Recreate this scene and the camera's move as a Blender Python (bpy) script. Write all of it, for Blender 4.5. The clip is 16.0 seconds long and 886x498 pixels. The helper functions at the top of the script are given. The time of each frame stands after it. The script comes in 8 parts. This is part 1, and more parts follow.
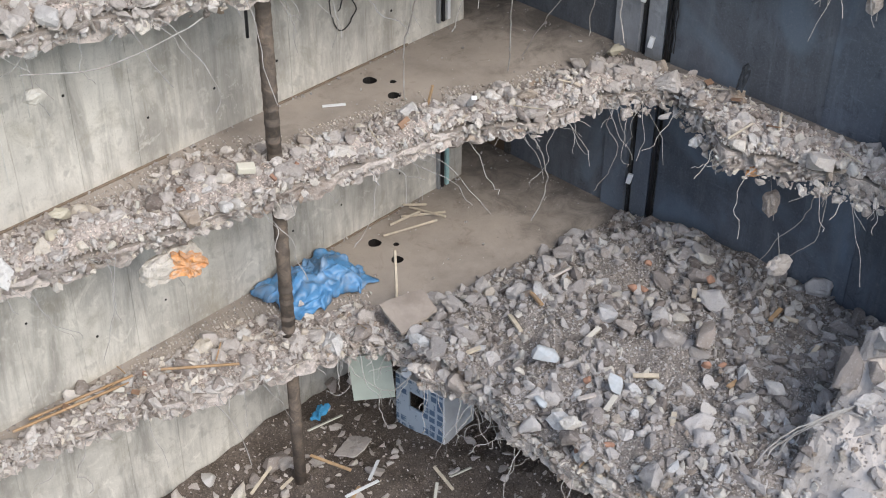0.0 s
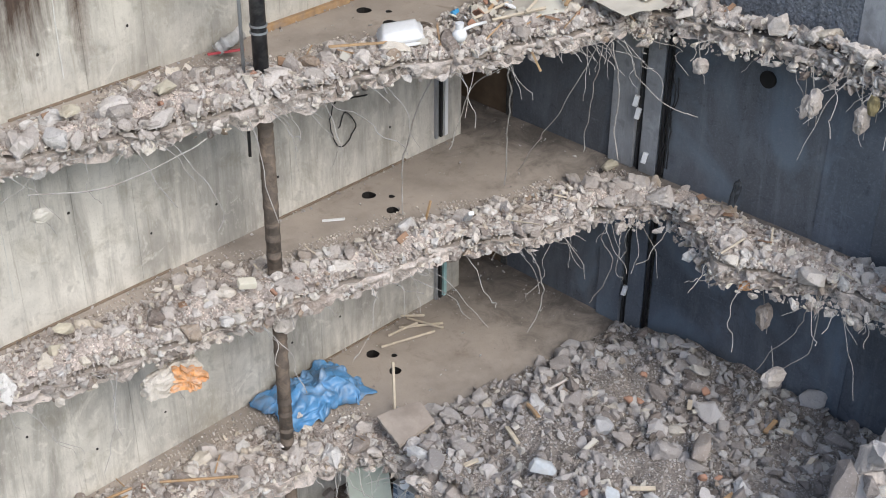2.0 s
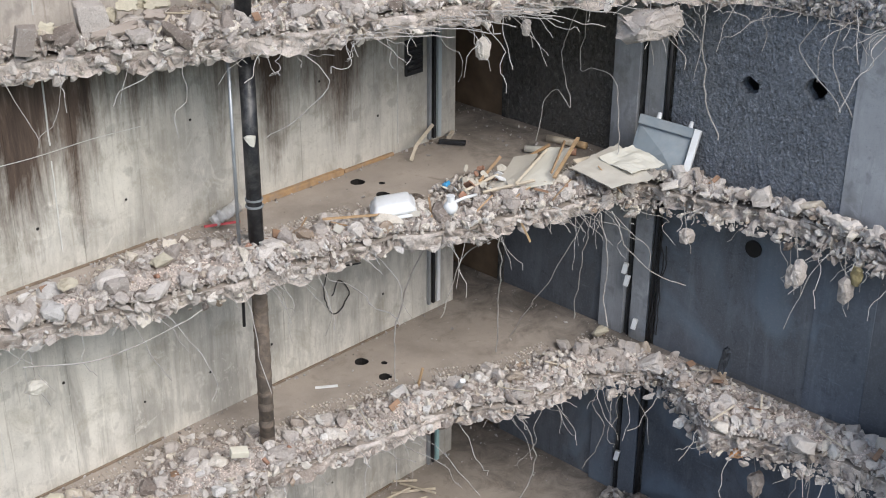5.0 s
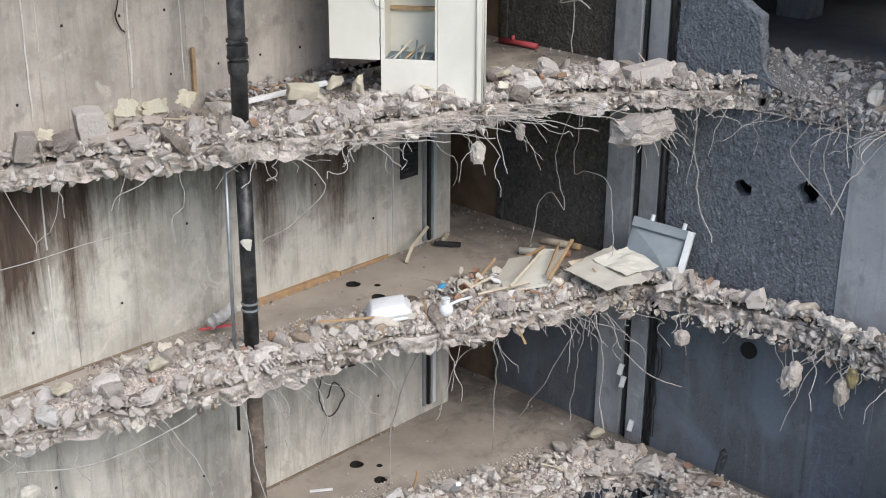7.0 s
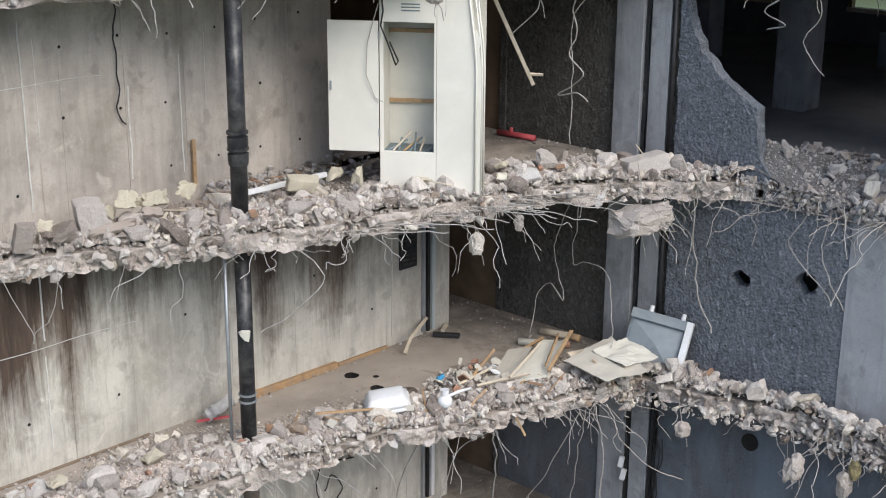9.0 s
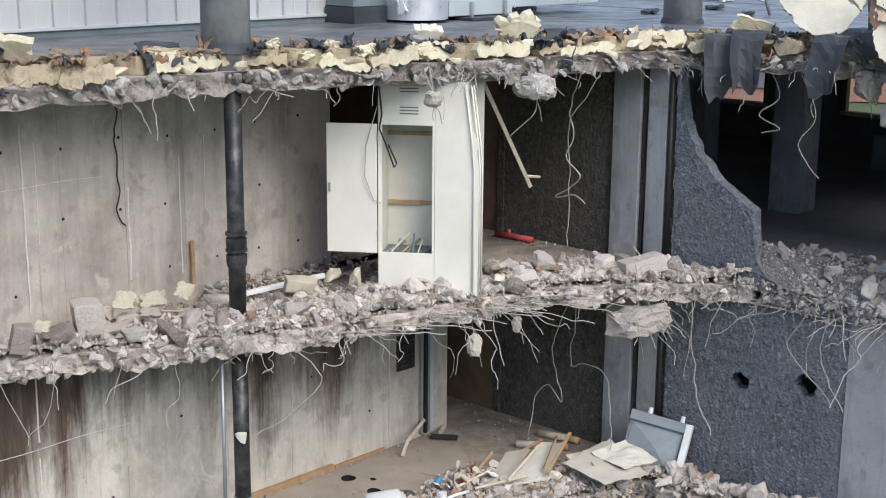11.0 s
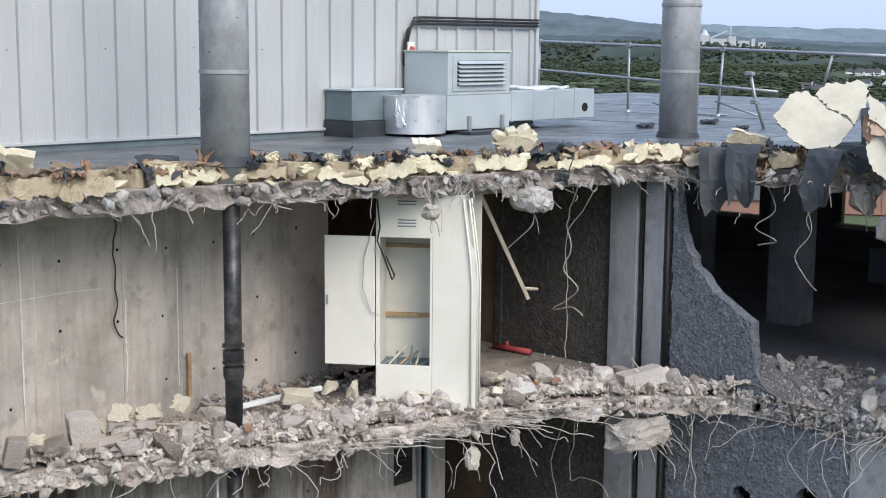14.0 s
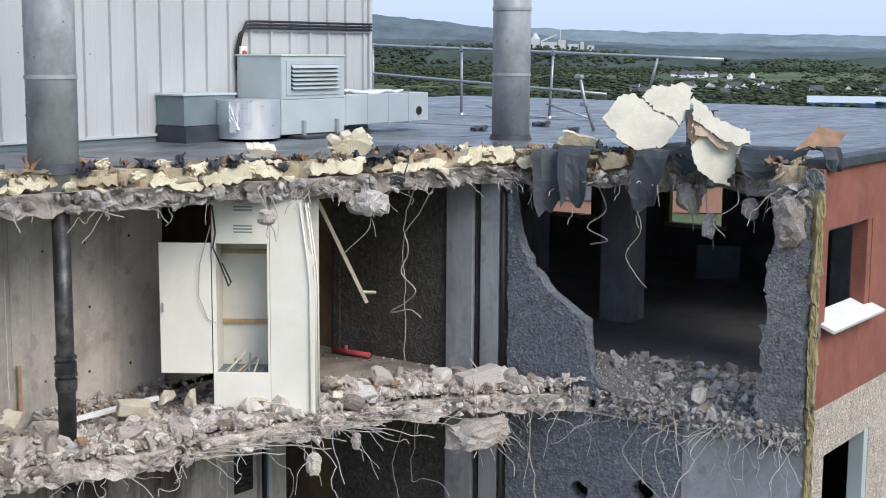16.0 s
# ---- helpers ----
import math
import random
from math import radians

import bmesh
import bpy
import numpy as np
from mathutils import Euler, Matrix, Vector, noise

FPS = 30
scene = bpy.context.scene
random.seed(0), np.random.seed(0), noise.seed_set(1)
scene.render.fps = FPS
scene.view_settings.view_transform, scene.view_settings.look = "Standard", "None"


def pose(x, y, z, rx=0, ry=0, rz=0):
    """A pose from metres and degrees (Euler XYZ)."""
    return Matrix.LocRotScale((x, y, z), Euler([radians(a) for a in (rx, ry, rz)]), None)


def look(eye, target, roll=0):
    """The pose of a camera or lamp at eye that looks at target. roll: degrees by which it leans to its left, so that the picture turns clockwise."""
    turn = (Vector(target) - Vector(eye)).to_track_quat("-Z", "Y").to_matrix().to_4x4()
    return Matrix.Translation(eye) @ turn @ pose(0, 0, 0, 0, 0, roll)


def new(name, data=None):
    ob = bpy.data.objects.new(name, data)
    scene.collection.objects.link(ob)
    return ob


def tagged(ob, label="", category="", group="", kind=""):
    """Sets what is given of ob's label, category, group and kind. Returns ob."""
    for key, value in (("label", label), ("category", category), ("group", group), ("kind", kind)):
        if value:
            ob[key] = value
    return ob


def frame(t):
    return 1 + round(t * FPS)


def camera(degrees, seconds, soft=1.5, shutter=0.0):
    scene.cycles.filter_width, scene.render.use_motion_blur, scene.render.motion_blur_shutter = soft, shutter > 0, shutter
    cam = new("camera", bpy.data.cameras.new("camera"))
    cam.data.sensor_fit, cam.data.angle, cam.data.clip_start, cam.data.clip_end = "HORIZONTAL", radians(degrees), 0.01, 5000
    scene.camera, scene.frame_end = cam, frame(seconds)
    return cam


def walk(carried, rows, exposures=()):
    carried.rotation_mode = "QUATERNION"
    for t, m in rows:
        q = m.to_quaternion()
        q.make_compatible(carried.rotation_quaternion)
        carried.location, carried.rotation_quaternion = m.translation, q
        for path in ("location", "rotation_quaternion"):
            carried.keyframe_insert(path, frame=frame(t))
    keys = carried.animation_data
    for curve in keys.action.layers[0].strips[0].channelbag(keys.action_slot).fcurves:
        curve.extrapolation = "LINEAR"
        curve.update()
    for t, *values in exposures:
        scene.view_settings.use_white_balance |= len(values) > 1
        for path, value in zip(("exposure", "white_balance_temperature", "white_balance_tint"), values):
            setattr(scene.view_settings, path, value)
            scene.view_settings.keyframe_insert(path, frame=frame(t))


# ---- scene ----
cam = camera(36.1, 16.0, soft=1.05)
PATH = [
    (0, (-7.81, -10.009, 15.901), (-6.642, -8.884, 14.73), 0.3),
    (0.5, (-7.841, -10.052, 16.031), (-6.659, -8.913, 14.888), 0.3),
    (1, (-7.901, -10.037, 16.089), (-6.7, -8.887, 14.977), 0.4),
    (1.5, (-7.909, -10.053, 16.159), (-6.694, -8.89, 15.076), 0.4),
    (2, (-7.909, -10.072, 16.232), (-6.68, -8.895, 15.182), 0.4),
    (2.5, (-7.924, -10.079, 16.288), (-6.68, -8.89, 15.27), 0.5),
    (3, (-7.906, -10.11, 16.364), (-6.649, -8.909, 15.375), 0.5),
    (3.5, (-7.899, -10.151, 16.447), (-6.63, -8.937, 15.489), 0.4),
    (4, (-7.918, -10.182, 16.492), (-6.636, -8.955, 15.569), 0.4),
    (6.5, (-7.941, -10.173, 16.681), (-6.598, -8.902, 15.919), 0.4),
    (7, (-7.949, -10.179, 16.686), (-6.596, -8.899, 15.958), 0.4),
    (7.5, (-7.963, -10.19, 16.691), (-6.6, -8.903, 15.996), 0.4),
    (8, (-7.951, -10.18, 16.687), (-6.579, -8.884, 16.026), 0.4),
    (8.5, (-7.942, -10.172, 16.683), (-6.562, -8.868, 16.054), 0.4),
    (9, (-7.943, -10.171, 16.681), (-6.557, -8.861, 16.079), 0.4),
    (11.5, (-7.954, -10.183, 16.686), (-6.534, -8.841, 16.261), 0.5),
    (12, (-7.95, -10.178, 16.683), (-6.527, -8.83, 16.287), 0.5),
    (12.5, (-7.945, -10.173, 16.681), (-6.516, -8.822, 16.318), 0.5),
    (13, (-7.947, -10.174, 16.682), (-6.512, -8.82, 16.356), 0.5),
    (13.5, (-7.95, -10.178, 16.686), (-6.512, -8.823, 16.38), 0.5),
    (14, (-7.954, -10.184, 16.688), (-6.514, -8.828, 16.391), 0.5),
    (14.5, (-7.963, -10.192, 16.693), (-6.501, -8.858, 16.404), 0.5),
    (15, (-7.969, -10.199, 16.695), (-6.465, -8.912, 16.41), 0.4),
    (15.5, (-7.974, -10.201, 16.696), (-6.422, -8.972, 16.41), 0.5),
    (16, (-7.971, -10.202, 16.695), (-6.378, -9.029, 16.405), 0.4),
]
walk(cam, [(t, look(eye, target, roll)) for t, eye, target, roll in PATH])

# ---- world and light ----
wd = bpy.data.worlds.new("world")
scene.world = wd
wd.use_nodes = True
wn = wd.node_tree
sky = wn.nodes.new("ShaderNodeTexSky")
sky.sky_type = "NISHITA"
sky.sun_disc = False
sky.sun_elevation, sky.sun_rotation = radians(41), radians(192)
sky.air_density, sky.dust_density, sky.ozone_density = 1.2, 3.0, 2.0
hazy = wn.nodes.new("ShaderNodeMixRGB")
hazy.inputs["Fac"].default_value = 0.62
hazy.inputs["Color2"].default_value = (5.7, 7.15, 10.0, 1)
wn.links.new(sky.outputs[0], hazy.inputs["Color1"])
wn.links.new(hazy.outputs[0], wn.nodes["Background"].inputs["Color"])
wn.nodes["Background"].inputs["Strength"].default_value = 0.118
sun_data = bpy.data.lights.new("sun", "SUN")
sun_data.energy, sun_data.angle, sun_data.color = 2.5, radians(40), (1.0, 0.945, 0.87)
sun = new("sun", sun_data)
sun.matrix_world = look((0, 0, 60), (0.2 * 40, 0.93 * 40, 60 - 34))
scene.view_settings.exposure = 0.38

# ---- material helpers ----


class Nodes:
    def __init__(self, name):
        self.m = bpy.data.materials.new(name)
        self.m.use_nodes = True
        self.t = self.m.node_tree
        self.b = self.t.nodes["Principled BSDF"]
        self.geo = self.t.nodes.new("ShaderNodeNewGeometry")

    def put(self, kind, **props):
        n = self.t.nodes.new(kind)
        for k, v in props.items():
            n.inputs[k.replace("_", " ")].default_value = v
        return n

    def link(self, a, b):
        self.t.links.new(a, b)

    def noise(self, scale, detail=5.0, rough=0.6, stretch=(1, 1, 1), warp=0.0):
        mp = self.t.nodes.new("ShaderNodeMapping")
        mp.inputs["Scale"].default_value = stretch
        self.link(self.geo.outputs["Position"], mp.inputs["Vector"])
        n = self.put("ShaderNodeTexNoise", Scale=scale, Detail=detail, Roughness=rough, Distortion=warp)
        self.link(mp.outputs[0], n.inputs["Vector"])
        return n.outputs["Fac"]

    def ramp(self, fac, stops):
        r = self.t.nodes.new("ShaderNodeValToRGB")
        e = r.color_ramp.elements
        while len(e) < len(stops):
            e.new(0.5)
        for el, (p, c) in zip(e, stops):
            el.position = p
            el.color = (*c, 1) if len(c) == 3 else c
        self.link(fac, r.inputs["Fac"])
        return r.outputs["Color"]

    def grey(self, fac, lo, hi, a=0.0, b=1.0):
        n = self.put("ShaderNodeMapRange")
        for k, v in zip(("From Min", "From Max", "To Min", "To Max"), (lo, hi, a, b)):
            n.inputs[k].default_value = v
        self.link(fac, n.inputs["Value"])
        return n.outputs[0]

    def math(self, op, a, b=None):
        n = self.t.nodes.new("ShaderNodeMath")
        n.operation = op
        for i, v in enumerate((a, b)):
            if v is None:
                continue
            if isinstance(v, (int, float)):
                n.inputs[i].default_value = v
            else:
                self.link(v, n.inputs[i])
        return n.outputs[0]

    def mix(self, fac, a, b, how="MIX"):
        n = self.t.nodes.new("ShaderNodeMixRGB")
        n.blend_type = how
        for key, v in (("Fac", fac), ("Color1", a), ("Color2", b)):
            if isinstance(v, (int, float)):
                n.inputs[key].default_value = v if key == "Fac" else (v, v, v, 1)
            elif isinstance(v, tuple):
                n.inputs[key].default_value = (*v, 1)
            else:
                self.link(v, n.inputs[key])
        return n.outputs[0]

    def axis(self, k):
        s = self.t.nodes.new("ShaderNodeSeparateXYZ")
        self.link(self.geo.outputs["Position"], s.inputs[0])
        return s.outputs[k]

    def bump(self, fac, strength, dist):
        n = self.put("ShaderNodeBump", Strength=strength, Distance=dist)
        self.link(fac, n.inputs["Height"])
        if self.b.inputs["Normal"].is_linked:
            self.link(self.b.inputs["Normal"].links[0].from_socket, n.inputs["Normal"])
        self.link(n.outputs[0], self.b.inputs["Normal"])

    def done(self, color, rough=0.9, metal=0.0, spec=0.3):
        if isinstance(color, tuple):
            self.b.inputs["Base Color"].default_value = (*color, 1)
        else:
            self.link(color, self.b.inputs["Base Color"])
        if isinstance(rough, (int, float)):
            self.b.inputs["Roughness"].default_value = rough
        else:
            self.link(rough, self.b.inputs["Roughness"])
        self.b.inputs["Metallic"].default_value = metal
        self.b.inputs["Specular IOR Level"].default_value = spec
        return self.m


def scaled(c, k):
    return tuple(min(1.0, v * k) for v in c)


def plain(name, c, rough=0.6, metal=0.0, spec=0.4, vary=0.25, scale=6.0, bump=0.15, fine=60.0, dirt=None, dirty=0.5, stretch=(1, 1, 1)):
    n = Nodes(name)
    col = n.ramp(n.noise(scale, 6, 0.65, stretch), [(0.3, scaled(c, 1 - vary)), (0.7, scaled(c, 1 + vary))])
    if dirt:
        col = n.mix(n.grey(n.noise(scale * 0.7, 8, 0.7, warp=0.5), 0.45, 0.75, 0, dirty), col, dirt)
    n.bump(n.noise(fine, 4, 0.6, stretch), bump, 0.01)
    return n.done(col, n.grey(n.noise(scale * 2, 4), 0.3, 0.7, max(0.05, rough - 0.12), min(1.0, rough + 0.12)), metal, spec)


def wall_concrete(name, base, soot=0.0, damp_or_shaded=0.5, seed=0.0):
    """Board-marked concrete with dark runs, pale lime bloom and rust-brown soot near the slab above."""
    n = Nodes(name)
    big = n.noise(0.9, 6, 0.62, (1, 1, 1))
    runs = n.noise(2.6, 6, 0.7, (1.0, 1.0, 0.16), 0.4)
    thin = n.noise(9.0, 4, 0.6, (1.0, 1.0, 0.05))
    col = n.ramp(big, [(0.25, scaled(base, 0.62)), (0.5, base), (0.75, scaled(base, 1.2))])
    col = n.mix(n.grey(runs, 0.45, 0.68, 0, damp_or_shaded), col, scaled(base, 0.40))
    col = n.mix(n.grey(n.noise(1.5, 7, 0.7, (1, 1, 1), 0.6), 0.53, 0.7, 0, 0.6), col, (base[0] * 0.5, base[1] * 0.48, base[2] * 0.42))
    col = n.mix(n.grey(thin, 0.55, 0.8, 0, 0.35), col, scaled(base, 0.5))
    col = n.mix(n.grey(n.noise(2.1, 7, 0.7, (1, 1, 0.8), 1.2), 0.58, 0.72, 0, 0.55), col, scaled(base, 1.45))
    col = n.mix(n.grey(n.noise(4.5, 3, 0.5, (1, 1, 0.8)), 0.60, 0.68, 0, 0.5), col, scaled(base, 0.55))
    col = n.mix(n.grey(n.noise(22.0, 5, 0.7), 0.56, 0.72, 0, 0.45), col, scaled(base, 0.6))
    col = n.mix(n.grey(n.noise(13.0, 8, 0.8, (1, 1, 0.5), 0.8), 0.57, 0.68, 0, 0.4), col, scaled(base, 1.35))
    col = n.mix(n.grey(n.noise(70.0, 3, 0.6), 0.62, 0.70, 0, 0.5), col, scaled(base, 0.5))
    col = n.mix(n.grey(n.noise(14.0, 6, 0.7, (1.0, 1.0, 0.035), 0.15), 0.60, 0.70, 0, 0.45), col, (base[0] * 0.42, base[1] * 0.38, base[2] * 0.33))
    if soot:
        z = n.math("SUBTRACT", n.axis(2), 9.0)
        x = n.axis(0)
        zones = None
        for mid, half in ((-0.6, 1.0), (0.15, 0.4), (3.2, 0.4), (4.45, 0.8)):
            zone = n.math("MAXIMUM", n.math("SUBTRACT", 1.0, n.math("ABSOLUTE", n.math("DIVIDE", n.math("SUBTRACT", x, mid), half))), 0.0)
            zones = zone if zones is None else n.math("MAXIMUM", zones, zone)
        drop = n.noise(6.0, 8, 0.75, (1, 1, 0.07), 0.3)
        patch = n.noise(2.2, 8, 0.75, (1, 1, 0.45), 0.8)
        mask = n.math("ADD", n.math("MULTIPLY", n.math("SUBTRACT", z, 1.7), 0.9), n.math("MULTIPLY", zones, 1.25))
        mask = n.math("ADD", mask, n.math("MULTIPLY", n.math("SUBTRACT", n.math("ADD", drop, n.math("MULTIPLY", patch, 0.6)), 0.93), 3.0))
        col = n.mix(n.grey(mask, -0.55, 0.6, 0, soot), col, n.ramp(n.noise(5.0, 8, 0.75, (1, 1, 0.12), 0.4), [(0.35, (0.045, 0.03, 0.023)), (0.5, (0.085, 0.058, 0.044)), (0.66, (0.19, 0.15, 0.12))]))
    n.bump(n.noise(26, 6, 0.7), 0.35, 0.012)
    n.bump(n.noise(120, 3, 0.6), 0.25, 0.004)
    return n.done(col, 0.88, 0, 0.25)


def render_rough(name, base, big=0.05, light=1.35):
    """Thrown roughcast: knobbly dash with paler worn patches."""
    n = Nodes(name)
    v = n.put("ShaderNodeTexVoronoi", Scale=24.0)
    n.link(n.geo.outputs["Position"], v.inputs["Vector"])
    dash = n.noise(15, 6, 0.75, (1, 1, 0.7), 0.8)
    col = n.ramp(dash, [(0.3, scaled(base, 0.32)), (0.45, scaled(base, 0.75)), (0.56, base), (0.72, scaled(base, 2.0))])
    col = n.mix(n.grey(n.noise(1.3, 6, 0.65), 0.42, 0.72, 0, 0.6), col, scaled(base, light))
    n.bump(n.math("ADD", v.outputs["Distance"], n.math("MULTIPLY", dash, 1.6)), 0.9, 0.03)
    return n.done(col, 0.9, 0, 0.2)


def painted_dark(name, base):
    n = Nodes(name)
    col = n.ramp(n.noise(0.8, 7, 0.65, (1, 1, 0.7)), [(0.3, scaled(base, 0.72)), (0.55, base), (0.75, scaled(base, 1.45))])
    col = n.mix(n.grey(n.noise(3.5, 6, 0.75, (1, 1, 0.12)), 0.55, 0.72, 0, 0.5), col, scaled(base, 1.7))
    col = n.mix(n.grey(n.noise(4.0, 8, 0.75, (0.35, 0.35, 3.0), 0.4), 0.60, 0.70, 0, 0.5), col, scaled(base, 1.9))
    col = n.mix(n.grey(n.noise(5.0, 6, 0.7, (1, 1, 1), 1.0), 0.56, 0.72, 0, 0.7), col, scaled(base, 0.45))
    col = n.mix(n.grey(n.noise(0.55, 5, 0.6, (1, 1, 0.8), 0.8), 0.5, 0.64, 0, 0.6), col, (base[0] * 1.5, base[1] * 1.75, base[2] * 1.9))
    col = n.mix(n.grey(n.noise(1.6, 7, 0.75, (1, 1, 0.25), 0.5), 0.50, 0.68, 0, 0.6), col, (0.165, 0.182, 0.205))
    col = n.mix(n.grey(n.noise(11.0, 3, 0.5, (1, 1, 1)), 0.62, 0.74, 0, 0.2), col, (0.25, 0.262, 0.28))
    col = n.mix(n.grey(n.noise(30, 6, 0.75), 0.52, 0.72, 0, 0.6), col, scaled(base, 1.8))
    n.bump(n.noise(18, 6, 0.7), 0.4, 0.012)
    return n.done(col, 0.75, 0, 0.3)


def dusty_floor(name, base, dark, grime=0.0):
    n = Nodes(name)
    col = n.ramp(n.noise(0.9, 7, 0.65), [(0.28, scaled(base, 0.7)), (0.5, base), (0.75, scaled(base, 1.2))])
    col = n.mix(n.grey(n.noise(2.4, 8, 0.75, (1, 1, 1), 0.8), 0.56, 0.72, 0, 0.6), col, dark)
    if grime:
        # Darkens with growing x towards the rear wall, broken up by noise.
        toward_rear = n.math("ADD", n.math("MULTIPLY", n.math("SUBTRACT", n.axis(0), 6.7), 0.45), n.math("MULTIPLY", n.math("SUBTRACT", n.noise(1.7, 8, 0.72, (1, 1, 1), 0.7), 0.5), 3.0))
        col = n.mix(n.grey(toward_rear, -0.1, 0.75, 0, grime), col, (0.075, 0.07, 0.068))
    col = n.mix(n.grey(n.noise(70, 3, 0.6), 0.62, 0.72, 0, 0.5), col, scaled(base, 1.35))
    col = n.mix(n.grey(n.noise(45, 3, 0.6), 0.62, 0.70, 0, 0.5), col, scaled(base, 0.5))
    n.bump(n.noise(14, 8, 0.75), 0.5, 0.02)
    n.bump(n.noise(90, 3, 0.6), 0.3, 0.006)
    return n.done(col, 0.95, 0, 0.15)


def stone_mat(name, per_object, k=1.0, cool=0.0):
    """Broken concrete: each piece its own shade of grey, buff or cream, with dust and grain."""
    n = Nodes(name)
    if per_object:
        rnd = n.t.nodes.new("ShaderNodeObjectInfo").outputs["Random"]
    else:
        rnd = n.geo.outputs["Random Per Island"]
    col = n.ramp(rnd, [(p_, tuple(v_ * k * g_ for v_, g_ in zip(c_, (1 - 0.07 * cool, 1.0, 1 + 0.10 * cool)))) for p_, c_ in ((0.0, (0.20, 0.16, 0.135)), (0.08, (0.36, 0.305, 0.27)), (0.25, (0.50, 0.445, 0.405)), (0.5, (0.63, 0.57, 0.525)), (0.75, (0.80, 0.735, 0.68)), (0.87, (0.84, 0.765, 0.65)), (0.91, (0.42, 0.32, 0.24)), (0.94, (0.60, 0.57, 0.55)), (1.0, (0.86, 0.83, 0.79)))])
    col = n.mix(n.grey(n.noise(9, 7, 0.7), 0.4, 0.7, 0, 0.25), col, scaled((0.50, 0.46, 0.43), k))
    col = n.mix(n.grey(n.noise(24, 7, 0.8, warp=0.6), 0.58, 0.70, 0, 0.5), col, scaled((0.27, 0.245, 0.23), k))
    col = n.mix(n.grey(n.noise(32, 6, 0.75, warp=0.4), 0.55, 0.68, 0, 0.65), col, scaled((0.78, 0.74, 0.70), k))
    col = n.mix(n.grey(n.noise(90, 3, 0.6), 0.62, 0.70, 0, 0.75), col, scaled((0.17, 0.15, 0.14), k))
    col = n.mix(n.grey(n.noise(0.9, 6, 0.7), 0.52, 0.76, 0, 0.35), col, (0.30, 0.245, 0.21))
    n.bump(n.noise(16, 6, 0.75), 0.9, 0.05)
    n.bump(n.noise(60, 5, 0.7), 0.8, 0.015)
    return n.done(col, 0.97, 0, 0.08)


def lump_mat(name, base):
    """Torn concrete: dusty paste with pale aggregate, brown grime and pits."""
    n = Nodes(name)
    col = n.ramp(n.noise(3.2, 8, 0.75, warp=0.5), [(0.3, scaled(base, 0.55)), (0.47, base), (0.62, scaled(base, 1.3))])
    col = n.mix(n.grey(n.noise(1.1, 7, 0.7, warp=0.7), 0.52, 0.68, 0, 0.7), col, (base[0] * 0.55, base[1] * 0.48, base[2] * 0.43))
    col = n.mix(n.grey(n.noise(26, 7, 0.8, warp=0.5), 0.54, 0.68, 0, 0.7), col, scaled(base, 1.5))
    col = n.mix(n.grey(n.noise(19, 7, 0.8, warp=0.9), 0.57, 0.68, 0, 0.8), col, scaled(base, 0.42))
    n.bump(n.noise(9, 8, 0.78, warp=0.2), 0.9, 0.06)
    n.bump(n.noise(34, 6, 0.75), 0.9, 0.03)
    return n.done(col, 0.97, 0, 0.06)


def gravel_mat(name, base, relief=0.9):
    n = Nodes(name)
    v = n.put("ShaderNodeTexVoronoi", Scale=48.0, Randomness=1.0)
    n.link(n.geo.outputs["Position"], v.inputs["Vector"])
    grit = n.grey(v.outputs["Distance"], 0.0, 0.7, 1.0, 0.0)
    col = n.ramp(n.noise(1.6, 8, 0.72), [(0.3, scaled(base, 0.6)), (0.55, base), (0.75, scaled(base, 1.35))])
    sep = n.t.nodes.new("ShaderNodeSeparateColor")
    n.link(v.outputs["Color"], sep.inputs[0])
    col = n.mix(n.grey(sep.outputs[0], 0.0, 0.6, 0.25, 1.0), scaled(base, 0.5), col)
    col = n.mix(n.grey(sep.outputs[1], 0.8, 0.95, 0.0, 0.7), col, scaled(base, 1.7))
    n.bump(n.math("ADD", grit, n.noise(60, 6, 0.7)), relief, 0.03)
    return n.done(col, 0.97, 0, 0.1)


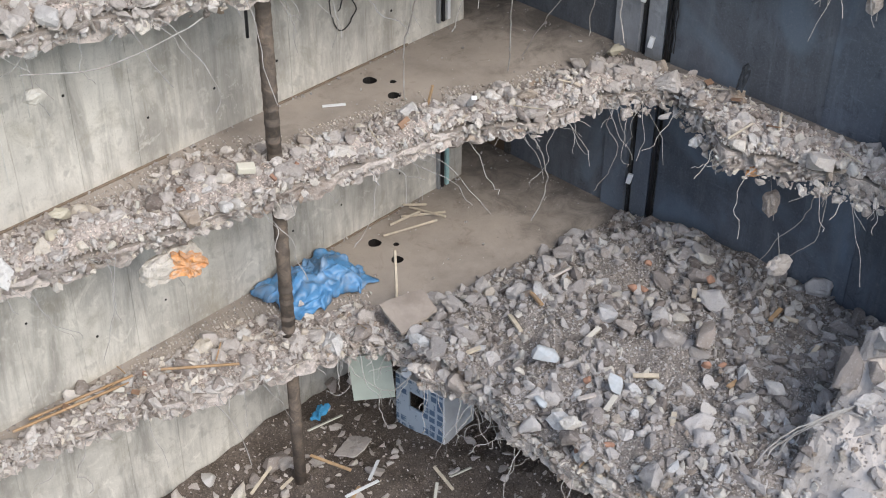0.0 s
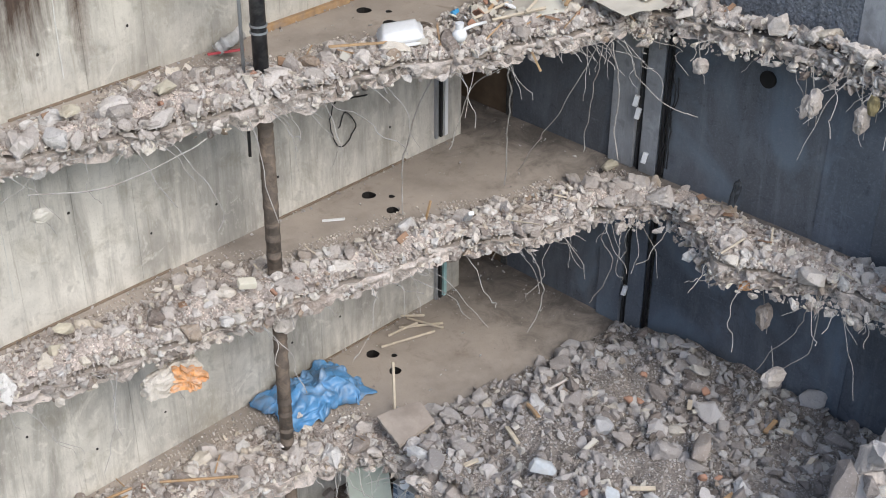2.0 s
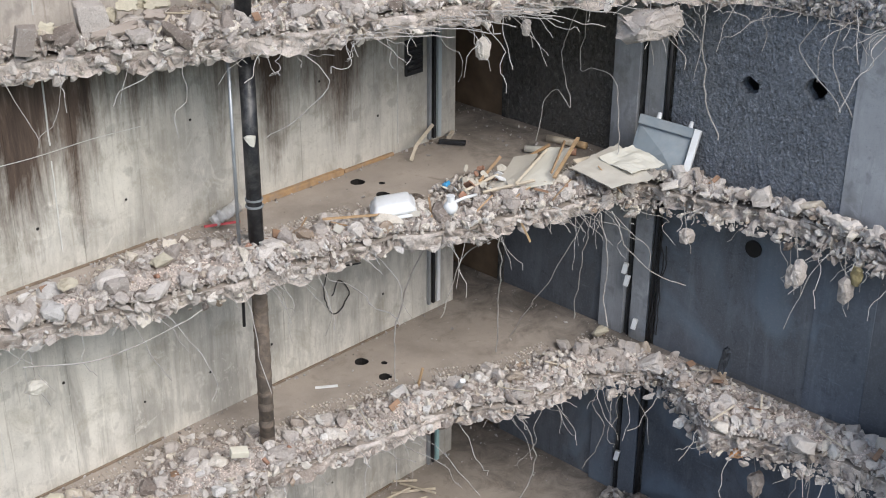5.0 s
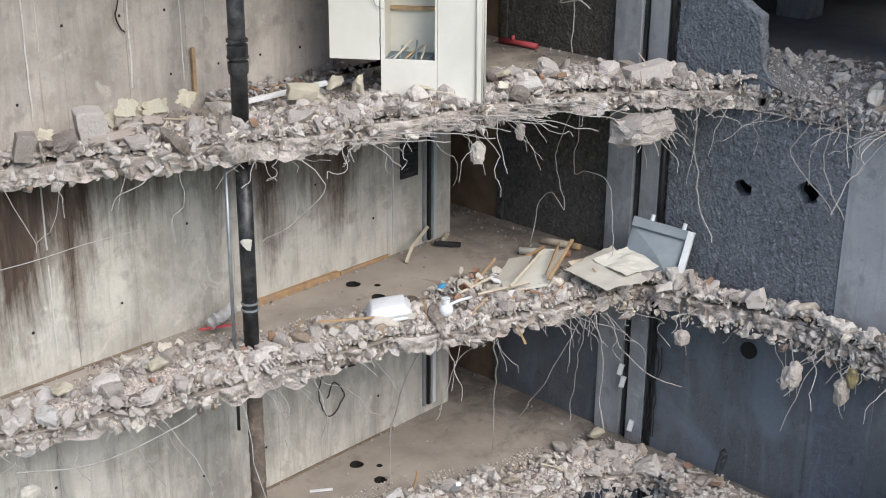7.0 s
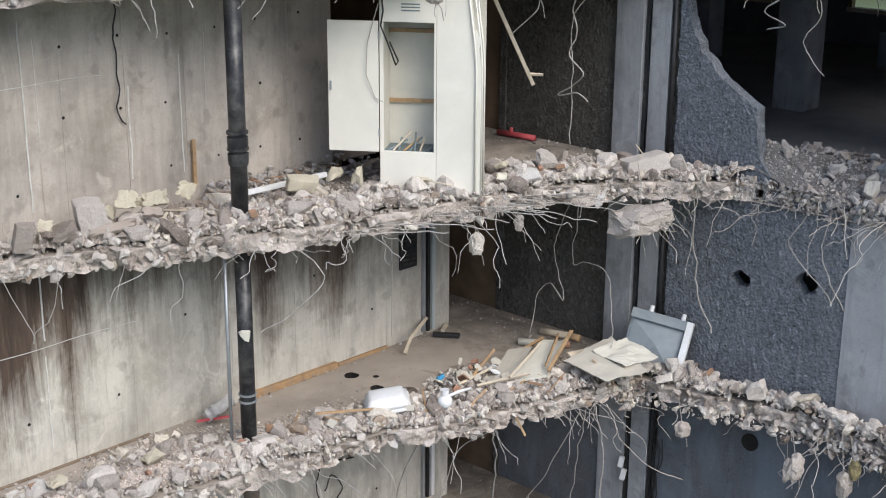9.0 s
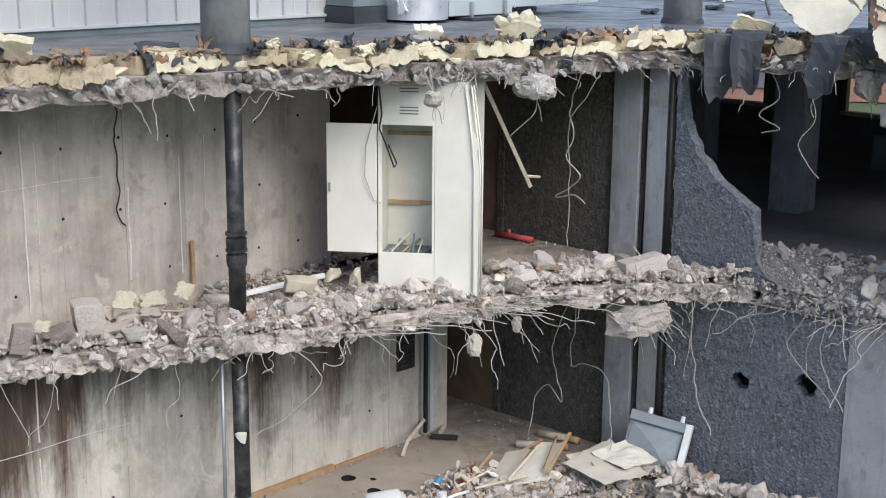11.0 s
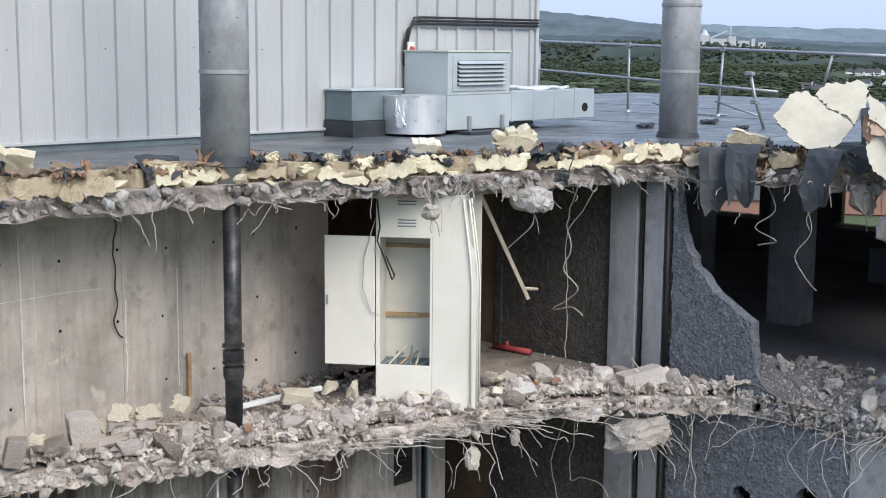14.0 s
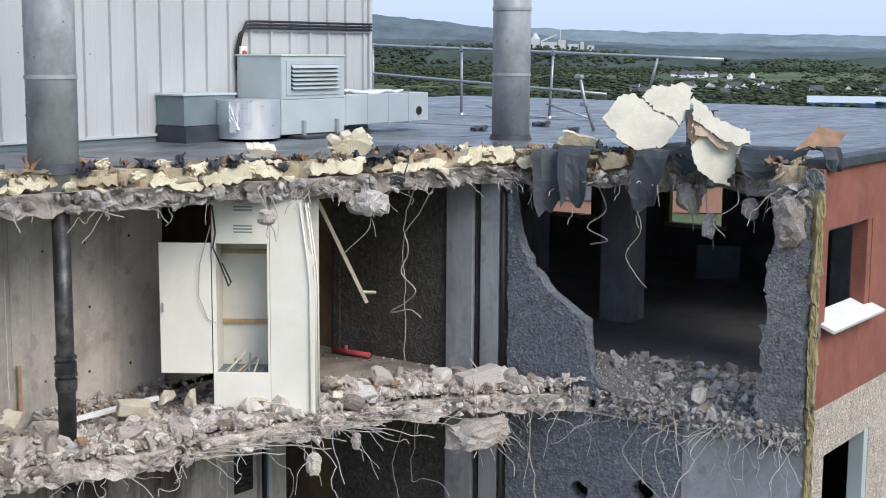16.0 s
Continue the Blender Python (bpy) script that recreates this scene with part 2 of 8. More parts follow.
M = {
    "wall_a": wall_concrete("pale board-marked concrete", (0.555, 0.528, 0.472), 0, 0.75),
    "wall_soot": wall_concrete("sooted concrete", (0.51, 0.485, 0.43), 0.97, 0.55),
    "wall_top": wall_concrete("grey concrete", (0.42, 0.380, 0.338), 0, 0.5),
    "dark": painted_dark("dark slate paint", (0.108, 0.116, 0.130)),
    "bluegrey": painted_dark("blue grey paint", (0.105, 0.120, 0.143)),
    # Darker copy for the low walls: deep-pit shade is put into the paint colour.
    "bluegrey_shaded": painted_dark("shaded blue grey paint", (0.090, 0.101, 0.120)),
    "strip": wall_concrete("smooth grey concrete strip", (0.325, 0.335, 0.352), 0, 0.4),
    "roughcast_pale": render_rough("pale broken roughcast", (0.215, 0.213, 0.22)),
    "roughcast": render_rough("dark roughcast", (0.180, 0.196, 0.222)),
    "roughcast_dark": render_rough("darker roughcast", (0.10, 0.095, 0.088)),
    "brown": plain("brown painted wall", (0.16, 0.11, 0.07), 0.8, vary=0.3, scale=3),
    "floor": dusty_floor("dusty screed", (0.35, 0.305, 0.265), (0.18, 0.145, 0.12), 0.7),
    "floor_in": dusty_floor("dark interior floor", (0.27, 0.265, 0.27), (0.14, 0.14, 0.145)),
    "edge": wall_concrete("broken slab edge", (0.50, 0.452, 0.415), 0, 0.35),
    "crust_roof": lump_mat("weathered roof slab edge", (0.46, 0.41, 0.385)),
    "crust": lump_mat("crumbled slab edge", (0.64, 0.565, 0.515)),
    "stone": stone_mat("broken concrete piece", True, 0.92),
    "grit": stone_mat("crushed concrete", False, 0.95),
    # Darker, cooler copies: the pit's shade on the heap is put into their colour.
    "stone_shaded": stone_mat("shaded concrete piece", True, 0.80, 0.5),
    "grit_shaded": stone_mat("shaded crushed concrete", False, 0.74, 0.5),
    "gravel_shaded": gravel_mat("shaded rubble dust", (0.35, 0.31, 0.28)),
    "gravel": gravel_mat("dusty rubble", (0.53, 0.455, 0.405), 0.6),
    "gravel_warm": gravel_mat("brown rubble soil", (0.20, 0.165, 0.14)),
}

M["lime"] = plain("lime bloom", (0.52, 0.51, 0.48), 0.9, vary=0.2, scale=12)
# Near-black stands in for the shade inside holes and behind openings.
M["void"] = plain("hole shade", (0.015, 0.013, 0.012), 0.95, vary=0.3)

# ---- mesh helpers ----


def mesh(name, verts, faces, mat, parent=None, label="", smooth=False):
    me = bpy.data.meshes.new(name)
    me.from_pydata([tuple(map(float, v)) for v in verts], [], [tuple(map(int, f)) for f in faces])
    me.materials.append(M[mat] if isinstance(mat, str) else mat)
    if smooth:
        me.polygons.foreach_set("use_smooth", [True] * len(me.polygons))
    me.update()
    ob = new(name, me)
    ob.parent = parent
    if label:
        tagged(ob, label)
    return ob


def part(name, bm, mat, parent=None, label="", smooth=False):
    me = bpy.data.meshes.new(name)
    bm.to_mesh(me)
    bm.free()
    me.materials.append(M[mat] if isinstance(mat, str) else mat)
    if smooth:
        me.polygons.foreach_set("use_smooth", [True] * len(me.polygons))
    ob = new(name, me)
    ob.parent = parent
    if label:
        tagged(ob, label)
    return ob


def thing(name, m, label, category, group="", kind=""):
    ob = new(name)
    ob.matrix_basis = m
    return tagged(ob, label, category, group, kind)


def box(bm, x0, x1, y0, y1, z0, z1, bevel=0.0, m=None):
    r = bmesh.ops.create_cube(bm, size=1.0)
    vs = r["verts"]
    bmesh.ops.transform(bm, matrix=Matrix.Translation(((x0 + x1) / 2, (y0 + y1) / 2, (z0 + z1) / 2)) @ Matrix.Diagonal((x1 - x0, y1 - y0, z1 - z0, 1)), verts=vs)
    if bevel:
        es = list({e for v in vs for e in v.link_edges})
        r = bmesh.ops.bevel(bm, geom=es, offset=bevel, segments=2, affect="EDGES", profile=0.6)
        vs = list({v for v in r["verts"]} | {v for v in vs if v.is_valid})
    if m is not None:
        bmesh.ops.transform(bm, matrix=m, verts=[v for v in vs if v.is_valid])
    return bm


def boxed(*args, **kw):
    return box(bmesh.new(), *args, **kw)


def cyl(bm, r0, r1, z0, z1, seg=20, m=None, caps=True):
    r = bmesh.ops.create_cone(bm, cap_ends=caps, segments=seg, radius1=r0, radius2=r1, depth=z1 - z0)
    mm = Matrix.Translation((0, 0, (z0 + z1) / 2))
    bmesh.ops.transform(bm, matrix=(m @ mm) if m is not None else mm, verts=r["verts"])
    return bm


def tube(pts, r, sides=6, taper=1.0):
    """Vertices and faces of a round bar along points."""
    pts = [Vector(p) for p in pts]
    vs, fs = [], []
    up = Vector((0.31, 0.17, 0.93))
    for i, p in enumerate(pts):
        d = (pts[min(i + 1, len(pts) - 1)] - pts[max(i - 1, 0)]).normalized()
        a = d.cross(up)
        a = (a if a.length > 1e-3 else d.cross(Vector((1, 0, 0)))).normalized()
        b = d.cross(a)
        rr = float(r) * (1 + (taper - 1) * i / max(1, len(pts) - 1))
        for k in range(sides):
            t = 2 * math.pi * k / sides
            vs.append(p + rr * (math.cos(t) * a + math.sin(t) * b))
    for i in range(len(pts) - 1):
        for k in range(sides):
            a, b = i * sides + k, i * sides + (k + 1) % sides
            fs.append((a, b, b + sides, a + sides))
    fs.append(tuple(range(sides))[::-1])
    fs.append(tuple(range((len(pts) - 1) * sides, len(pts) * sides)))
    return vs, fs


def bar(name, pts, r, mat, parent=None, label="", sides=6, taper=1.0):
    return mesh(name, *tube(pts, r, sides, taper), mat, parent, label, smooth=sides > 6)


def resample(pts, step):
    pts = [np.array(p, float) for p in pts]
    out = [pts[0]]
    for a, b in zip(pts, pts[1:]):
        n = max(1, int(np.linalg.norm(b - a) / step))
        out += [a + (b - a) * k / n for k in range(1, n + 1)]
    return np.array(out)


def fuzz(x, y, z=0.0, octaves=4):
    return noise.fractal(Vector((x, y, z)), 0.9, 2.1, octaves)


# ---- stone shapes ----
rng = np.random.default_rng(7)


def hull(pts):
    bm = bmesh.new()
    for p in pts:
        bm.verts.new(p)
    r = bmesh.ops.convex_hull(bm, input=bm.verts)
    bmesh.ops.delete(bm, geom=list({g for g in r["geom_interior"] + r["geom_unused"] if isinstance(g, bmesh.types.BMVert)}), context="VERTS")
    bm.verts.index_update()
    out = np.array([v.co[:] for v in bm.verts]), [tuple(v.index for v in f.verts) for f in bm.faces]
    bm.free()
    return out


def stone_points(n, flat, rough):
    d = rng.normal(size=(n, 3))
    d /= np.linalg.norm(d, axis=1)[:, None]
    d = np.sign(d) * np.abs(d) ** 0.72
    return d * rng.uniform(1 - rough, 1.0, (n, 1)) * [1.0, rng.uniform(0.6, 0.95), flat]


def worn(shape, seed, soften=0.3, amp=0.17):
    """A hull cut once finer, its corners knocked off and its faces pitted."""
    vs, fs = shape
    bm = bmesh.new()
    bv = [bm.verts.new(v) for v in vs]
    for f in fs:
        bm.faces.new([bv[i] for i in f])
    bmesh.ops.subdivide_edges(bm, edges=bm.edges[:], cuts=1, use_grid_fill=True)
    bmesh.ops.triangulate(bm, faces=bm.faces[:])
    bmesh.ops.smooth_vert(bm, verts=bm.verts[:], factor=soften, use_axis_x=True, use_axis_y=True, use_axis_z=True)
    for v in bm.verts:
        c = v.co * 1.9
        v.co *= 1.12 + amp * noise.fractal(Vector((c.x + seed, c.y, c.z)), 0.8, 2.2, 3) * 1.6
    bm.verts.index_update()
    out = np.array([v.co[:] for v in bm.verts]), [tuple(v.index for v in f.verts) for f in bm.faces]
    bm.free()
    return out


BIG = [worn(hull(stone_points(int(rng.integers(12, 20)), rng.uniform(0.38, 0.95), 0.3)), k * 3.7) for k in range(30)]
MID = [worn(hull(stone_points(int(rng.integers(9, 13)), rng.uniform(0.38, 0.95), 0.3)), 200 + k * 3.7, 0.25, 0.2) for k in range(24)]
SMALL = [hull(stone_points(int(rng.integers(9, 14)), rng.uniform(0.5, 0.95), 0.3)) for _ in range(24)]
TINY = [hull(stone_points(7, rng.uniform(0.5, 0.9), 0.2)) for _ in range(16)]
STONE_MESH = []
for vs, fs in BIG:
    me = bpy.data.meshes.new("stone")
    me.from_pydata([tuple(v) for v in vs], [], fs)
    me.materials.append(M["stone"])
    STONE_MESH.append(me)
# The same stones in the copy that carries shade in its colour.
SHADED_MESH = []
for me in STONE_MESH:
    me = me.copy()
    me.materials[0] = M["stone_shaded"]
    SHADED_MESH.append(me)


def turn_of(flat=0.5):
    return Euler((rng.normal() * flat, rng.normal() * flat, rng.uniform(0, 6.28)))


def stones_joined(name, spots, parent, mat="grit", label=""):
    """spots: rows of x, y, z, radius. One mesh."""
    V, F, o = [], [], 0
    for x, y, z, r in spots:
        kinds = MID if r > 0.062 else SMALL if r > 0.03 else TINY
        vs, fs = kinds[int(rng.integers(len(kinds)))]
        R = np.array(turn_of(0.6).to_matrix())
        s = r * np.array([rng.uniform(0.8, 1.3), rng.uniform(0.75, 1.1), rng.uniform(0.75, 1.1)])
        V.append((vs * s) @ R.T + [x, y, z])
        F += [tuple(i + o for i in f) for f in fs]
        o += len(vs)
    me = bpy.data.meshes.new(name)
    me.from_pydata(np.concatenate(V).tolist(), [], F)
    me.materials.append(M[mat])
    ob = new(name, me)
    ob.parent = parent
    tagged(ob, label, kind="stuff")
    return ob


def stones_apart(spots, parent, meshes=STONE_MESH):
    for x, y, z, r in spots:
        ob = new("stone", meshes[int(rng.integers(len(meshes)))])
        ob.matrix_basis = Matrix.LocRotScale((x, y, z), turn_of(0.45), (r * rng.uniform(0.85, 1.3), r * rng.uniform(0.8, 1.1), r * rng.uniform(0.75, 1.15)))
        ob.parent = parent

# ---- structure: slabs, walls ----
EDGE = {
    1: [(-7.0, 3.1), (-2.57, 3.2), (-1.47, 2.9), (-0.31, 2.54), (0.9, 2.14), (2.2, 1.72), (2.75, 1.35), (2.78, 0.85), (2.6, 0.46), (2.92, -0.43), (2.6, -1.25), (2.65, -2.22), (2.8, -3.5), (3.0, -7.0)],
    2: [(-7.0, 2.9), (-2.27, 2.78), (-1.44, 2.58), (-0.53, 2.32), (0.61, 2.04), (1.47, 1.91), (3.22, 1.53), (4.21, 1.38), (5.07, 0.8), (6.5, 0.4), (7.35, -0.2), (6.95, -0.9), (6.52, -1.55), (6.61, -2.12), (7.02, -2.95), (7.14, -3.66), (7.1, -4.1)],
    3: [(-7.0, 2.9), (-1.64, 2.87), (-0.87, 2.66), (-0.1, 2.28), (0.97, 2.03), (1.76, 1.89), (3.46, 1.55), (4.86, 0.85), (6.27, 0.48), (7.28, 0.2), (7.36, -0.72), (7.6, -1.33), (7.7, -2.24), (7.5, -3.28), (7.5, -4.1)],
    4: [(-7.0, 3.1), (-1.0, 3.12), (-0.4, 2.94), (0.35, 2.61), (1.45, 2.2), (2.26, 1.76), (3.7, 1.42), (4.85, 1.1), (6.2, 0.75), (7.2, -0.05), (7.85, -0.75), (7.99, -1.2), (7.99, -4.1)],
    5: [(-7.0, 2.6), (-0.71, 2.67), (-0.04, 2.6), (0.91, 2.4), (2.3, 2.1), (3.39, 1.6), (4.77, 1.25), (6.69, 0.9), (8.2, 0.3), (8.4, -1.3), (8.9, -2.3), (8.7, -3.2), (8.1, -3.5), (7.98, -3.98)],
}
BACK = {
    1: [(8.0, -7.0), (8.0, 8.0), (6.9, 8.0), (6.9, 3.72), (-7.0, 3.72)],
    2: [(8.0, -4.1), (8.0, 8.0), (6.9, 8.0), (6.9, 3.72), (-7.0, 3.72)],
    3: [(8.0, -4.1), (8.0, 8.0), (6.9, 8.0), (6.9, 3.72), (-7.0, 3.72)],
    4: [(8.0, -4.1), (8.0, 8.0), (4.5, 8.0), (4.5, 3.72), (-7.0, 3.72)],
    5: [(26.0, -3.98), (26.0, 14.0), (-7.0, 14.0)],
}
HOLES = [(4.4, 3.3, 0.11), (4.34, 2.71, 0.10), (4.62, 3.02, 0.05)]


def ragged(pts, step=0.07, amp=0.10, seed=0.0):
    """A polyline resampled and broken up sideways, its inward normals, and the length run."""
    p = resample(pts, step)
    d = np.gradient(p, axis=0)
    d /= np.linalg.norm(d, axis=1)[:, None] + 1e-9
    n = np.stack([-d[:, 1], d[:, 0]], 1)
    k = np.array([fuzz(q[0] * 1.6, q[1] * 1.6, seed) * amp + fuzz(q[0] * 6, q[1] * 6, seed + 5) * amp * 0.45 for q in p])
    return p + n * k[:, None], n


def slab(name, level, z, thick, top_mat, holes=(), label=""):
    p, n = ragged(EDGE[level], 0.06, 0.10, level * 3.1)
    bm = bmesh.new()
    rings = 7
    m = len(p)
    grid = []
    for k in range(rings):
        f = k / (rings - 1)
        row = []
        for i in range(m):
            off = fuzz(p[i, 0] * 2.4, p[i, 1] * 2.4, z + f * 0.7) * 0.11 + fuzz(p[i, 0] * 6, p[i, 1] * 6, z + f * 1.6, 2) * 0.05 + 0.03 * math.sin(f * math.pi) + 0.05 * f
            if k == 0:
                off = 0.0
            q = p[i] + n[i] * off
            zz = z - thick * f + (fuzz(p[i, 0] * 2.2, p[i, 1] * 2.2, 9.0) * 0.11 * f if k else 0.0)
            row.append(bm.verts.new((q[0], q[1], zz)))
        grid.append(row)
    for a, b in zip(grid, grid[1:]):
        for i in range(m - 1):
            bm.faces.new((a[i], b[i], b[i + 1], a[i + 1])).smooth = True
    back = [bm.verts.new((x, y, z)) for x, y in BACK[level]]
    low = [bm.verts.new((x, y, z - thick)) for x, y in BACK[level]]
    loop_low = grid[-1] + low
    bm.faces.new(loop_low)
    ends = [grid[k][-1] for k in range(rings)]
    bm.faces.new([back[0], *ends, low[0]])
    for i in range(len(back) - 1):
        bm.faces.new((back[i], low[i], low[i + 1], back[i + 1]))
    bm.faces.new([back[-1], low[-1], *[grid[k][0] for k in reversed(range(rings))]])
    # the top, with round service holes through it
    es = []
    loop = grid[0] + back
    for a, b in zip(loop, loop[1:] + loop[:1]):
        es.append(bm.edges.get((a, b)) or bm.edges.new((a, b)))
    for x, y, r in holes:
        ring = [bm.verts.new((x + r * math.cos(t) * (1 + 0.1 * math.sin(3 * t + x)), y + r * math.sin(t), z)) for t in np.linspace(0, 6.283, 16, endpoint=False)]
        # Blind holes: their lining is near-black to carry the shade inside.
        deep = [bm.verts.new((v.co.x, v.co.y, z - thick * 0.9)) for v in ring]
        for i in range(16):
            j = (i + 1) % 16
            es.append(bm.edges.new((ring[i], ring[j])))
            bm.faces.new((ring[i], deep[i], deep[j], ring[j])).material_index = 2
        bm.faces.new(deep).material_index = 2
    before = set(bm.faces)
    bmesh.ops.triangle_fill(bm, edges=es, use_beauty=True)
    tops = [f for f in bm.faces if f not in before]
    filled = [f for f in tops if any(math.hypot(f.calc_center_median().x - x, f.calc_center_median().y - y) < r * 0.85 for x, y, r in holes)]
    bmesh.ops.delete(bm, geom=filled, context="FACES")
    tops = [f for f in tops if f.is_valid]
    for f in tops:
        f.material_index = 1
        if f.normal.z < 0:
            f.normal_flip()
    me = bpy.data.meshes.new(name)
    bm.to_mesh(me)
    bm.free()
    me.materials.append(M["crust" if level < 5 else "crust_roof"])
    me.materials.append(M[top_mat])
    me.materials.append(M["void"])
    return tagged(new(name, me), label, "floor slab", kind="structure")


SLAB = {}
for lv in (1, 2, 3, 4):
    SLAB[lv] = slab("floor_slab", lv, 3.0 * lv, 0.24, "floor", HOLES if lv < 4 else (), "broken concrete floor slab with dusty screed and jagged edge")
SLAB[5] = slab("roof_slab", 5, 15.08, 0.24, "edge", (), "broken concrete roof slab with jagged edge")


def wall_panels(name, x0, x1, y, z0, z1, step, mat, label, parent_mat=None):
    """A wall facing -y of cast bays with narrow recessed seams."""
    w = part(name, boxed(x0, x1, y + 0.02, y + 0.25, z0, z1), parent_mat or mat)
    tagged(w, label, "wall", kind="structure")
    x = x0
    while x < x1 - 0.05:
        nx = min(x1, x + step * (1 + 0.12 * math.sin(x * 7 + z0)))
        if x1 - nx < 0.25:
            nx = x1
        part("panel", boxed(x + 0.0015, nx - 0.0015, y + 0.0025 * math.sin(x * 9 + z0), y + 0.05, z0, z1, bevel=0.0025), mat, w)
        x = nx
    return w


WALL_LEFT = {}
for lv in range(-1, 4):
    WALL_LEFT[lv] = wall_panels("wall_north_%d" % (lv + 2), -7.0, 6.9, 3.72, 3.0 * lv, 3.0 * lv + 3.0, 0.95, "wall_soot" if lv == 3 else "wall_a", "board-marked concrete wall with stains and runs")
WALL_LEFT[4] = wall_panels("wall_north_6", -7.0, 4.5, 3.72, 12.0, 14.84, 0.78, "wall_top", "grey board-marked concrete wall with runs")
for lv in range(-1, 4):
    tagged(part("wall_return_%d" % (lv + 2), boxed(6.66, 6.9, 3.97, 8.0, 3.0 * lv, 3.0 * lv + 3.0), "wall_a"), "concrete return wall of a passage", "wall", kind="structure")
tagged(part("wall_return_6", boxed(4.26, 4.5, 3.97, 8.0, 12.0, 14.84), "wall_top"), "concrete return wall of a dark recess", "wall", kind="structure")
tagged(part("wall_end", boxed(4.26, 8.3, 8.0, 8.2, -3.0, 14.84), "brown"), "brown end wall of the passage", "wall", kind="structure")

BACK_WALL = {}
for lv in range(-1, 5):
    z0, z1 = 3.0 * lv, 3.0 * lv + (3.0 if lv < 4 else 2.84)
    w = tagged(part("wall_east_%d" % (lv + 2), boxed(8.03, 8.25, 0.4, 3.7, z0, z1), "roughcast_dark"), "dark rear wall with concrete strips beside a passage", "wall", kind="structure")
    BACK_WALL[lv] = w
    part("brown_panel", boxed(8.02, 8.25, 3.7, 8.0, z0, z1), "brown", w)
    part("panel", boxed(8.0, 8.04, 1.45, 3.55, z0, z1), "roughcast_dark" if lv >= 3 else "dark", w)
    part("strip", boxed(7.97, 8.04, 3.55, 3.68, z0, z1, bevel=0.008), "roughcast_dark", w)
    part("strip", boxed(7.93, 8.04, 0.98, 1.45, z0, z1, bevel=0.012), "strip" if lv >= 2 else "bluegrey", w)
    part("strip", boxed(7.93, 8.04, 0.52, 0.84, z0, z1, bevel=0.012), "strip" if lv >= 2 else "bluegrey", w)
    part("joint", boxed(8.0, 8.04, 0.84, 0.98, z0, z1), "roughcast_dark", w)


def broken_plate(name, outline, x0, x1, mat, parent=None, label="", holes=(), amp=0.05):
    """A wall piece in the plane of y and z with ragged outline, from x0 to x1."""
    p = resample(outline + outline[:1], 0.06)[:-1]
    q = np.array([(a + fuzz(a * 5, b * 5, 3.3) * amp, b + fuzz(a * 5, b * 5, 8.8) * amp) for a, b in p])
    bm = bmesh.new()
    loops = []
    for k, x in enumerate((x0, x1)):
        loops.append([bm.verts.new((x + fuzz(a * 8, b * 8, x) * 0.02, a, b)) for a, b in q])
    hole_loops = []
    for hy, hz, ry, rz in holes:
        pair = []
        for x in (x0, x1):
            pair.append([bm.verts.new((x, hy + ry * math.cos(t) * (1 + 0.3 * fuzz(math.cos(t) * 2, math.sin(t) * 2, hy)), hz + rz * math.sin(t) * (1 + 0.3 * fuzz(math.cos(t) * 2, math.sin(t) * 2, hy + 4)))) for t in np.linspace(0, 6.283, 22, endpoint=False)])
        hole_loops.append(pair)
    sides = [(loops[0], loops[1])] + [(a, b) for a, b in hole_loops]
    for a, b in sides:
        for i in range(len(a)):
            j = (i + 1) % len(a)
            bm.faces.new((a[i], a[j], b[j], b[i]))
    for k in (0, 1):
        es = []
        for lp in [loops[k]] + [h[k] for h in hole_loops]:
            es += [bm.edges.get((a, b)) or bm.edges.new((a, b)) for a, b in zip(lp, lp[1:] + lp[:1])]
        bmesh.ops.triangle_fill(bm, edges=es, use_beauty=True)
    bmesh.ops.recalc_face_normals(bm, faces=bm.faces)
    return part(name, bm, mat, parent, label)


RIGHT = {}
for lv in range(-1, 3):
    z0 = 3.0 * lv
    w = tagged(part("wall_south_%d" % (lv + 2), boxed(8.0, 8.22, -7.0 if lv < 1 else -4.1, 0.4, z0, z0 + 3.0), "bluegrey_shaded" if lv < 2 else "dark"), "dark painted side wall with pale strip", "wall", kind="structure")
    RIGHT[lv] = w
    part("strip", boxed(7.985, 8.01, -3.15, -2.25, z0, z0 + 3.0, bevel=0.005), "bluegrey", w)
w = broken_plate("wall_south_5", [(0.4, 9.0), (0.4, 12.0), (-4.1, 12.0), (-4.1, 9.0)], 8.0, 8.22, "roughcast", None, "", [(-0.83, 10.58, 0.15, 0.12), (-1.83, 10.76, 0.17, 0.16)], 0.01)
RIGHT[3] = tagged(w, "dark roughcast side wall with two knocked holes", "wall", kind="structure")
part("strip", boxed(7.985, 8.01, -4.1, -2.42, 9.0, 12.0, bevel=0.005), "strip", w)
w = broken_plate("wall_south_6", [(0.4, 11.9), (0.4, 14.84), (0.38, 14.8), (0.31, 14.4), (0.23, 14.0), (0.01, 13.66), (-0.38, 13.3), (-0.88, 13.0), (-0.93, 12.6), (-1.0, 12.3), (-1.2, 12.1), (-1.25, 11.9)], 8.0, 8.2, "roughcast", None, "", (), 0.035)
RIGHT[4] = tagged(w, "torn dark roughcast wall remnant", "wall", kind="structure")
w = broken_plate("wall_south_7", [(-3.5, 11.7), (-3.42, 12.4), (-3.5, 13.0), (-3.46, 13.84), (-3.62, 14.4), (-3.55, 14.84), (-4.05, 14.84), (-4.1, 11.7)], 7.96, 8.2, "roughcast_pale", None, "", (), 0.10)
tagged(w, "torn roughcast pier at the building corner", "wall", kind="structure")


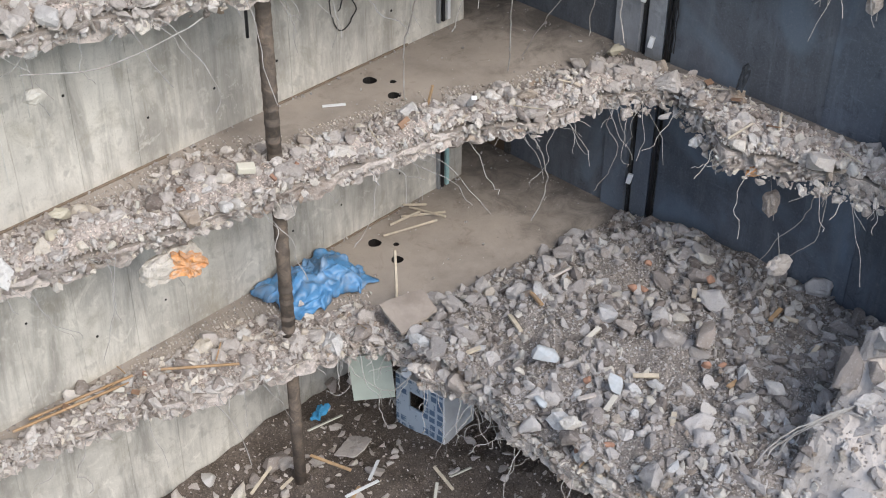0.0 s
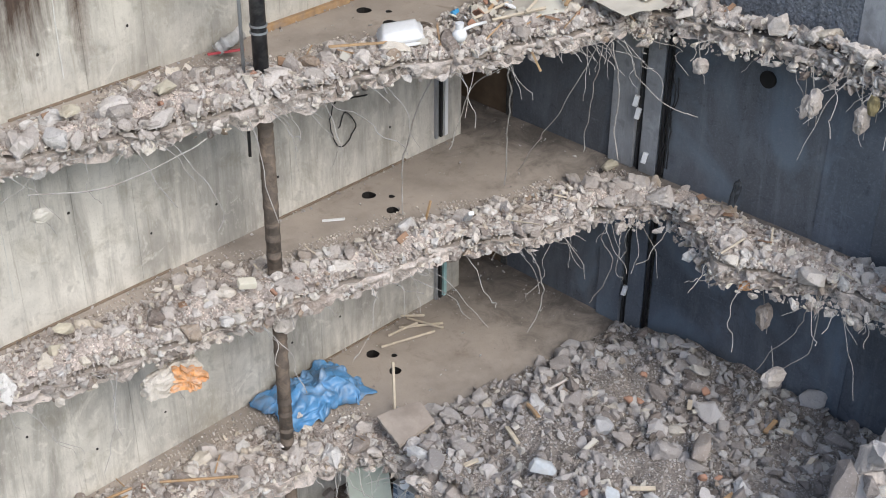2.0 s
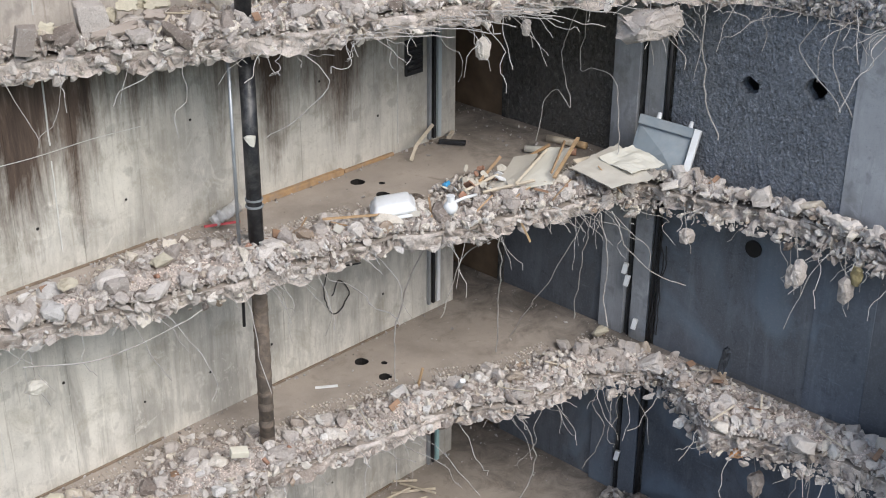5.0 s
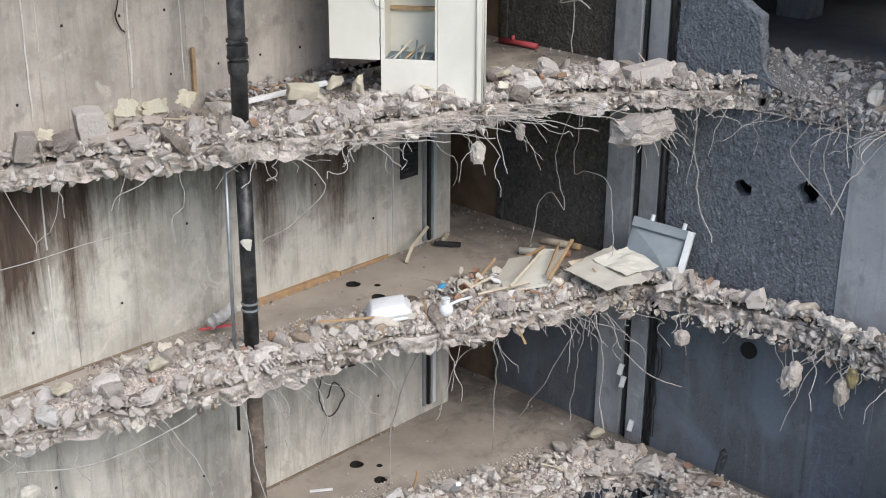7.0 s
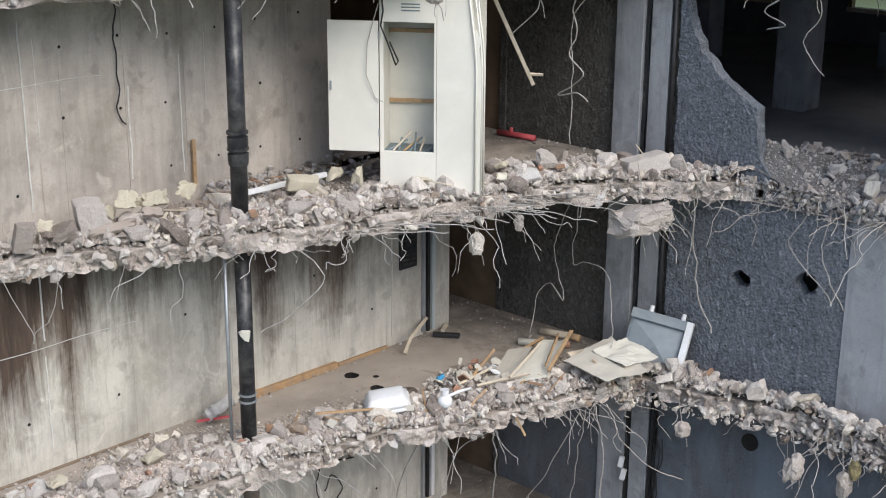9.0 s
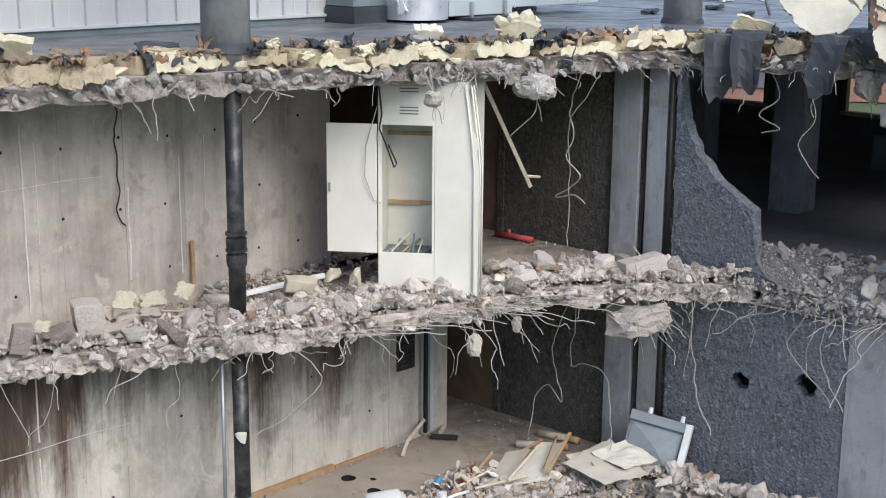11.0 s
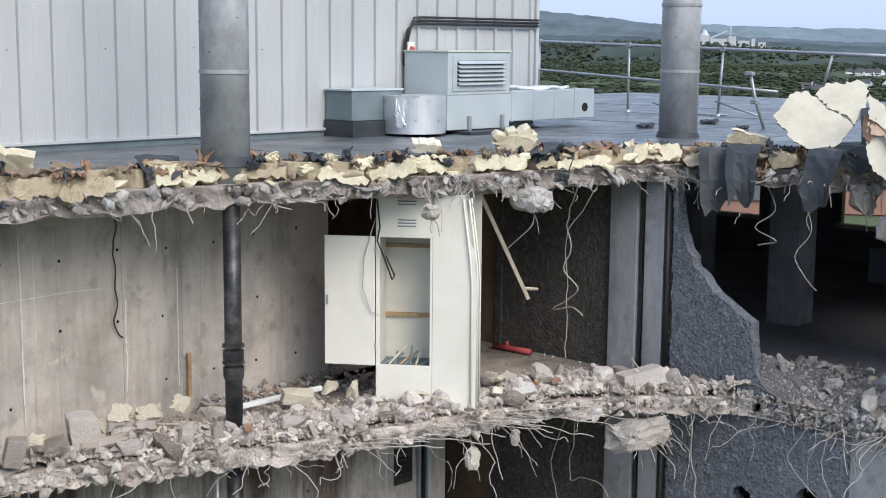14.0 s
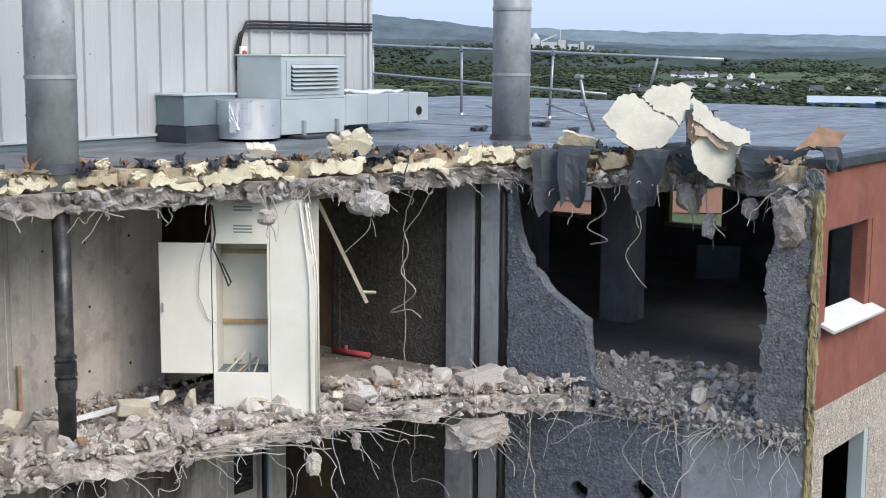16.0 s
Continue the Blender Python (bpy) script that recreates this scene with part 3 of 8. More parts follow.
# ---- rubble on the ledges ----
def ledge_rubble(level, z, width_at, height, count_big, count_small, count_fine, seed, label):
    p, n = ragged(EDGE[level], 0.06, 0.10, level * 3.1)
    seg = np.r_[0, np.cumsum(np.linalg.norm(np.diff(p, axis=0), axis=1))]
    keep = [i for i in range(len(p)) if p[i, 0] > -3.4 and p[i, 1] > (-0.95 if level == 4 else -5.6)]
    pile = thing("rubble_ridge", Matrix.Identity(4), label, "rubble", "rubble ridges on the slab edges")
    D = 12
    verts, faces = [], []

    def top(i, d):
        w = width_at(p[i])
        f = d / w
        prof = max(0.0, (1 - f)) ** 0.8 * (0.45 + 1.1 * min(1, f * 3.0)) * 0.75 if f > 0 else 0.30
        q = p[i] + n[i] * d
        return height * prof * (0.75 + 0.55 * fuzz(q[0] * 1.3, q[1] * 1.3, seed)) + 0.012 * fuzz(q[0] * 9, q[1] * 9, seed)

    for i in keep:
        w = width_at(p[i])
        for k in range(D):
            d = 0.045 + 0.03 * fuzz(p[i][0] * 5, p[i][1] * 5, seed) + w * k / (D - 1)
            q = p[i] + n[i] * d
            verts.append((q[0], min(q[1], 3.715) if q[0] < 6.9 else q[1], z + (top(i, max(d, 0.0)) if k < D - 1 else -0.02) + (-0.03 if k == 0 else 0)))
    for a in range(len(keep) - 1):
        for k in range(D - 1):
            v = a * D + k
            faces.append((v, v + D, v + D + 1, v + 1))
    mesh("rubble_bed", verts, faces, "gravel", pile)

    def spots(count, lo, hi, power, spread, lift):
        out = []
        while len(out) < count:
            i = keep[int(rng.integers(len(keep)))]
            w = width_at(p[i])
            d = 0.03 + w * rng.random() * spread if rng.random() < 0.85 else rng.uniform(0.0, 0.14)
            q = p[i] + n[i] * d
            if q[1] > 3.6 and q[0] < 6.9 or q[0] > 7.9:
                continue
            r = lo + (hi - lo) * rng.random() ** power
            out.append((q[0], q[1], z + top(i, max(d, 0.0)) + r * lift, r))
        return out

    stones_apart(spots(count_big, 0.055, 0.22, 2.6, 0.95, 0.15), pile)
    stones_joined("crushed_concrete", spots(count_small, 0.018, 0.10, 2.1, 1.02, 0.2), pile)
    stones_joined("grit", spots(count_fine, 0.009, 0.032, 1.5, 1.3, 0.25), pile)
    # pebbles strewn over the clean floor
    loose = []
    while len(loose) < 620:
        x, y = (rng.uniform(-2.5, 7.9), rng.uniform(0.0, 3.68)) if rng.random() < 0.5 else (7.95 - abs(rng.normal()) * 0.35, rng.uniform(0.2, 6.0)) if rng.random() < 0.35 else (rng.uniform(-2.5, 6.85), 3.7 - abs(rng.normal()) * 0.06)
        i = keep[int(np.argmin([(p[j][0] - x) ** 2 + (p[j][1] - y) ** 2 for j in keep]))]
        if np.dot([x, y] - p[i], n[i]) < 0.2 or (level == 1 and y < 1.6):
            continue
        r = 0.006 + 0.036 * rng.random() ** 3
        loose.append((x, y, z + r * 0.4, r))
    stones_joined("pebble_scatter", loose, pile, "grit_shaded")
    # lumps and chips that make up the broken face, heaped out where the slab end sags
    face = []
    for _ in range(2500):
        i = keep[int(rng.integers(len(keep)))]
        steep = p[i][0] > 5.8 and p[i][1] < 0.3 and level < 4
        t_ = rng.random()
        q = p[i] - n[i] * (rng.uniform(-0.12, -0.01) + (0.12 * t_ if steep else 0.0))
        r = 0.013 + 0.10 * rng.random() ** 3.0
        face.append((q[0], q[1], z + 0.08 - t_ * (0.42 if steep else 0.30) - r * 0.3, r))
    stones_joined("crushed_edge", face, pile)
    return pile


def width_s(level):
    def f(q):
        if q[0] > 6.6 and q[1] < 0.2:
            return max(0.25, 8.0 - q[0] - 0.05)
        wide = 3.72 - q[1] - 0.22 - 0.14 * math.sin(q[0] * 2.3 + level)
        a = min(1.0, max(0.0, (q[0] - 0.6) / 1.6))
        return max(0.3, wide * (1 - a) + a * (0.95 if level != 4 else 1.3))

    return f


PILES = {}
for lv, hgt in ((1, 0.16), (2, 0.26), (3, 0.26), (4, 0.26)):
    PILES[lv] = ledge_rubble(lv, 3.0 * lv, width_s(lv), hgt, 300, 3400, 14000, lv * 11.0, "ridge of broken concrete lying along a torn slab edge")

# crumbled head of the side wall under the torn opening
head = thing("rubble_crest", Matrix.Identity(4), "crumbled concrete along the head of the side wall", "rubble")
sp = []
for _ in range(1500):
    y = rng.uniform(-4.05, -0.75)
    a = rng.random()
    sp.append((7.93 + 0.18 * a, y, 11.74 + 0.32 * rng.random() ** 0.8, 0.012 + 0.07 * rng.random() ** 2.2))
part("wall_core", boxed(8.005, 8.2, -4.08, -0.8, 11.7, 12.0, bevel=0.02), "roughcast_pale", head)
stones_joined("crushed_concrete", sp, head, "grit_shaded")

# ---- the large heap on the first slab ----
def heap(name, x0, x1, y0, y1, base, hfun, mat, big, small, fine, label, rbig=(0.08, 0.24), clip=None, step=0.09, damp_or_shaded=False):
    pile = thing(name, Matrix.Identity(4), label, "rubble")
    xs, ys = np.arange(x0, x1 + step, step), np.arange(y0, y1 + step, step)
    xs[-1], ys[-1] = x1, y1
    verts = [(x, y, base + hfun(x, y)) for x in xs for y in ys]
    ny = len(ys)
    faces = [(i * ny + j, (i + 1) * ny + j, (i + 1) * ny + j + 1, i * ny + j + 1) for i in range(len(xs) - 1) for j in range(ny - 1) if clip is None or clip(xs[i] + step / 2, ys[j] + step / 2)]
    mesh("rubble_bed", verts, faces, mat, pile)

    def spots(count, lo, hi, power, thin=False):
        out = []
        while len(out) < count:
            x, y = rng.uniform(x0 + 0.05, x1 - 0.05), rng.uniform(y0 + 0.05, y1 - 0.05)
            if clip is not None and not clip(x, y):
                continue
            if thin and rng.random() > 0.75 + 1.6 * fuzz(x * 0.9, y * 0.9, 12.0):
                continue
            r = lo + (hi - lo) * rng.random() ** power
            out.append((x, y, base + hfun(x, y) + r * 0.25, r))
        return out

    # The flag picks the darker, cooler copies that carry the heap's shade.
    stones_apart(spots(big, *rbig, 2.2), pile, SHADED_MESH if damp_or_shaded else STONE_MESH)
    stones_joined("crushed_concrete", spots(small, 0.022, 0.135, 2.6, damp_or_shaded), pile, "grit_shaded" if damp_or_shaded else "grit")
    stones_joined("grit", spots(fine, 0.012, 0.035, 1.4), pile, "grit_shaded" if damp_or_shaded else "grit")
    return pile


def in_heap(x, y):
    edge = np.interp(y, [-7.0, -3.5, -2.22, -1.25, -0.43, 0.46, 0.85, 1.35, 1.75], [3.0, 2.8, 2.65, 2.6, 2.92, 2.6, 2.78, 2.75, 2.3])
    return x > edge + 0.02 and y < 1.75 - 0.16 * (x - 2.4) + 0.12 * fuzz(x * 2, y * 2, 4.0)


def heap_h(x, y):
    back = 1.75 - 0.16 * (x - 2.4)
    f = min(1.0, max(0.0, (back - y) / 1.3))
    return 0.34 * f * (0.8 + 0.7 * fuzz(x * 0.7, y * 0.7, 2.0)) + 0.05 * fuzz(x * 3, y * 3, 6.0) + 0.01


heap("rubble_heap", 2.4, 7.98, -6.6, 1.9, 3.0, heap_h, "gravel_shaded", 300, 4800, 20000, "wide heap of broken concrete on a floor slab", (0.10, 0.23), in_heap, damp_or_shaded=True)


def soil_h(x, y):
    return 0.10 + 0.22 * fuzz(x * 0.6, y * 0.6, 7.0) + 0.05 * fuzz(x * 3, y * 3, 1.0)


heap("debris_bed", -6.0, 7.98, -6.0, 3.7, 0.0, soil_h, "gravel_warm", 200, 2600, 6000, "dark soil and rubble on the lowest level", (0.07, 0.25), None, 0.12)

# ---- ground to the horizon ----
n = Nodes("far fields and woods")
woods = n.ramp(n.noise(0.0045, 5, 0.6, (1, 1, 1), 0.6), [(0.36, (0.06, 0.076, 0.052)), (0.47, (0.075, 0.098, 0.056)), (0.58, (0.105, 0.135, 0.066)), (0.68, (0.13, 0.135, 0.085))])
M["fields"] = n.done(n.mix(n.grey(n.noise(0.05, 6, 0.7), 0.4, 0.7, 0, 0.5), woods, (0.056, 0.072, 0.048)), 0.95, 0, 0.1)
verts, faces = [], []
radii = [0, 9, 25, 60, 110, 170, 260, 400, 600, 900, 1400, 2200, 3300, 4700]
SEG = 72
for r in radii:
    for k in range(SEG):
        t = 2 * math.pi * k / SEG
        drop = -1.2 - 15.0 * min(1.0, max(0.0, (r - 40) / 160.0))
        verts.append((r * math.cos(t), r * math.sin(t), drop + (2.5 * fuzz(r * math.cos(t) * 0.004, r * math.sin(t) * 0.004, 5.0) if r > 300 else 0)))
for i in range(len(radii) - 1):
    for k in range(SEG):
        a, b = i * SEG + k, i * SEG + (k + 1) % SEG
        faces.append((a, b, b + SEG, a + SEG))
tagged(mesh("ground", verts, faces, "fields"), "fields and woods reaching to the horizon", "ground", kind="structure")

# ---- building beyond the torn wall ----
tagged(part("floor", boxed(8.0, 20.0, -4.1, 9.0, 11.76, 12.0), "floor_in"), "dark dusty floor of a gutted storey", "floor", kind="structure")

# ---- more materials ----
def foam_mat(name, c, grime, dirty, relief=0.7):
    """Rigid foam: pale cut faces, browned skin, scratches and crumbly pits."""
    n = Nodes(name)
    col = n.ramp(n.noise(3.0, 7, 0.7), [(0.3, scaled(c, 0.82)), (0.6, c), (0.75, scaled(c, 1.08))])
    col = n.mix(n.grey(n.noise(2.2, 8, 0.75, warp=0.8), 0.50, 0.66, 0, dirty), col, grime)
    col = n.mix(n.grey(n.noise(16, 7, 0.8, warp=0.8), 0.58, 0.68, 0, dirty * relief), col, scaled(grime, 0.7))
    col = n.mix(n.grey(n.noise(9, 5, 0.7, (1, 1, 4), 0.5), 0.60, 0.70, 0, 0.6 * dirty), col, scaled(c, 0.66))
    n.bump(n.noise(9, 7, 0.75), relief, 0.06)
    n.bump(n.noise(50, 5, 0.7), relief * 0.8, 0.012)
    return n.done(col, 0.92, 0, 0.1)


M["foam"] = foam_mat("cream insulation foam", (0.76, 0.70, 0.53), (0.40, 0.30, 0.19), 0.6)
M["foam_dirty"] = foam_mat("stained foam", (0.50, 0.42, 0.30), (0.16, 0.11, 0.08), 0.9)
M["foam_white"] = foam_mat("pale torn foam", (0.64, 0.605, 0.505), (0.46, 0.39, 0.31), 0.35, 0.2)
M["facing"] = plain("torn beige paper facing", (0.46, 0.35, 0.27), 0.9, vary=0.25, scale=7, bump=0.5, fine=40, dirt=(0.30, 0.22, 0.17), dirty=0.6)
M["skirt"] = plain("dusty dark timber", (0.20, 0.155, 0.115), 0.9, vary=0.3, scale=6)
M["felt"] = plain("torn bitumen felt", (0.032, 0.037, 0.045), 0.55, vary=0.4, scale=4, bump=0.5, fine=80, dirt=(0.055, 0.06, 0.066), dirty=0.5)
M["felt_lap"] = plain("felt lap seam", (0.115, 0.122, 0.135), 0.45, vary=0.3, scale=2)
M["felt_roof"] = plain("weathered grey roof felt", (0.085, 0.092, 0.10), 0.40, vary=0.45, scale=1.1, bump=0.25, fine=12, dirt=(0.19, 0.195, 0.20), dirty=0.9, stretch=(0.35, 1, 1))
M["zinc"] = plain("dull galvanised flue", (0.34, 0.355, 0.37), 0.5, 0.2, vary=0.3, scale=2.5, bump=0.1, fine=25, dirt=(0.12, 0.12, 0.12), dirty=0.6, stretch=(1, 1, 0.5))
M["galv"] = plain("galvanised sheet", (0.48, 0.535, 0.55), 0.5, 0.35, vary=0.07, scale=2, bump=0.0)
M["foil"] = plain("bright foil jacket", (0.70, 0.72, 0.74), 0.36, 0.75, vary=0.05, scale=3, bump=0.0, fine=20)
M["duct_dark"] = plain("dark grey duct", (0.15, 0.19, 0.205), 0.6, 0.2, vary=0.25, scale=2, bump=0.08)
M["clad"] = plain("pale grey coated cladding", (0.44, 0.455, 0.465), 0.5, 0.1, vary=0.07, scale=0.9, bump=0.04, dirt=(0.42, 0.42, 0.40), dirty=0.35, stretch=(1, 1, 0.25))
M["castiron"] = plain("black cast iron pipe", (0.022, 0.023, 0.026), 0.42, 0.2, vary=0.4, scale=5, bump=0.2, fine=50, dirt=(0.20, 0.19, 0.18), dirty=0.55)
M["pipe_grey"] = plain("dust-caked pipe", (0.105, 0.085, 0.07), 0.85, vary=0.35, scale=7, bump=0.6, fine=25, dirt=(0.25, 0.19, 0.145), dirty=0.9)
M["steel"] = plain("grey galvanised tube", (0.36, 0.38, 0.40), 0.45, 0.6, vary=0.15, scale=6)
M["rebar"] = plain("dusty pale wire", (0.36, 0.345, 0.325), 0.8, vary=0.25, scale=9, dirt=(0.28, 0.21, 0.16), dirty=0.6)
M["wire_dark"] = plain("black cable", (0.02, 0.02, 0.022), 0.5, vary=0.3)
M["enamel"] = plain("off-white painted sheet", (0.72, 0.70, 0.635), 0.45, vary=0.05, scale=1.8, bump=0.04, dirt=(0.55, 0.51, 0.43), dirty=0.3)
M["enamel_in"] = plain("cream cupboard lining", (0.62, 0.60, 0.53), 0.7, vary=0.1, scale=2)
M["white"] = plain("white plastic", (0.70, 0.71, 0.72), 0.4, vary=0.06, dirt=(0.55, 0.53, 0.5), dirty=0.4)
M["wood"] = plain("raw softwood", (0.42, 0.28, 0.15), 0.8, vary=0.3, scale=8, stretch=(1, 1, 0.2), dirt=(0.3, 0.24, 0.19), dirty=0.5)
M["wood_pale"] = plain("dusty pale wood", (0.52, 0.45, 0.35), 0.85, vary=0.2, scale=8, dirt=(0.36, 0.32, 0.28), dirty=0.5)
M["wood_red"] = plain("red painted tube", (0.42, 0.07, 0.08), 0.6, vary=0.2)
M["brownboard"] = plain("brown fibreboard", (0.25, 0.155, 0.10), 0.85, vary=0.35, scale=5)
M["redrender"] = plain("red textured render", (0.205, 0.072, 0.052), 0.92, vary=0.22, scale=3.5, bump=0.8, fine=70, dirt=(0.26, 0.12, 0.095), dirty=0.5, stretch=(1, 1, 0.5))
M["dash"] = render_rough("cream pebble dash", (0.50, 0.44, 0.38), 0.03, 1.15)
M["rockwool"] = plain("yellow mineral wool", (0.26, 0.215, 0.11), 0.95, vary=0.3, scale=9, bump=0.7, fine=60, dirt=(0.2, 0.17, 0.11), dirty=0.5)
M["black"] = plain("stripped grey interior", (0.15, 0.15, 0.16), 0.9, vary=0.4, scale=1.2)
M["plasticgrey"] = plain("grey blue moulded plastic", (0.21, 0.245, 0.27), 0.42, vary=0.12, scale=3, dirt=(0.4, 0.38, 0.36), dirty=0.4)
M["tarp"] = plain("blue plastic sheet", (0.085, 0.235, 0.44), 0.38, vary=0.3, scale=4, bump=0.25, fine=14, dirt=(0.25, 0.27, 0.30), dirty=0.75)
M["green_pale"] = plain("pale green sheet", (0.50, 0.55, 0.48), 0.55, vary=0.08, scale=2, dirt=(0.4, 0.39, 0.35), dirty=0.4)
M["cyan"] = plain("pale cyan paint", (0.32, 0.50, 0.50), 0.6, vary=0.2)
M["bluebit"] = plain("bright blue plastic", (0.06, 0.30, 0.55), 0.5, vary=0.2)
M["brickred"] = plain("broken red brick", (0.31, 0.175, 0.12), 0.92, vary=0.3, scale=9, bump=0.6)

# ---- roof build-up ----
def polygon_plate(name, pts, z0, z1, mat, parent=None, label=""):
    bm = bmesh.new()
    f = bm.faces.new([bm.verts.new((x, y, z0)) for x, y in pts])
    r = bmesh.ops.extrude_face_region(bm, geom=[f])
    bmesh.ops.translate(bm, verts=[v for v in r["geom"] if isinstance(v, bmesh.types.BMVert)], vec=(0, 0, z1 - z0))
    bmesh.ops.recalc_face_normals(bm, faces=bm.faces)
    return part(name, bm, mat, parent, label)


pe, ne = ragged(EDGE[5], 0.07, 0.12, 41.0)
inset = [tuple(q + n_ * (0.15 + 0.14 * fuzz(q[0] * 2.2, q[1] * 2.2, 1.7) + 0.10 * fuzz(q[0] * 7, q[1] * 7, 3.7))) for q, n_ in zip(pe, ne)]
tagged(polygon_plate("roof_insulation", inset + [(26.0, -3.95), (26.0, 14.0), (-7.0, 14.0)], 15.084, 15.29, "foam_dirty"), "cream insulation boards under the roof felt", "roof", kind="structure")
inset2 = [tuple(q + n_ * (0.36 + 0.2 * fuzz(q[0] * 1.7, q[1] * 1.7, 6.1))) for q, n_ in zip(pe, ne)]
ROOF = tagged(polygon_plate("roof_felt", inset2 + [(26.0, -3.95), (26.0, 14.0), (-7.0, 14.0)], 15.294, 15.315, "felt_roof"), "weathered grey felt roof with dull wet sheen", "roof", kind="structure")


for k in range(6):
    part("lap", boxed(3.2 + 3.1 * k, 3.32 + 3.1 * k, 3.4, 13.5, 15.315, 15.321), "felt_lap", ROOF)
for k in range(4):
    part("lap", boxed(9.6, 25.5, -3.2 + 1.9 * k, -3.08 + 1.9 * k, 15.315, 15.320), "felt_lap", ROOF)


def shard(w, h, t, seed, amp=0.16, points=30, crumple=0.02):
    """A ragged plate in local x and z, t thick along y, with an uneven outline and skin."""
    bm = bmesh.new()
    ring = []
    for k in range(points):
        a = 2 * math.pi * k / points
        c, s = math.cos(a), math.sin(a)
        e = 1.0 / max(abs(c), abs(s)) ** 0.75
        e *= 1 + amp * fuzz(c * 1.9, s * 1.9, seed) + amp * 0.6 * fuzz(c * 6, s * 6, seed + 3) + amp * 0.6 * fuzz(c * 17, s * 17, seed + 7)
        ring.append((c * e * w / 2, s * e * h / 2))
    layers = []
    for y in (-t / 2, t / 2):
        rows = []
        for f in (1.0, 0.72, 0.4):
            rows.append([bm.verts.new((x * f, y + crumple * fuzz(x * f * 5 / max(w, 0.2), z * f * 5 / max(h, 0.2), seed + y), z * f)) for x, z in ring])
        mid = bm.verts.new((0, y, 0))
        layers.append(rows)
        for a, b in zip(rows, rows[1:]):
            for i in range(points):
                j = (i + 1) % points
                bm.faces.new((a[i], a[j], b[j], b[i]))
        for i in range(points):
            bm.faces.new((rows[-1][i], rows[-1][(i + 1) % points], mid))
    a, b = layers[0][0], layers[1][0]
    for i in range(points):
        j = (i + 1) % points
        bm.faces.new((a[i], b[i], b[j], a[j]))
    bmesh.ops.recalc_face_normals(bm, faces=bm.faces)
    return bm


edge_foam = thing("insulation_edge", Matrix.Identity(4), "torn cream foam insulation along the broken roof edge", "insulation")


def foam_run(i0, i1, seed):
    """A snapped length of insulation board lying along the roof edge: flat cut front, torn top, foot and ends."""
    r_ = random.Random(int(seed * 100))
    a, b = pe[i0] - ne[i0] * 0.02, pe[i1] - ne[i1] * 0.02
    out = -(ne[i0] + ne[i1])
    w = Vector((out[0], out[1], r_.uniform(-0.1, 0.5))).normalized()
    u = Vector((0, 0, 1)).cross(w).normalized()
    v = w.cross(u)
    L = float(np.linalg.norm(b - a))
    tall = r_.uniform(0.09, 0.22)
    k = max(4, int(L / 0.035))
    lo, hi, lo_s, hi_s = [], [], 0.0, 0.0
    for j in range(k + 1):
        x = -L / 2 + L * j / k
        lo_s = 0.6 * lo_s + r_.uniform(-0.03, 0.03)
        hi_s = 0.6 * hi_s + r_.uniform(-0.03, 0.03)
        lo.append((x + r_.uniform(-0.01, 0.01), lo_s))
        hi.append((x + r_.uniform(-0.01, 0.01), tall + hi_s))
    rim = lo + [(L / 2 + r_.uniform(-0.01, 0.07), tall * 0.5)] + hi[::-1] + [(-L / 2 - r_.uniform(-0.01, 0.07), tall * 0.5)]
    bm = bmesh.new()
    front = [bm.verts.new((x, z, r_.uniform(-0.004, 0.004))) for x, z in rim]
    back = [bm.verts.new((x * 0.97, z * 0.95, -0.3)) for x, z in rim]
    n_ = len(rim)
    for j in range(k):
        bm.faces.new((front[j], front[j + 1], front[n_ - 3 - j], front[n_ - 2 - j]))
    bm.faces.new((front[k], front[k + 1], front[k + 2]))
    bm.faces.new((front[0], front[n_ - 2], front[n_ - 1]))
    for j in range(n_):
        bm.faces.new((front[j], back[j], back[(j + 1) % n_], front[(j + 1) % n_]))
    bmesh.ops.recalc_face_normals(bm, faces=bm.faces)
    o = part("foam_piece", bm, "foam" if seed % 2 < 1.3 else "foam_dirty", edge_foam)
    mid = (a + b) / 2
    o.matrix_basis = Matrix.Translation((mid[0], mid[1], 15.10 + r_.uniform(-0.07, 0.05))) @ Matrix((u, v, w)).transposed().to_4x4() @ Matrix.Rotation(r_.uniform(-0.15, 0.15), 4, "Z")


i = 4
while i < len(pe) - 16:
    run = int(rng.integers(4, 13))
    if pe[i, 0] > -3.0:
        foam_run(i, min(i + run, len(pe) - 4), float(rng.uniform(0, 90)))
    i += run + int(rng.choice([0, 1, 2, 3, 6]))
for i in range(6, len(pe) - 4, 5):
    q, n_ = pe[i], ne[i]
    if q[0] < -2.5 or rng.random() < 0.45:
        continue
    ang = math.atan2(n_[1], n_[0]) - math.pi / 2
    d = rng.uniform(0.05, 0.34)
    o = part("foam_piece", shard(rng.uniform(0.14, 0.42), rng.uniform(0.08, 0.22), rng.uniform(0.03, 0.10), rng.uniform(0, 90), 0.34, 30, 0.03), "foam" if rng.random() < 0.6 else "foam_dirty", edge_foam)
    tilt = rng.normal() * 0.5 + (1.3 if rng.random() < 0.35 else 0)
    o.matrix_basis = Matrix.Translation((q[0] + n_[0] * d, q[1] + n_[1] * d, 15.25 + rng.uniform(-0.08, 0.10))) @ Euler((tilt, rng.normal() * 0.35, ang + rng.normal() * 0.5)).to_matrix().to_4x4()
torn = thing("torn_felt", Matrix.Identity(4), "curled scraps of bitumen felt and brown board at the roof edge", "roof felt")
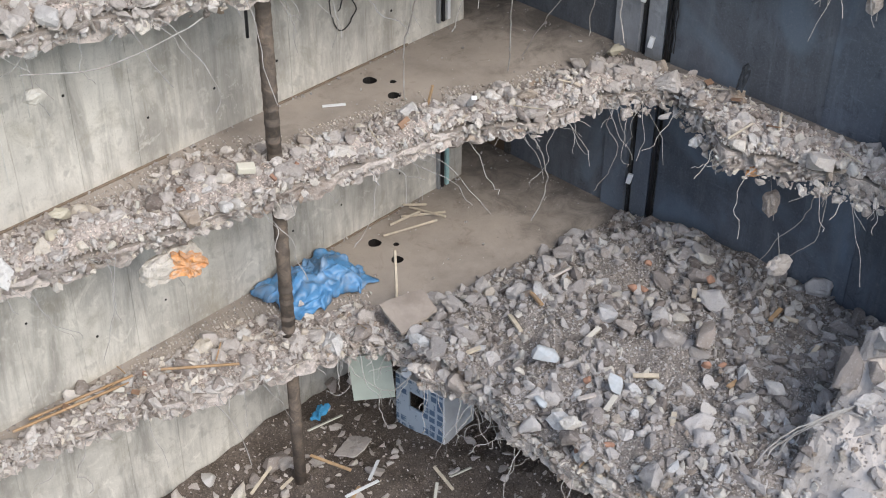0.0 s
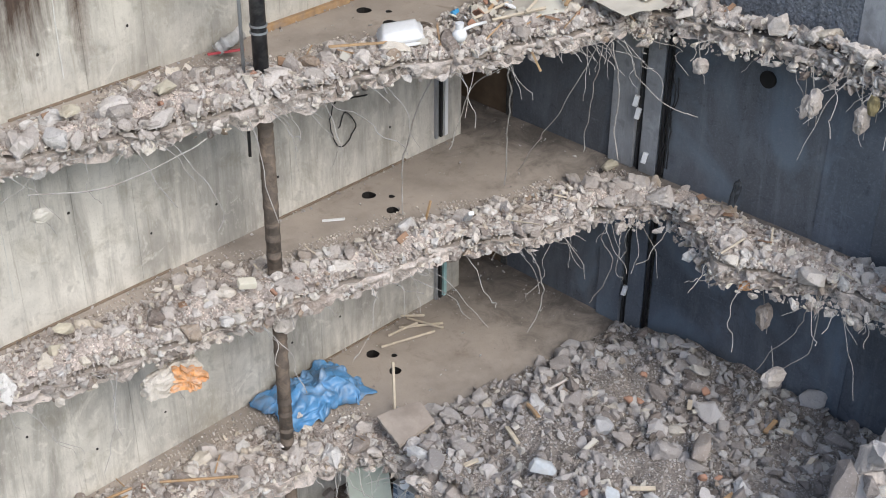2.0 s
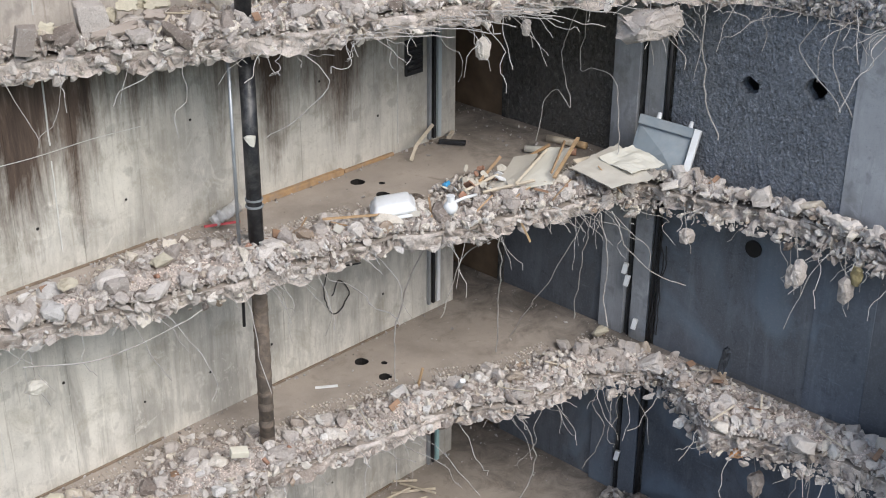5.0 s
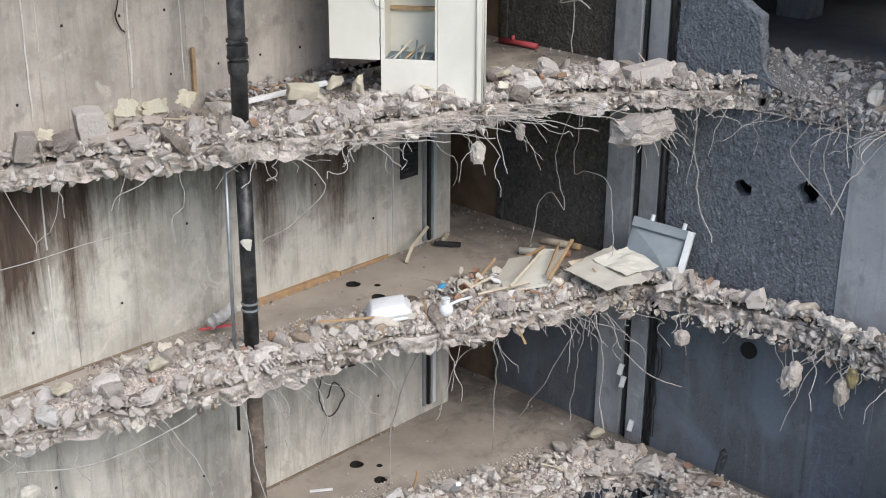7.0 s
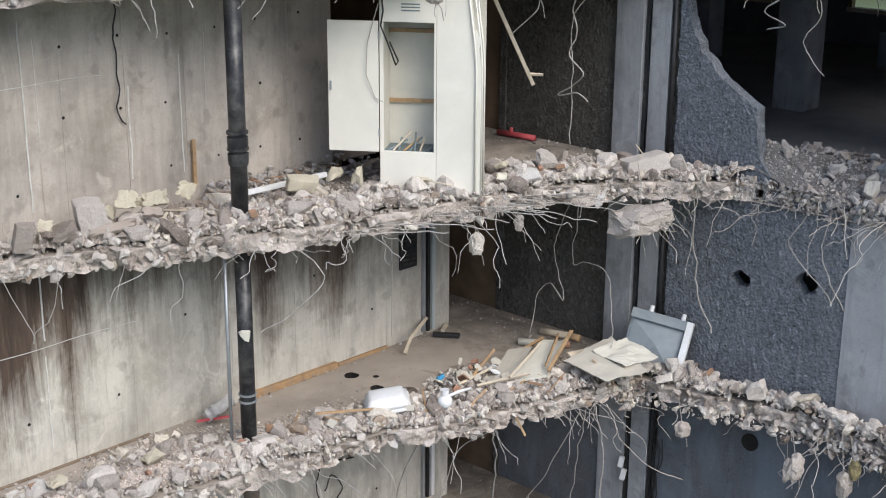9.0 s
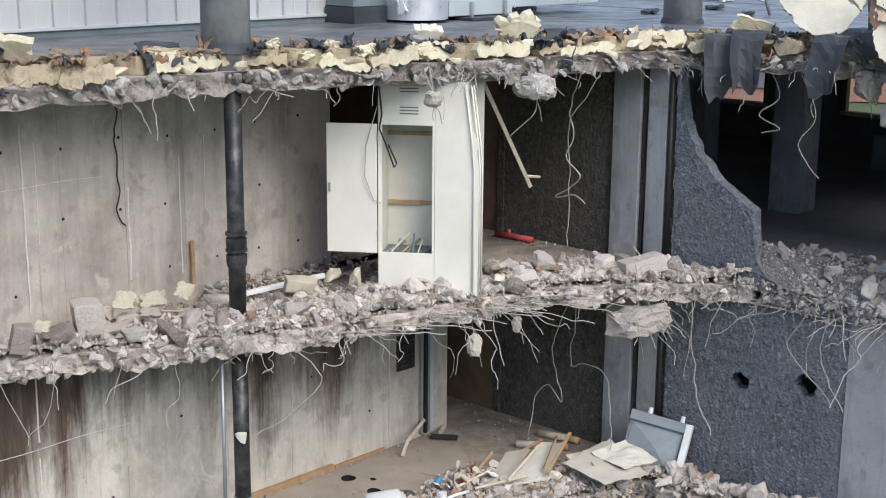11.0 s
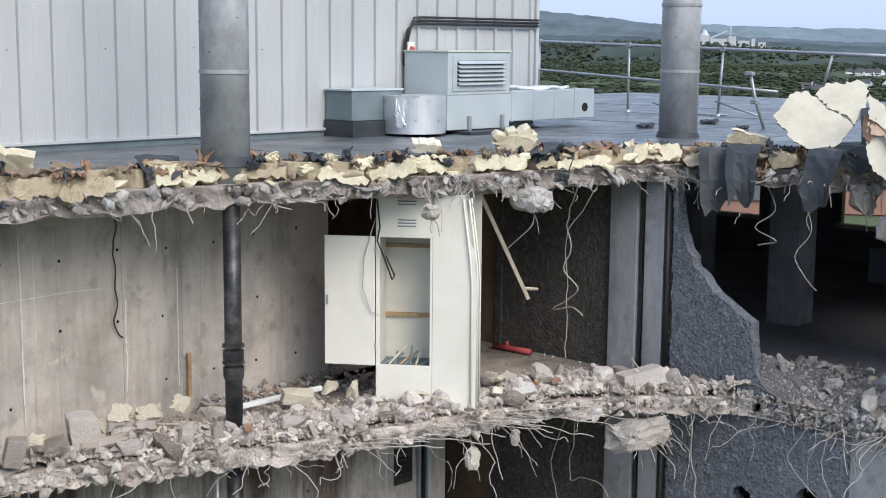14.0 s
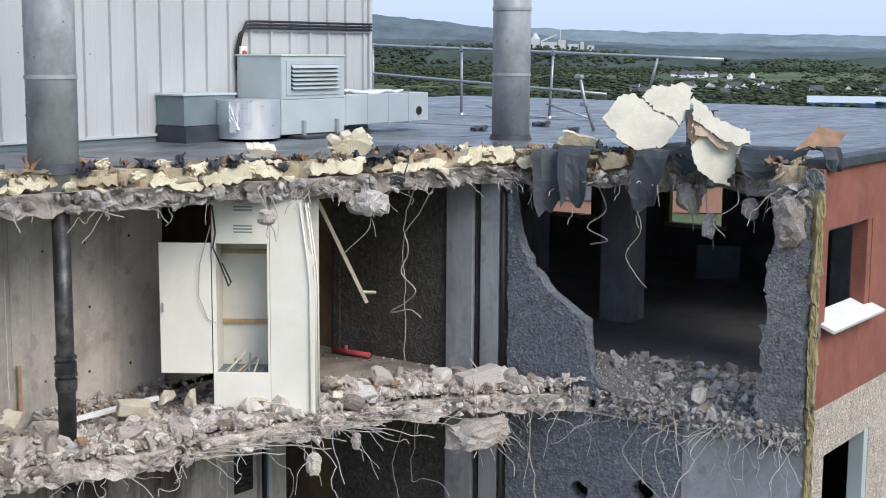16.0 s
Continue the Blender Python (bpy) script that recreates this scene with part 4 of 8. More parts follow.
for i in range(5, len(pe) - 4):
    q, n_ = pe[i], ne[i]
    if q[0] < -2.5:
        continue
    d = rng.uniform(-0.02, 0.5)
    o = part("scrap", shard(rng.uniform(0.10, 0.42), rng.uniform(0.06, 0.2), 0.012, rng.uniform(0, 90), 0.4, 18, 0.09), str(rng.choice(["felt", "brownboard", "brownboard", "skirt", "skirt", "felt"])), torn)
    o.matrix_basis = Matrix.Translation((q[0] + n_[0] * d, q[1] + n_[1] * d, 15.28 + rng.uniform(-0.03, 0.06) - (0.2 if rng.random() < 0.12 else 0.0))) @ Euler((rng.normal() * 0.45 + 1.5, rng.normal() * 0.4, rng.uniform(0, 6))).to_matrix().to_4x4()


# torn lumps of foam along the broken face
for i in range(4, len(pe) - 4, 5):
    q, n_ = pe[i], ne[i]
    if q[0] < -2.5 or rng.random() < 0.35:
        continue
    vs, fs = worn(hull(stone_points(14, 0.6, 0.35) * [rng.uniform(0.06, 0.16), 0.09, rng.uniform(0.06, 0.12)]), i * 1.3, 0.2, 0.3)
    o = mesh("foam_lump", vs, fs, "foam_dirty" if rng.random() < 0.5 else "foam", edge_foam)
    o.matrix_basis = Matrix.Translation((q[0] + n_[0] * 0.04, q[1] + n_[1] * 0.04, 15.12 + rng.uniform(-0.08, 0.16))) @ Euler((rng.normal() * 0.4, rng.normal() * 0.4, math.atan2(n_[1], n_[0]) - math.pi / 2)).to_matrix().to_4x4()


def roof_rubble():
    pile = thing("rubble_crust", Matrix.Identity(4), "crumbled concrete crust along the broken roof edge", "rubble")
    sp, fine = [], []
    ok = [i for i in range(len(pe)) if pe[i, 0] > -3 and pe[i, 1] > -4.0]
    for _ in range(1000):
        i = ok[int(rng.integers(len(ok)))]
        d = rng.uniform(-0.03, 0.10)
        q = pe[i] + ne[i] * d
        sp.append((q[0], q[1], rng.uniform(14.84, 15.06), 0.010 + 0.11 * rng.random() ** 3.4))
    stones_joined("crushed_concrete", sp, pile, "grit_shaded")
    big = []
    for _ in range(45):
        i = ok[int(rng.integers(len(ok)))]
        q = pe[i] + ne[i] * rng.uniform(-0.06, 0.08)
        big.append((q[0], q[1], rng.uniform(14.88, 15.08), rng.uniform(0.05, 0.12)))
    stones_apart(big, pile, SHADED_MESH)


roof_rubble()


def jagged(w, h, t, seed, amp):
    """A flat board torn round its rim in straight splits and nicks."""
    r_ = random.Random(seed)
    pts, k = [], 34
    for i in range(k):
        a_ = 2 * math.pi * (i + r_.uniform(-0.3, 0.3)) / k
        c, s = math.cos(a_), math.sin(a_)
        e = min(1.0 / max(abs(c), 1e-3), 1.0 / max(abs(s), 1e-3), 1.32)
        e *= 1 - amp * r_.random() ** 2 * 1.5
        pts.append((c * e * w / 2, s * e * h / 2))
    bm = bmesh.new()
    front = [bm.verts.new((x, -t / 2 + r_.uniform(-0.01, 0.01), z)) for x, z in pts]
    back = [bm.verts.new((x * r_.uniform(0.93, 1.03), t / 2, z * r_.uniform(0.93, 1.03))) for x, z in pts]
    for i in range(k):
        j = (i + 1) % k
        bm.faces.new((front[i], front[j], back[j], back[i]))
    bm.faces.new(front)
    bm.faces.new(back[::-1])
    bmesh.ops.recalc_face_normals(bm, faces=bm.faces)
    return bm


def foam_slab(name, loc, w, h, t, rx, ry, rz, seed, mat, label, amp=0.12):
    o = part(name, jagged(w, h, t, seed, amp), mat)
    o.matrix_basis = pose(*loc, rx, ry, rz)
    return tagged(o, label, "insulation board", "large torn insulation boards")


def torn_board(outline, at, facing, t, mat, label, seed, nick=0.022, name="insulation_board"):
    """A board with a torn outline in its own plane, which faces the given way."""
    r_ = random.Random(seed)
    pts = []
    for (a0, b0), (a1, b1) in zip(outline, outline[1:] + outline[:1]):
        k_ = max(2, int(math.hypot(a1 - a0, b1 - b0) / 0.035))
        for k in range(k_):
            f = k / k_
            j = nick if k else 0.0
            pts.append((a0 + (a1 - a0) * f + r_.uniform(-j, j), b0 + (b1 - b0) * f + r_.uniform(-j, j)))
    w = Vector(facing).normalized()
    u = Vector((0, 0, 1)).cross(w).normalized()
    v = w.cross(u)
    bm = bmesh.new()
    front = [bm.verts.new((a, b, 0)) for a, b in pts]
    back = [bm.verts.new((a * r_.uniform(0.95, 1.0), b * r_.uniform(0.95, 1.0), -t)) for a, b in pts]
    for i_ in range(len(pts)):
        j_ = (i_ + 1) % len(pts)
        bm.faces.new((front[i_], front[j_], back[j_], back[i_]))
    bm.faces.new(front)
    bm.faces.new(back[::-1])
    bmesh.ops.recalc_face_normals(bm, faces=bm.faces)
    o = part(name, bm, mat)
    o.matrix_basis = Matrix.Translation(at) @ Matrix((u, v, w)).transposed().to_4x4()
    return tagged(o, label, "insulation board" if name == "insulation_board" else "board", "large torn insulation boards" if name == "insulation_board" else "")


torn_board([(-0.61, -0.08), (-0.49, 0.08), (-0.4, 0.24), (-0.21, 0.29), (-0.1, 0.21), (0.1, 0.02), (0.34, -0.1), (0.42, -0.2), (0.34, -0.32), (0.18, -0.5), (-0.05, -0.58), (-0.35, -0.4)], (8.66, -1.4, 15.86), (-0.8, -0.45, 0.4), 0.09, "foam_white", "large torn cream insulation board standing at the roof edge", 2)
torn_board([(-0.09, 0.22), (0.05, 0.39), (0.22, 0.38), (0.48, 0.43), (0.6, 0.29), (0.53, -0.04), (0.43, -0.19), (0.35, -0.09), (0.11, 0.03)], (8.67, -1.41, 15.87), (-0.8, -0.47, 0.37), 0.09, "foam_white", "torn cream insulation board split from its neighbour", 5)
torn_board([(-0.38, 0.41), (-0.19, 0.27), (-0.09, 0.12), (0.17, -0.01), (0.4, -0.08), (0.4, -0.26), (0.23, -0.29), (0.01, -0.2), (-0.22, -0.01), (-0.35, 0.06)], (8.56, -2.52, 15.75), (-0.85, -0.35, 0.45), 0.07, "foam_white", "large torn cream insulation board leaning outward", 9)
torn_board([(-0.29, 0.45), (-0.16, 0.43), (0.02, 0.26), (0.3, 0.15), (0.27, -0.21), (0.17, -0.28), (0.2, -0.39), (0.0, -0.34), (-0.22, -0.15), (-0.29, 0.08)], (8.52, -2.48, 15.32), (-0.8, -0.5, 0.25), 0.07, "foam_white", "torn cream insulation board with stained edge hanging over the roof edge", 13)
torn_board([(-0.16, 0.12), (0.02, 0.1), (0.2, -0.1), (0.28, -0.22), (0.14, -0.17), (0.0, -0.02), (-0.14, -0.02)], (8.47, -2.38, 15.62), (-0.8, -0.45, 0.4), 0.03, "facing", "brown torn facing along a split insulation board", 19, 0.02)
torn_board([(-0.03, 0.21), (0.17, 0.17), (0.18, -0.01), (0.14, -0.16), (0.03, -0.08)], (8.45, -2.1, 15.65), (-0.9, 0.1, 0.3), 0.03, "brownboard", "brown paper facing peeling off torn insulation", 17, 0.012)
foam_slab("insulation_board", (8.4, -0.5, 15.42), 0.62, 0.26, 0.08, 20, 16, -45, 21.0, "foam", "torn cream insulation strip lying on felt", 0.2)
foam_slab("insulation_board", (5.75, 1.45, 15.44), 0.62, 0.36, 0.22, 15, -12, -40, 31.0, "foam", "bulky torn cream insulation lump at the roof edge", 0.25)
foam_slab("insulation_board", (-0.75, 2.95, 15.45), 0.62, 0.30, 0.12, 30, 10, -30, 37.0, "foam", "curled brown-backed insulation scrap", 0.2)
foam_slab("insulation_board", (4.6, 1.95, 15.40), 0.40, 0.18, 0.16, 25, 0, -40, 39.0, "foam_white", "pale insulation lump on the roof felt", 0.25)


def flap(loc, w, h, rz, curl, seed):
    """A stiff felt sheet: its head lies back on the roof, the rest is folded over the edge, with one crease."""
    nx, nz = 5, 9
    vs, fs = [], []
    lie = 0.3
    for j in range(nz):
        for i in range(nx):
            u, v = i / (nx - 1) - 0.5, j / (nz - 1)
            run = v * (h + lie)
            down = max(0.0, run - lie)
            f = down / h
            x = u * w * (1 - 0.35 * f * f) + 0.10 * f * fuzz(f * 2, seed, 0) + 0.03 * fuzz(u * 3, v * 3, seed)
            y = max(0.0, lie - run) - curl * math.sin(f * 2.0) + 0.03 * fuzz(u * 1.6, v * 1.6, seed) - 0.16 * abs(u - 0.12) * f
            z = 0.02 + 0.03 * fuzz(u * 2, v * 3, seed + 4) - down * (1 + 0.35 * fuzz(u * 1.8, seed, 2.0) + 0.03 * fuzz(u * 11, seed, 4.0))
            vs.append((x, y, z))
    for j in range(nz - 1):
        for i in range(nx - 1):
            a = j * nx + i
            fs.append((a, a + 1, a + nx + 1, a + nx))
    o = mesh("felt_flap", vs, fs, "felt")
    sol = o.modifiers.new("thick", "SOLIDIFY")
    sol.thickness = 0.012
    o.matrix_basis = pose(*loc, 0, 0, rz)
    return tagged(o, "dark bitumen felt sheet hanging off the roof edge", "roof felt", "hanging felt sheets")


flap((7.98, -0.66, 15.36), 0.44, 0.76, -70, 0.12, 2.0)
flap((8.02, -0.30, 15.30), 0.56, 0.74, -60, 0.14, 3.3)
# This dark sheet is added behind the boards to blacken the gap between them.
flap((8.95, -2.05, 15.88), 0.4, 0.75, -70, 0.05, 4.4)
flap((8.25, -1.70, 15.36), 0.48, 0.74, -88, 0.12, 5.0)
flap((8.72, -1.95, 15.42), 0.55, 0.34, -80, 0.10, 6.0)
flap((8.66, -3.25, 15.44), 0.92, 0.34, -88, 0.15, 9.0)
flap((8.35, -4.12, 15.50), 0.26, 0.26, -50, 0.12, 10.0)
flap((6.3, 1.15, 15.36), 0.40, 0.55, -45, 0.12, 12.0)
flap((0.95, 2.62, 15.38), 0.45, 0.22, -30, 0.2, 14.0)
torn_board([(-0.29, -0.16), (0.1, 0.24), (0.44, 0.14), (0.28, -0.08), (0.11, -0.16), (-0.08, -0.08)], (8.45, -3.85, 15.6), (-0.6, -0.5, 0.7), 0.03, "brownboard", "square of brown fibreboard tilted up at the parapet", 23, 0.005, "fibreboard")


def flue(loc, r, height, bands, label):
    f = thing("roof_flue", Matrix.Translation(loc), label, "flue", "grey flues on the roof")
    part("pipe", cyl(bmesh.new(), r, r, -0.25, height, 40), "zinc", f, smooth=False)
    for k in range(len(f.children[0].data.polygons)):
        f.children[0].data.polygons[k].use_smooth = len(f.children[0].data.polygons[k].vertices) == 4
    for b in bands:
        part("band", cyl(bmesh.new(), r + 0.012, r + 0.012, b, b + 0.045, 40), "zinc", f)
    for k in range(7):
        a = rng.uniform(2.6, 5.2)
        o = part("rivet", cyl(bmesh.new(), 0.012, 0.008, 0, 0.012, 8), "duct_dark", f)
        o.matrix_basis = Matrix.Translation((r * math.cos(a), r * math.sin(a), rng.uniform(0.1, 1.7))) @ Matrix.Rotation(a, 4, "Z") @ Matrix.Rotation(math.pi / 2, 4, "Y")
    part("collar", cyl(bmesh.new(), r + 0.05, r + 0.015, -0.04, 0.07, 40), "felt", f)
    return f


flue((1.85, 2.55, 15.32), 0.285, 3.6, (1.02, 2.2), "tall dull galvanised flue on the felt roof")
flue((9.82, 1.6, 15.32), 0.295, 3.6, (0.98, 1.98), "tall dull galvanised flue beside the torn roof corner")

# ---- plant room cladding ----
def cladding():
    w = tagged(part("plant_room_wall", boxed(-7.0, 10.72, 5.24, 5.6, 15.315, 19.4), "clad"), "pale grey ribbed metal cladding of a plant room", "wall", kind="structure")
    x = -7.201
    while x < 10.6:
        x1 = min(x + 0.467, 10.74)
        bm = bmesh.new()
        prof = [(x, 0.0), (x + 0.006, -0.05), (x + 0.046, -0.05), (x + 0.052, 0.0), (x + 0.22, -0.003), (x + 0.235, 0.003), (x + 0.25, -0.003), (x1, 0.0)]
        lo = [bm.verts.new((a, 5.235 + b, 15.43)) for a, b in prof]
        hi = [bm.verts.new((a, 5.235 + b, 19.4)) for a, b in prof]
        for i in range(len(prof) - 1):
            bm.faces.new((lo[i], lo[i + 1], hi[i + 1], hi[i]))
        part("panel", bm, "clad", w)
        x += 0.467
    part("flashing", boxed(-7.0, 10.75, 5.17, 5.24, 15.40, 15.44, bevel=0.006), "clad", w)
    part("plinth", boxed(-7.0, 10.70, 5.21, 5.24, 15.315, 15.40), "duct_dark", w)
    part("corner_trim", boxed(10.70, 10.78, 5.18, 5.6, 15.42, 19.4, bevel=0.006), "clad", w)
    tagged(part("plant_room_side", boxed(10.66, 10.74, 5.6, 12.0, 15.315, 19.4), "clad"), "side of the metal plant room", "wall", kind="structure")
    for (xa, za) in ((2.0, 16.6), (3.4, 16.62), (0.6, 16.58), (4.6, 16.6)):
        part("screw", cyl(bmesh.new(), 0.012, 0.01, 0, 0.01, 8, Matrix.Translation((xa, 5.235, za)) @ Matrix.Rotation(math.pi / 2, 4, "X")), "duct_dark", w)


cladding()


def air_handler():
    a = thing("air_handling_unit", Matrix.Translation((7.4, 4.2, 15.32)), "galvanised rooftop ventilation unit with louvre and ducts", "ventilation unit")
    hood = part("housing", boxed(0, 1.46, 0, 0.95, 0.60, 1.26, bevel=0.012), "galv", a)
    part("louvre_frame", boxed(0.10, 1.36, -0.02, 0.0, 0.66, 1.20, bevel=0.005), "galv", a)
    part("louvre_void", boxed(0.19, 1.27, -0.026, -0.02, 0.75, 1.13), "void", a)
    for k in range(6):
        s = part("louvre_blade", boxed(0.19, 1.27, -0.035, 0.035, -0.006, 0.006), "galv", a)
        s.matrix_basis = pose(0, -0.05, 0.775 + 0.065 * k, 38)
    part("lid", boxed(-0.02, 1.48, -0.02, 0.97, 1.26, 1.285, bevel=0.006), "green_pale", a)
    part("plenum", boxed(-0.03, 1.44, -0.02, 0.9, 0.06, 0.595, bevel=0.01), "galv", a)
    for x in (0.42, 1.2):
        part("leg", boxed(x, x + 0.055, -0.075, -0.022, -0.005, 0.27, bevel=0.004), "steel", a)
    d = part("duct", boxed(1.46, 3.72, 0.0, 0.7, 0.15, 0.64, bevel=0.012), "galv", a)
    for k in range(4):
        part("duct_flange", boxed(1.50 + 0.55 * k, 1.53 + 0.55 * k, -0.012, 0.71, 0.14, 0.66, bevel=0.003), "galv", d)
    part("duct_hole", cyl(bmesh.new(), 0.075, 0.075, 0, 0.012, 20, Matrix.Translation((3.45, -0.001, 0.33)) @ Matrix.Rotation(math.pi / 2, 4, "X")), "void", d)
    part("torn_jacket", shard(1.2, 0.5, 0.03, 5.0, 0.2, 26, 0.04), "white", a).matrix_basis = pose(2.6, 0.35, 0.665, 90)
    part("round_duct", cyl(bmesh.new(), 0.49, 0.49, 0.04, 0.61, 48, Matrix.Translation((-0.52, 0.22, 0))), "foil", a)
    for p in a.children[-1].data.polygons:
        p.use_smooth = len(p.vertices) == 4
    part("foil_tear", shard(0.16, 0.46, 0.02, 9.0, 0.25, 20, 0.012), "foil", a).matrix_basis = pose(-1.02, 0.0, 0.36, 0, 0, -50)
    part("side_duct", boxed(-1.62, -0.6, 0.42, 1.0, 0.24, 0.68, bevel=0.01), "duct_dark", a)
    part("side_duct_cap", boxed(-1.65, -0.55, 0.40, 1.0, 0.68, 0.71, bevel=0.006), "galv", a)
    part("side_duct_base", boxed(-1.65, -0.5, 0.36, 1.0, -0.005, 0.235), "felt", a)
    part("sleeper", boxed(0.2, 1.3, -0.3, 0.1, -0.005, 0.045, bevel=0.01), "felt", a)
    return a


air_handler()
iso = thing("isolator_switch", Matrix.Translation((7.5, 5.18, 16.62)), "grey isolator box with a red rotary knob", "switch")
part("box", boxed(-0.05, 0.09, -0.07, 0.0, -0.11, 0.11, bevel=0.01), "enamel", iso)
part("knob", cyl(bmesh.new(), 0.045, 0.04, 0, 0.03, 20, Matrix.Translation((0.02, -0.07, 0.0)) @ Matrix.Rotation(math.pi / 2, 4, "X")), "wood_red", iso, "red rotary knob")
for k, zz in enumerate((17.02, 17.07, 17.12)):
    o = bar("power_cable", [(7.42 + 0.03 * k, 5.17, 16.35), (7.42 + 0.03 * k, 5.16, 16.72), (7.47 + 0.03 * k, 5.15, 16.92), (7.62, 5.15, zz - 0.01), (7.8, 5.15, zz), (10.72, 5.15, zz + 0.005)], 0.02, "wire_dark", sides=8)
    tagged(o, "black cable clipped along the cladding", "cable", "cables on the cladding")
o = tagged(part("cable_tray", boxed(7.75, 10.72, 5.175, 5.205, 16.97, 17.0), "steel"), "thin metal cable tray on the cladding", "cable tray")

# ---- guard rail ----
rail = thing("guard_rail", Matrix.Translation((15.8, 5.0, 15.315)), "grey tubular guard rail, partly bent, on the roof", "railing")
def rz(y):
    return 16.55 + (y - 0.82) * 0.028


bar("top_rail", [(0.0, y - 5.0, rz(y) - 15.315) for y in (20.0, 12.0, 9.28, 6.84, 4.61, 2.18, 0.82)], 0.032, "steel", rail, sides=10)
bar("mid_rail", [(0.0, y - 5.0, 15.86 + (y - 3.6) * 0.053 - 15.315) for y in (12.0, 9.28, 6.84, 4.59, 3.3)], 0.028, "steel", rail, sides=10)
for y, ty in ((9.28, 9.28), (6.84, 6.84), (4.63, 4.55), (12.0, 12.0)):
    post = bar("post", [(0, y - 5.0, 0.0), (0, ty - 5.0, rz(ty) - 15.315)], 0.026, "steel", rail, sides=10)
    o = part("foot", cyl(bmesh.new(), 0.08, 0.06, 0, 0.05, 14), "steel", post)
    o.matrix_basis = Matrix.Translation((0, y - 5.0, 0))
    part("clamp", boxed(-0.05, 0.05, ty - 5.045, ty - 4.955, rz(ty) - 15.36, rz(ty) - 15.27, bevel=0.01), "steel", post)
bar("post", [(0.05, -2.6, 0.55), (0.0, -2.82, rz(2.18) - 15.315)], 0.026, "steel", rail, sides=10)
bar("brace", [(0.0, -0.6, 0.03), (0.0, 0.45, 0.03), (0.0, 1.2, 0.22)], 0.02, "steel", rail, sides=8)
bar("brace", [(0.0, -0.3, 0.30), (-0.1, -1.4, 0.04)], 0.02, "steel", rail, sides=8)
post = thing("rail_post", Matrix.Translation((12.6, 1.9, 15.315)), "bent loose rail post with hooked clamps", "railing post")
bar("tube", [(0.15, -0.1, 0), (0.05, 0.05, 0.55), (0.0, 0.12, 0.95)], 0.028, "steel", post, sides=10)
part("clamp", boxed(-0.06, 0.06, 0.06, 0.2, 0.9, 0.97, bevel=0.015), "steel", post)
part("clamp", boxed(-0.02, 0.12, -0.02, 0.1, 0.42, 0.5, bevel=0.015), "steel", post)
for x, y, w in ((11.4, 3.3, 0.55), (13.4, 3.3, 0.6), (12.2, 1.9, 0.45)):
    o = part("felt_scrap", shard(w, w * 0.5, 0.04, x, 0.2, 20, 0.03), "felt")
    o.matrix_basis = pose(x, y, 15.36, 86, 0, 25)
    tagged(o, "loose dark felt scrap lying on the roof", "felt scrap", "loose felt scraps")

M["gravel_dark"] = gravel_mat("grey grit", (0.22, 0.21, 0.205))

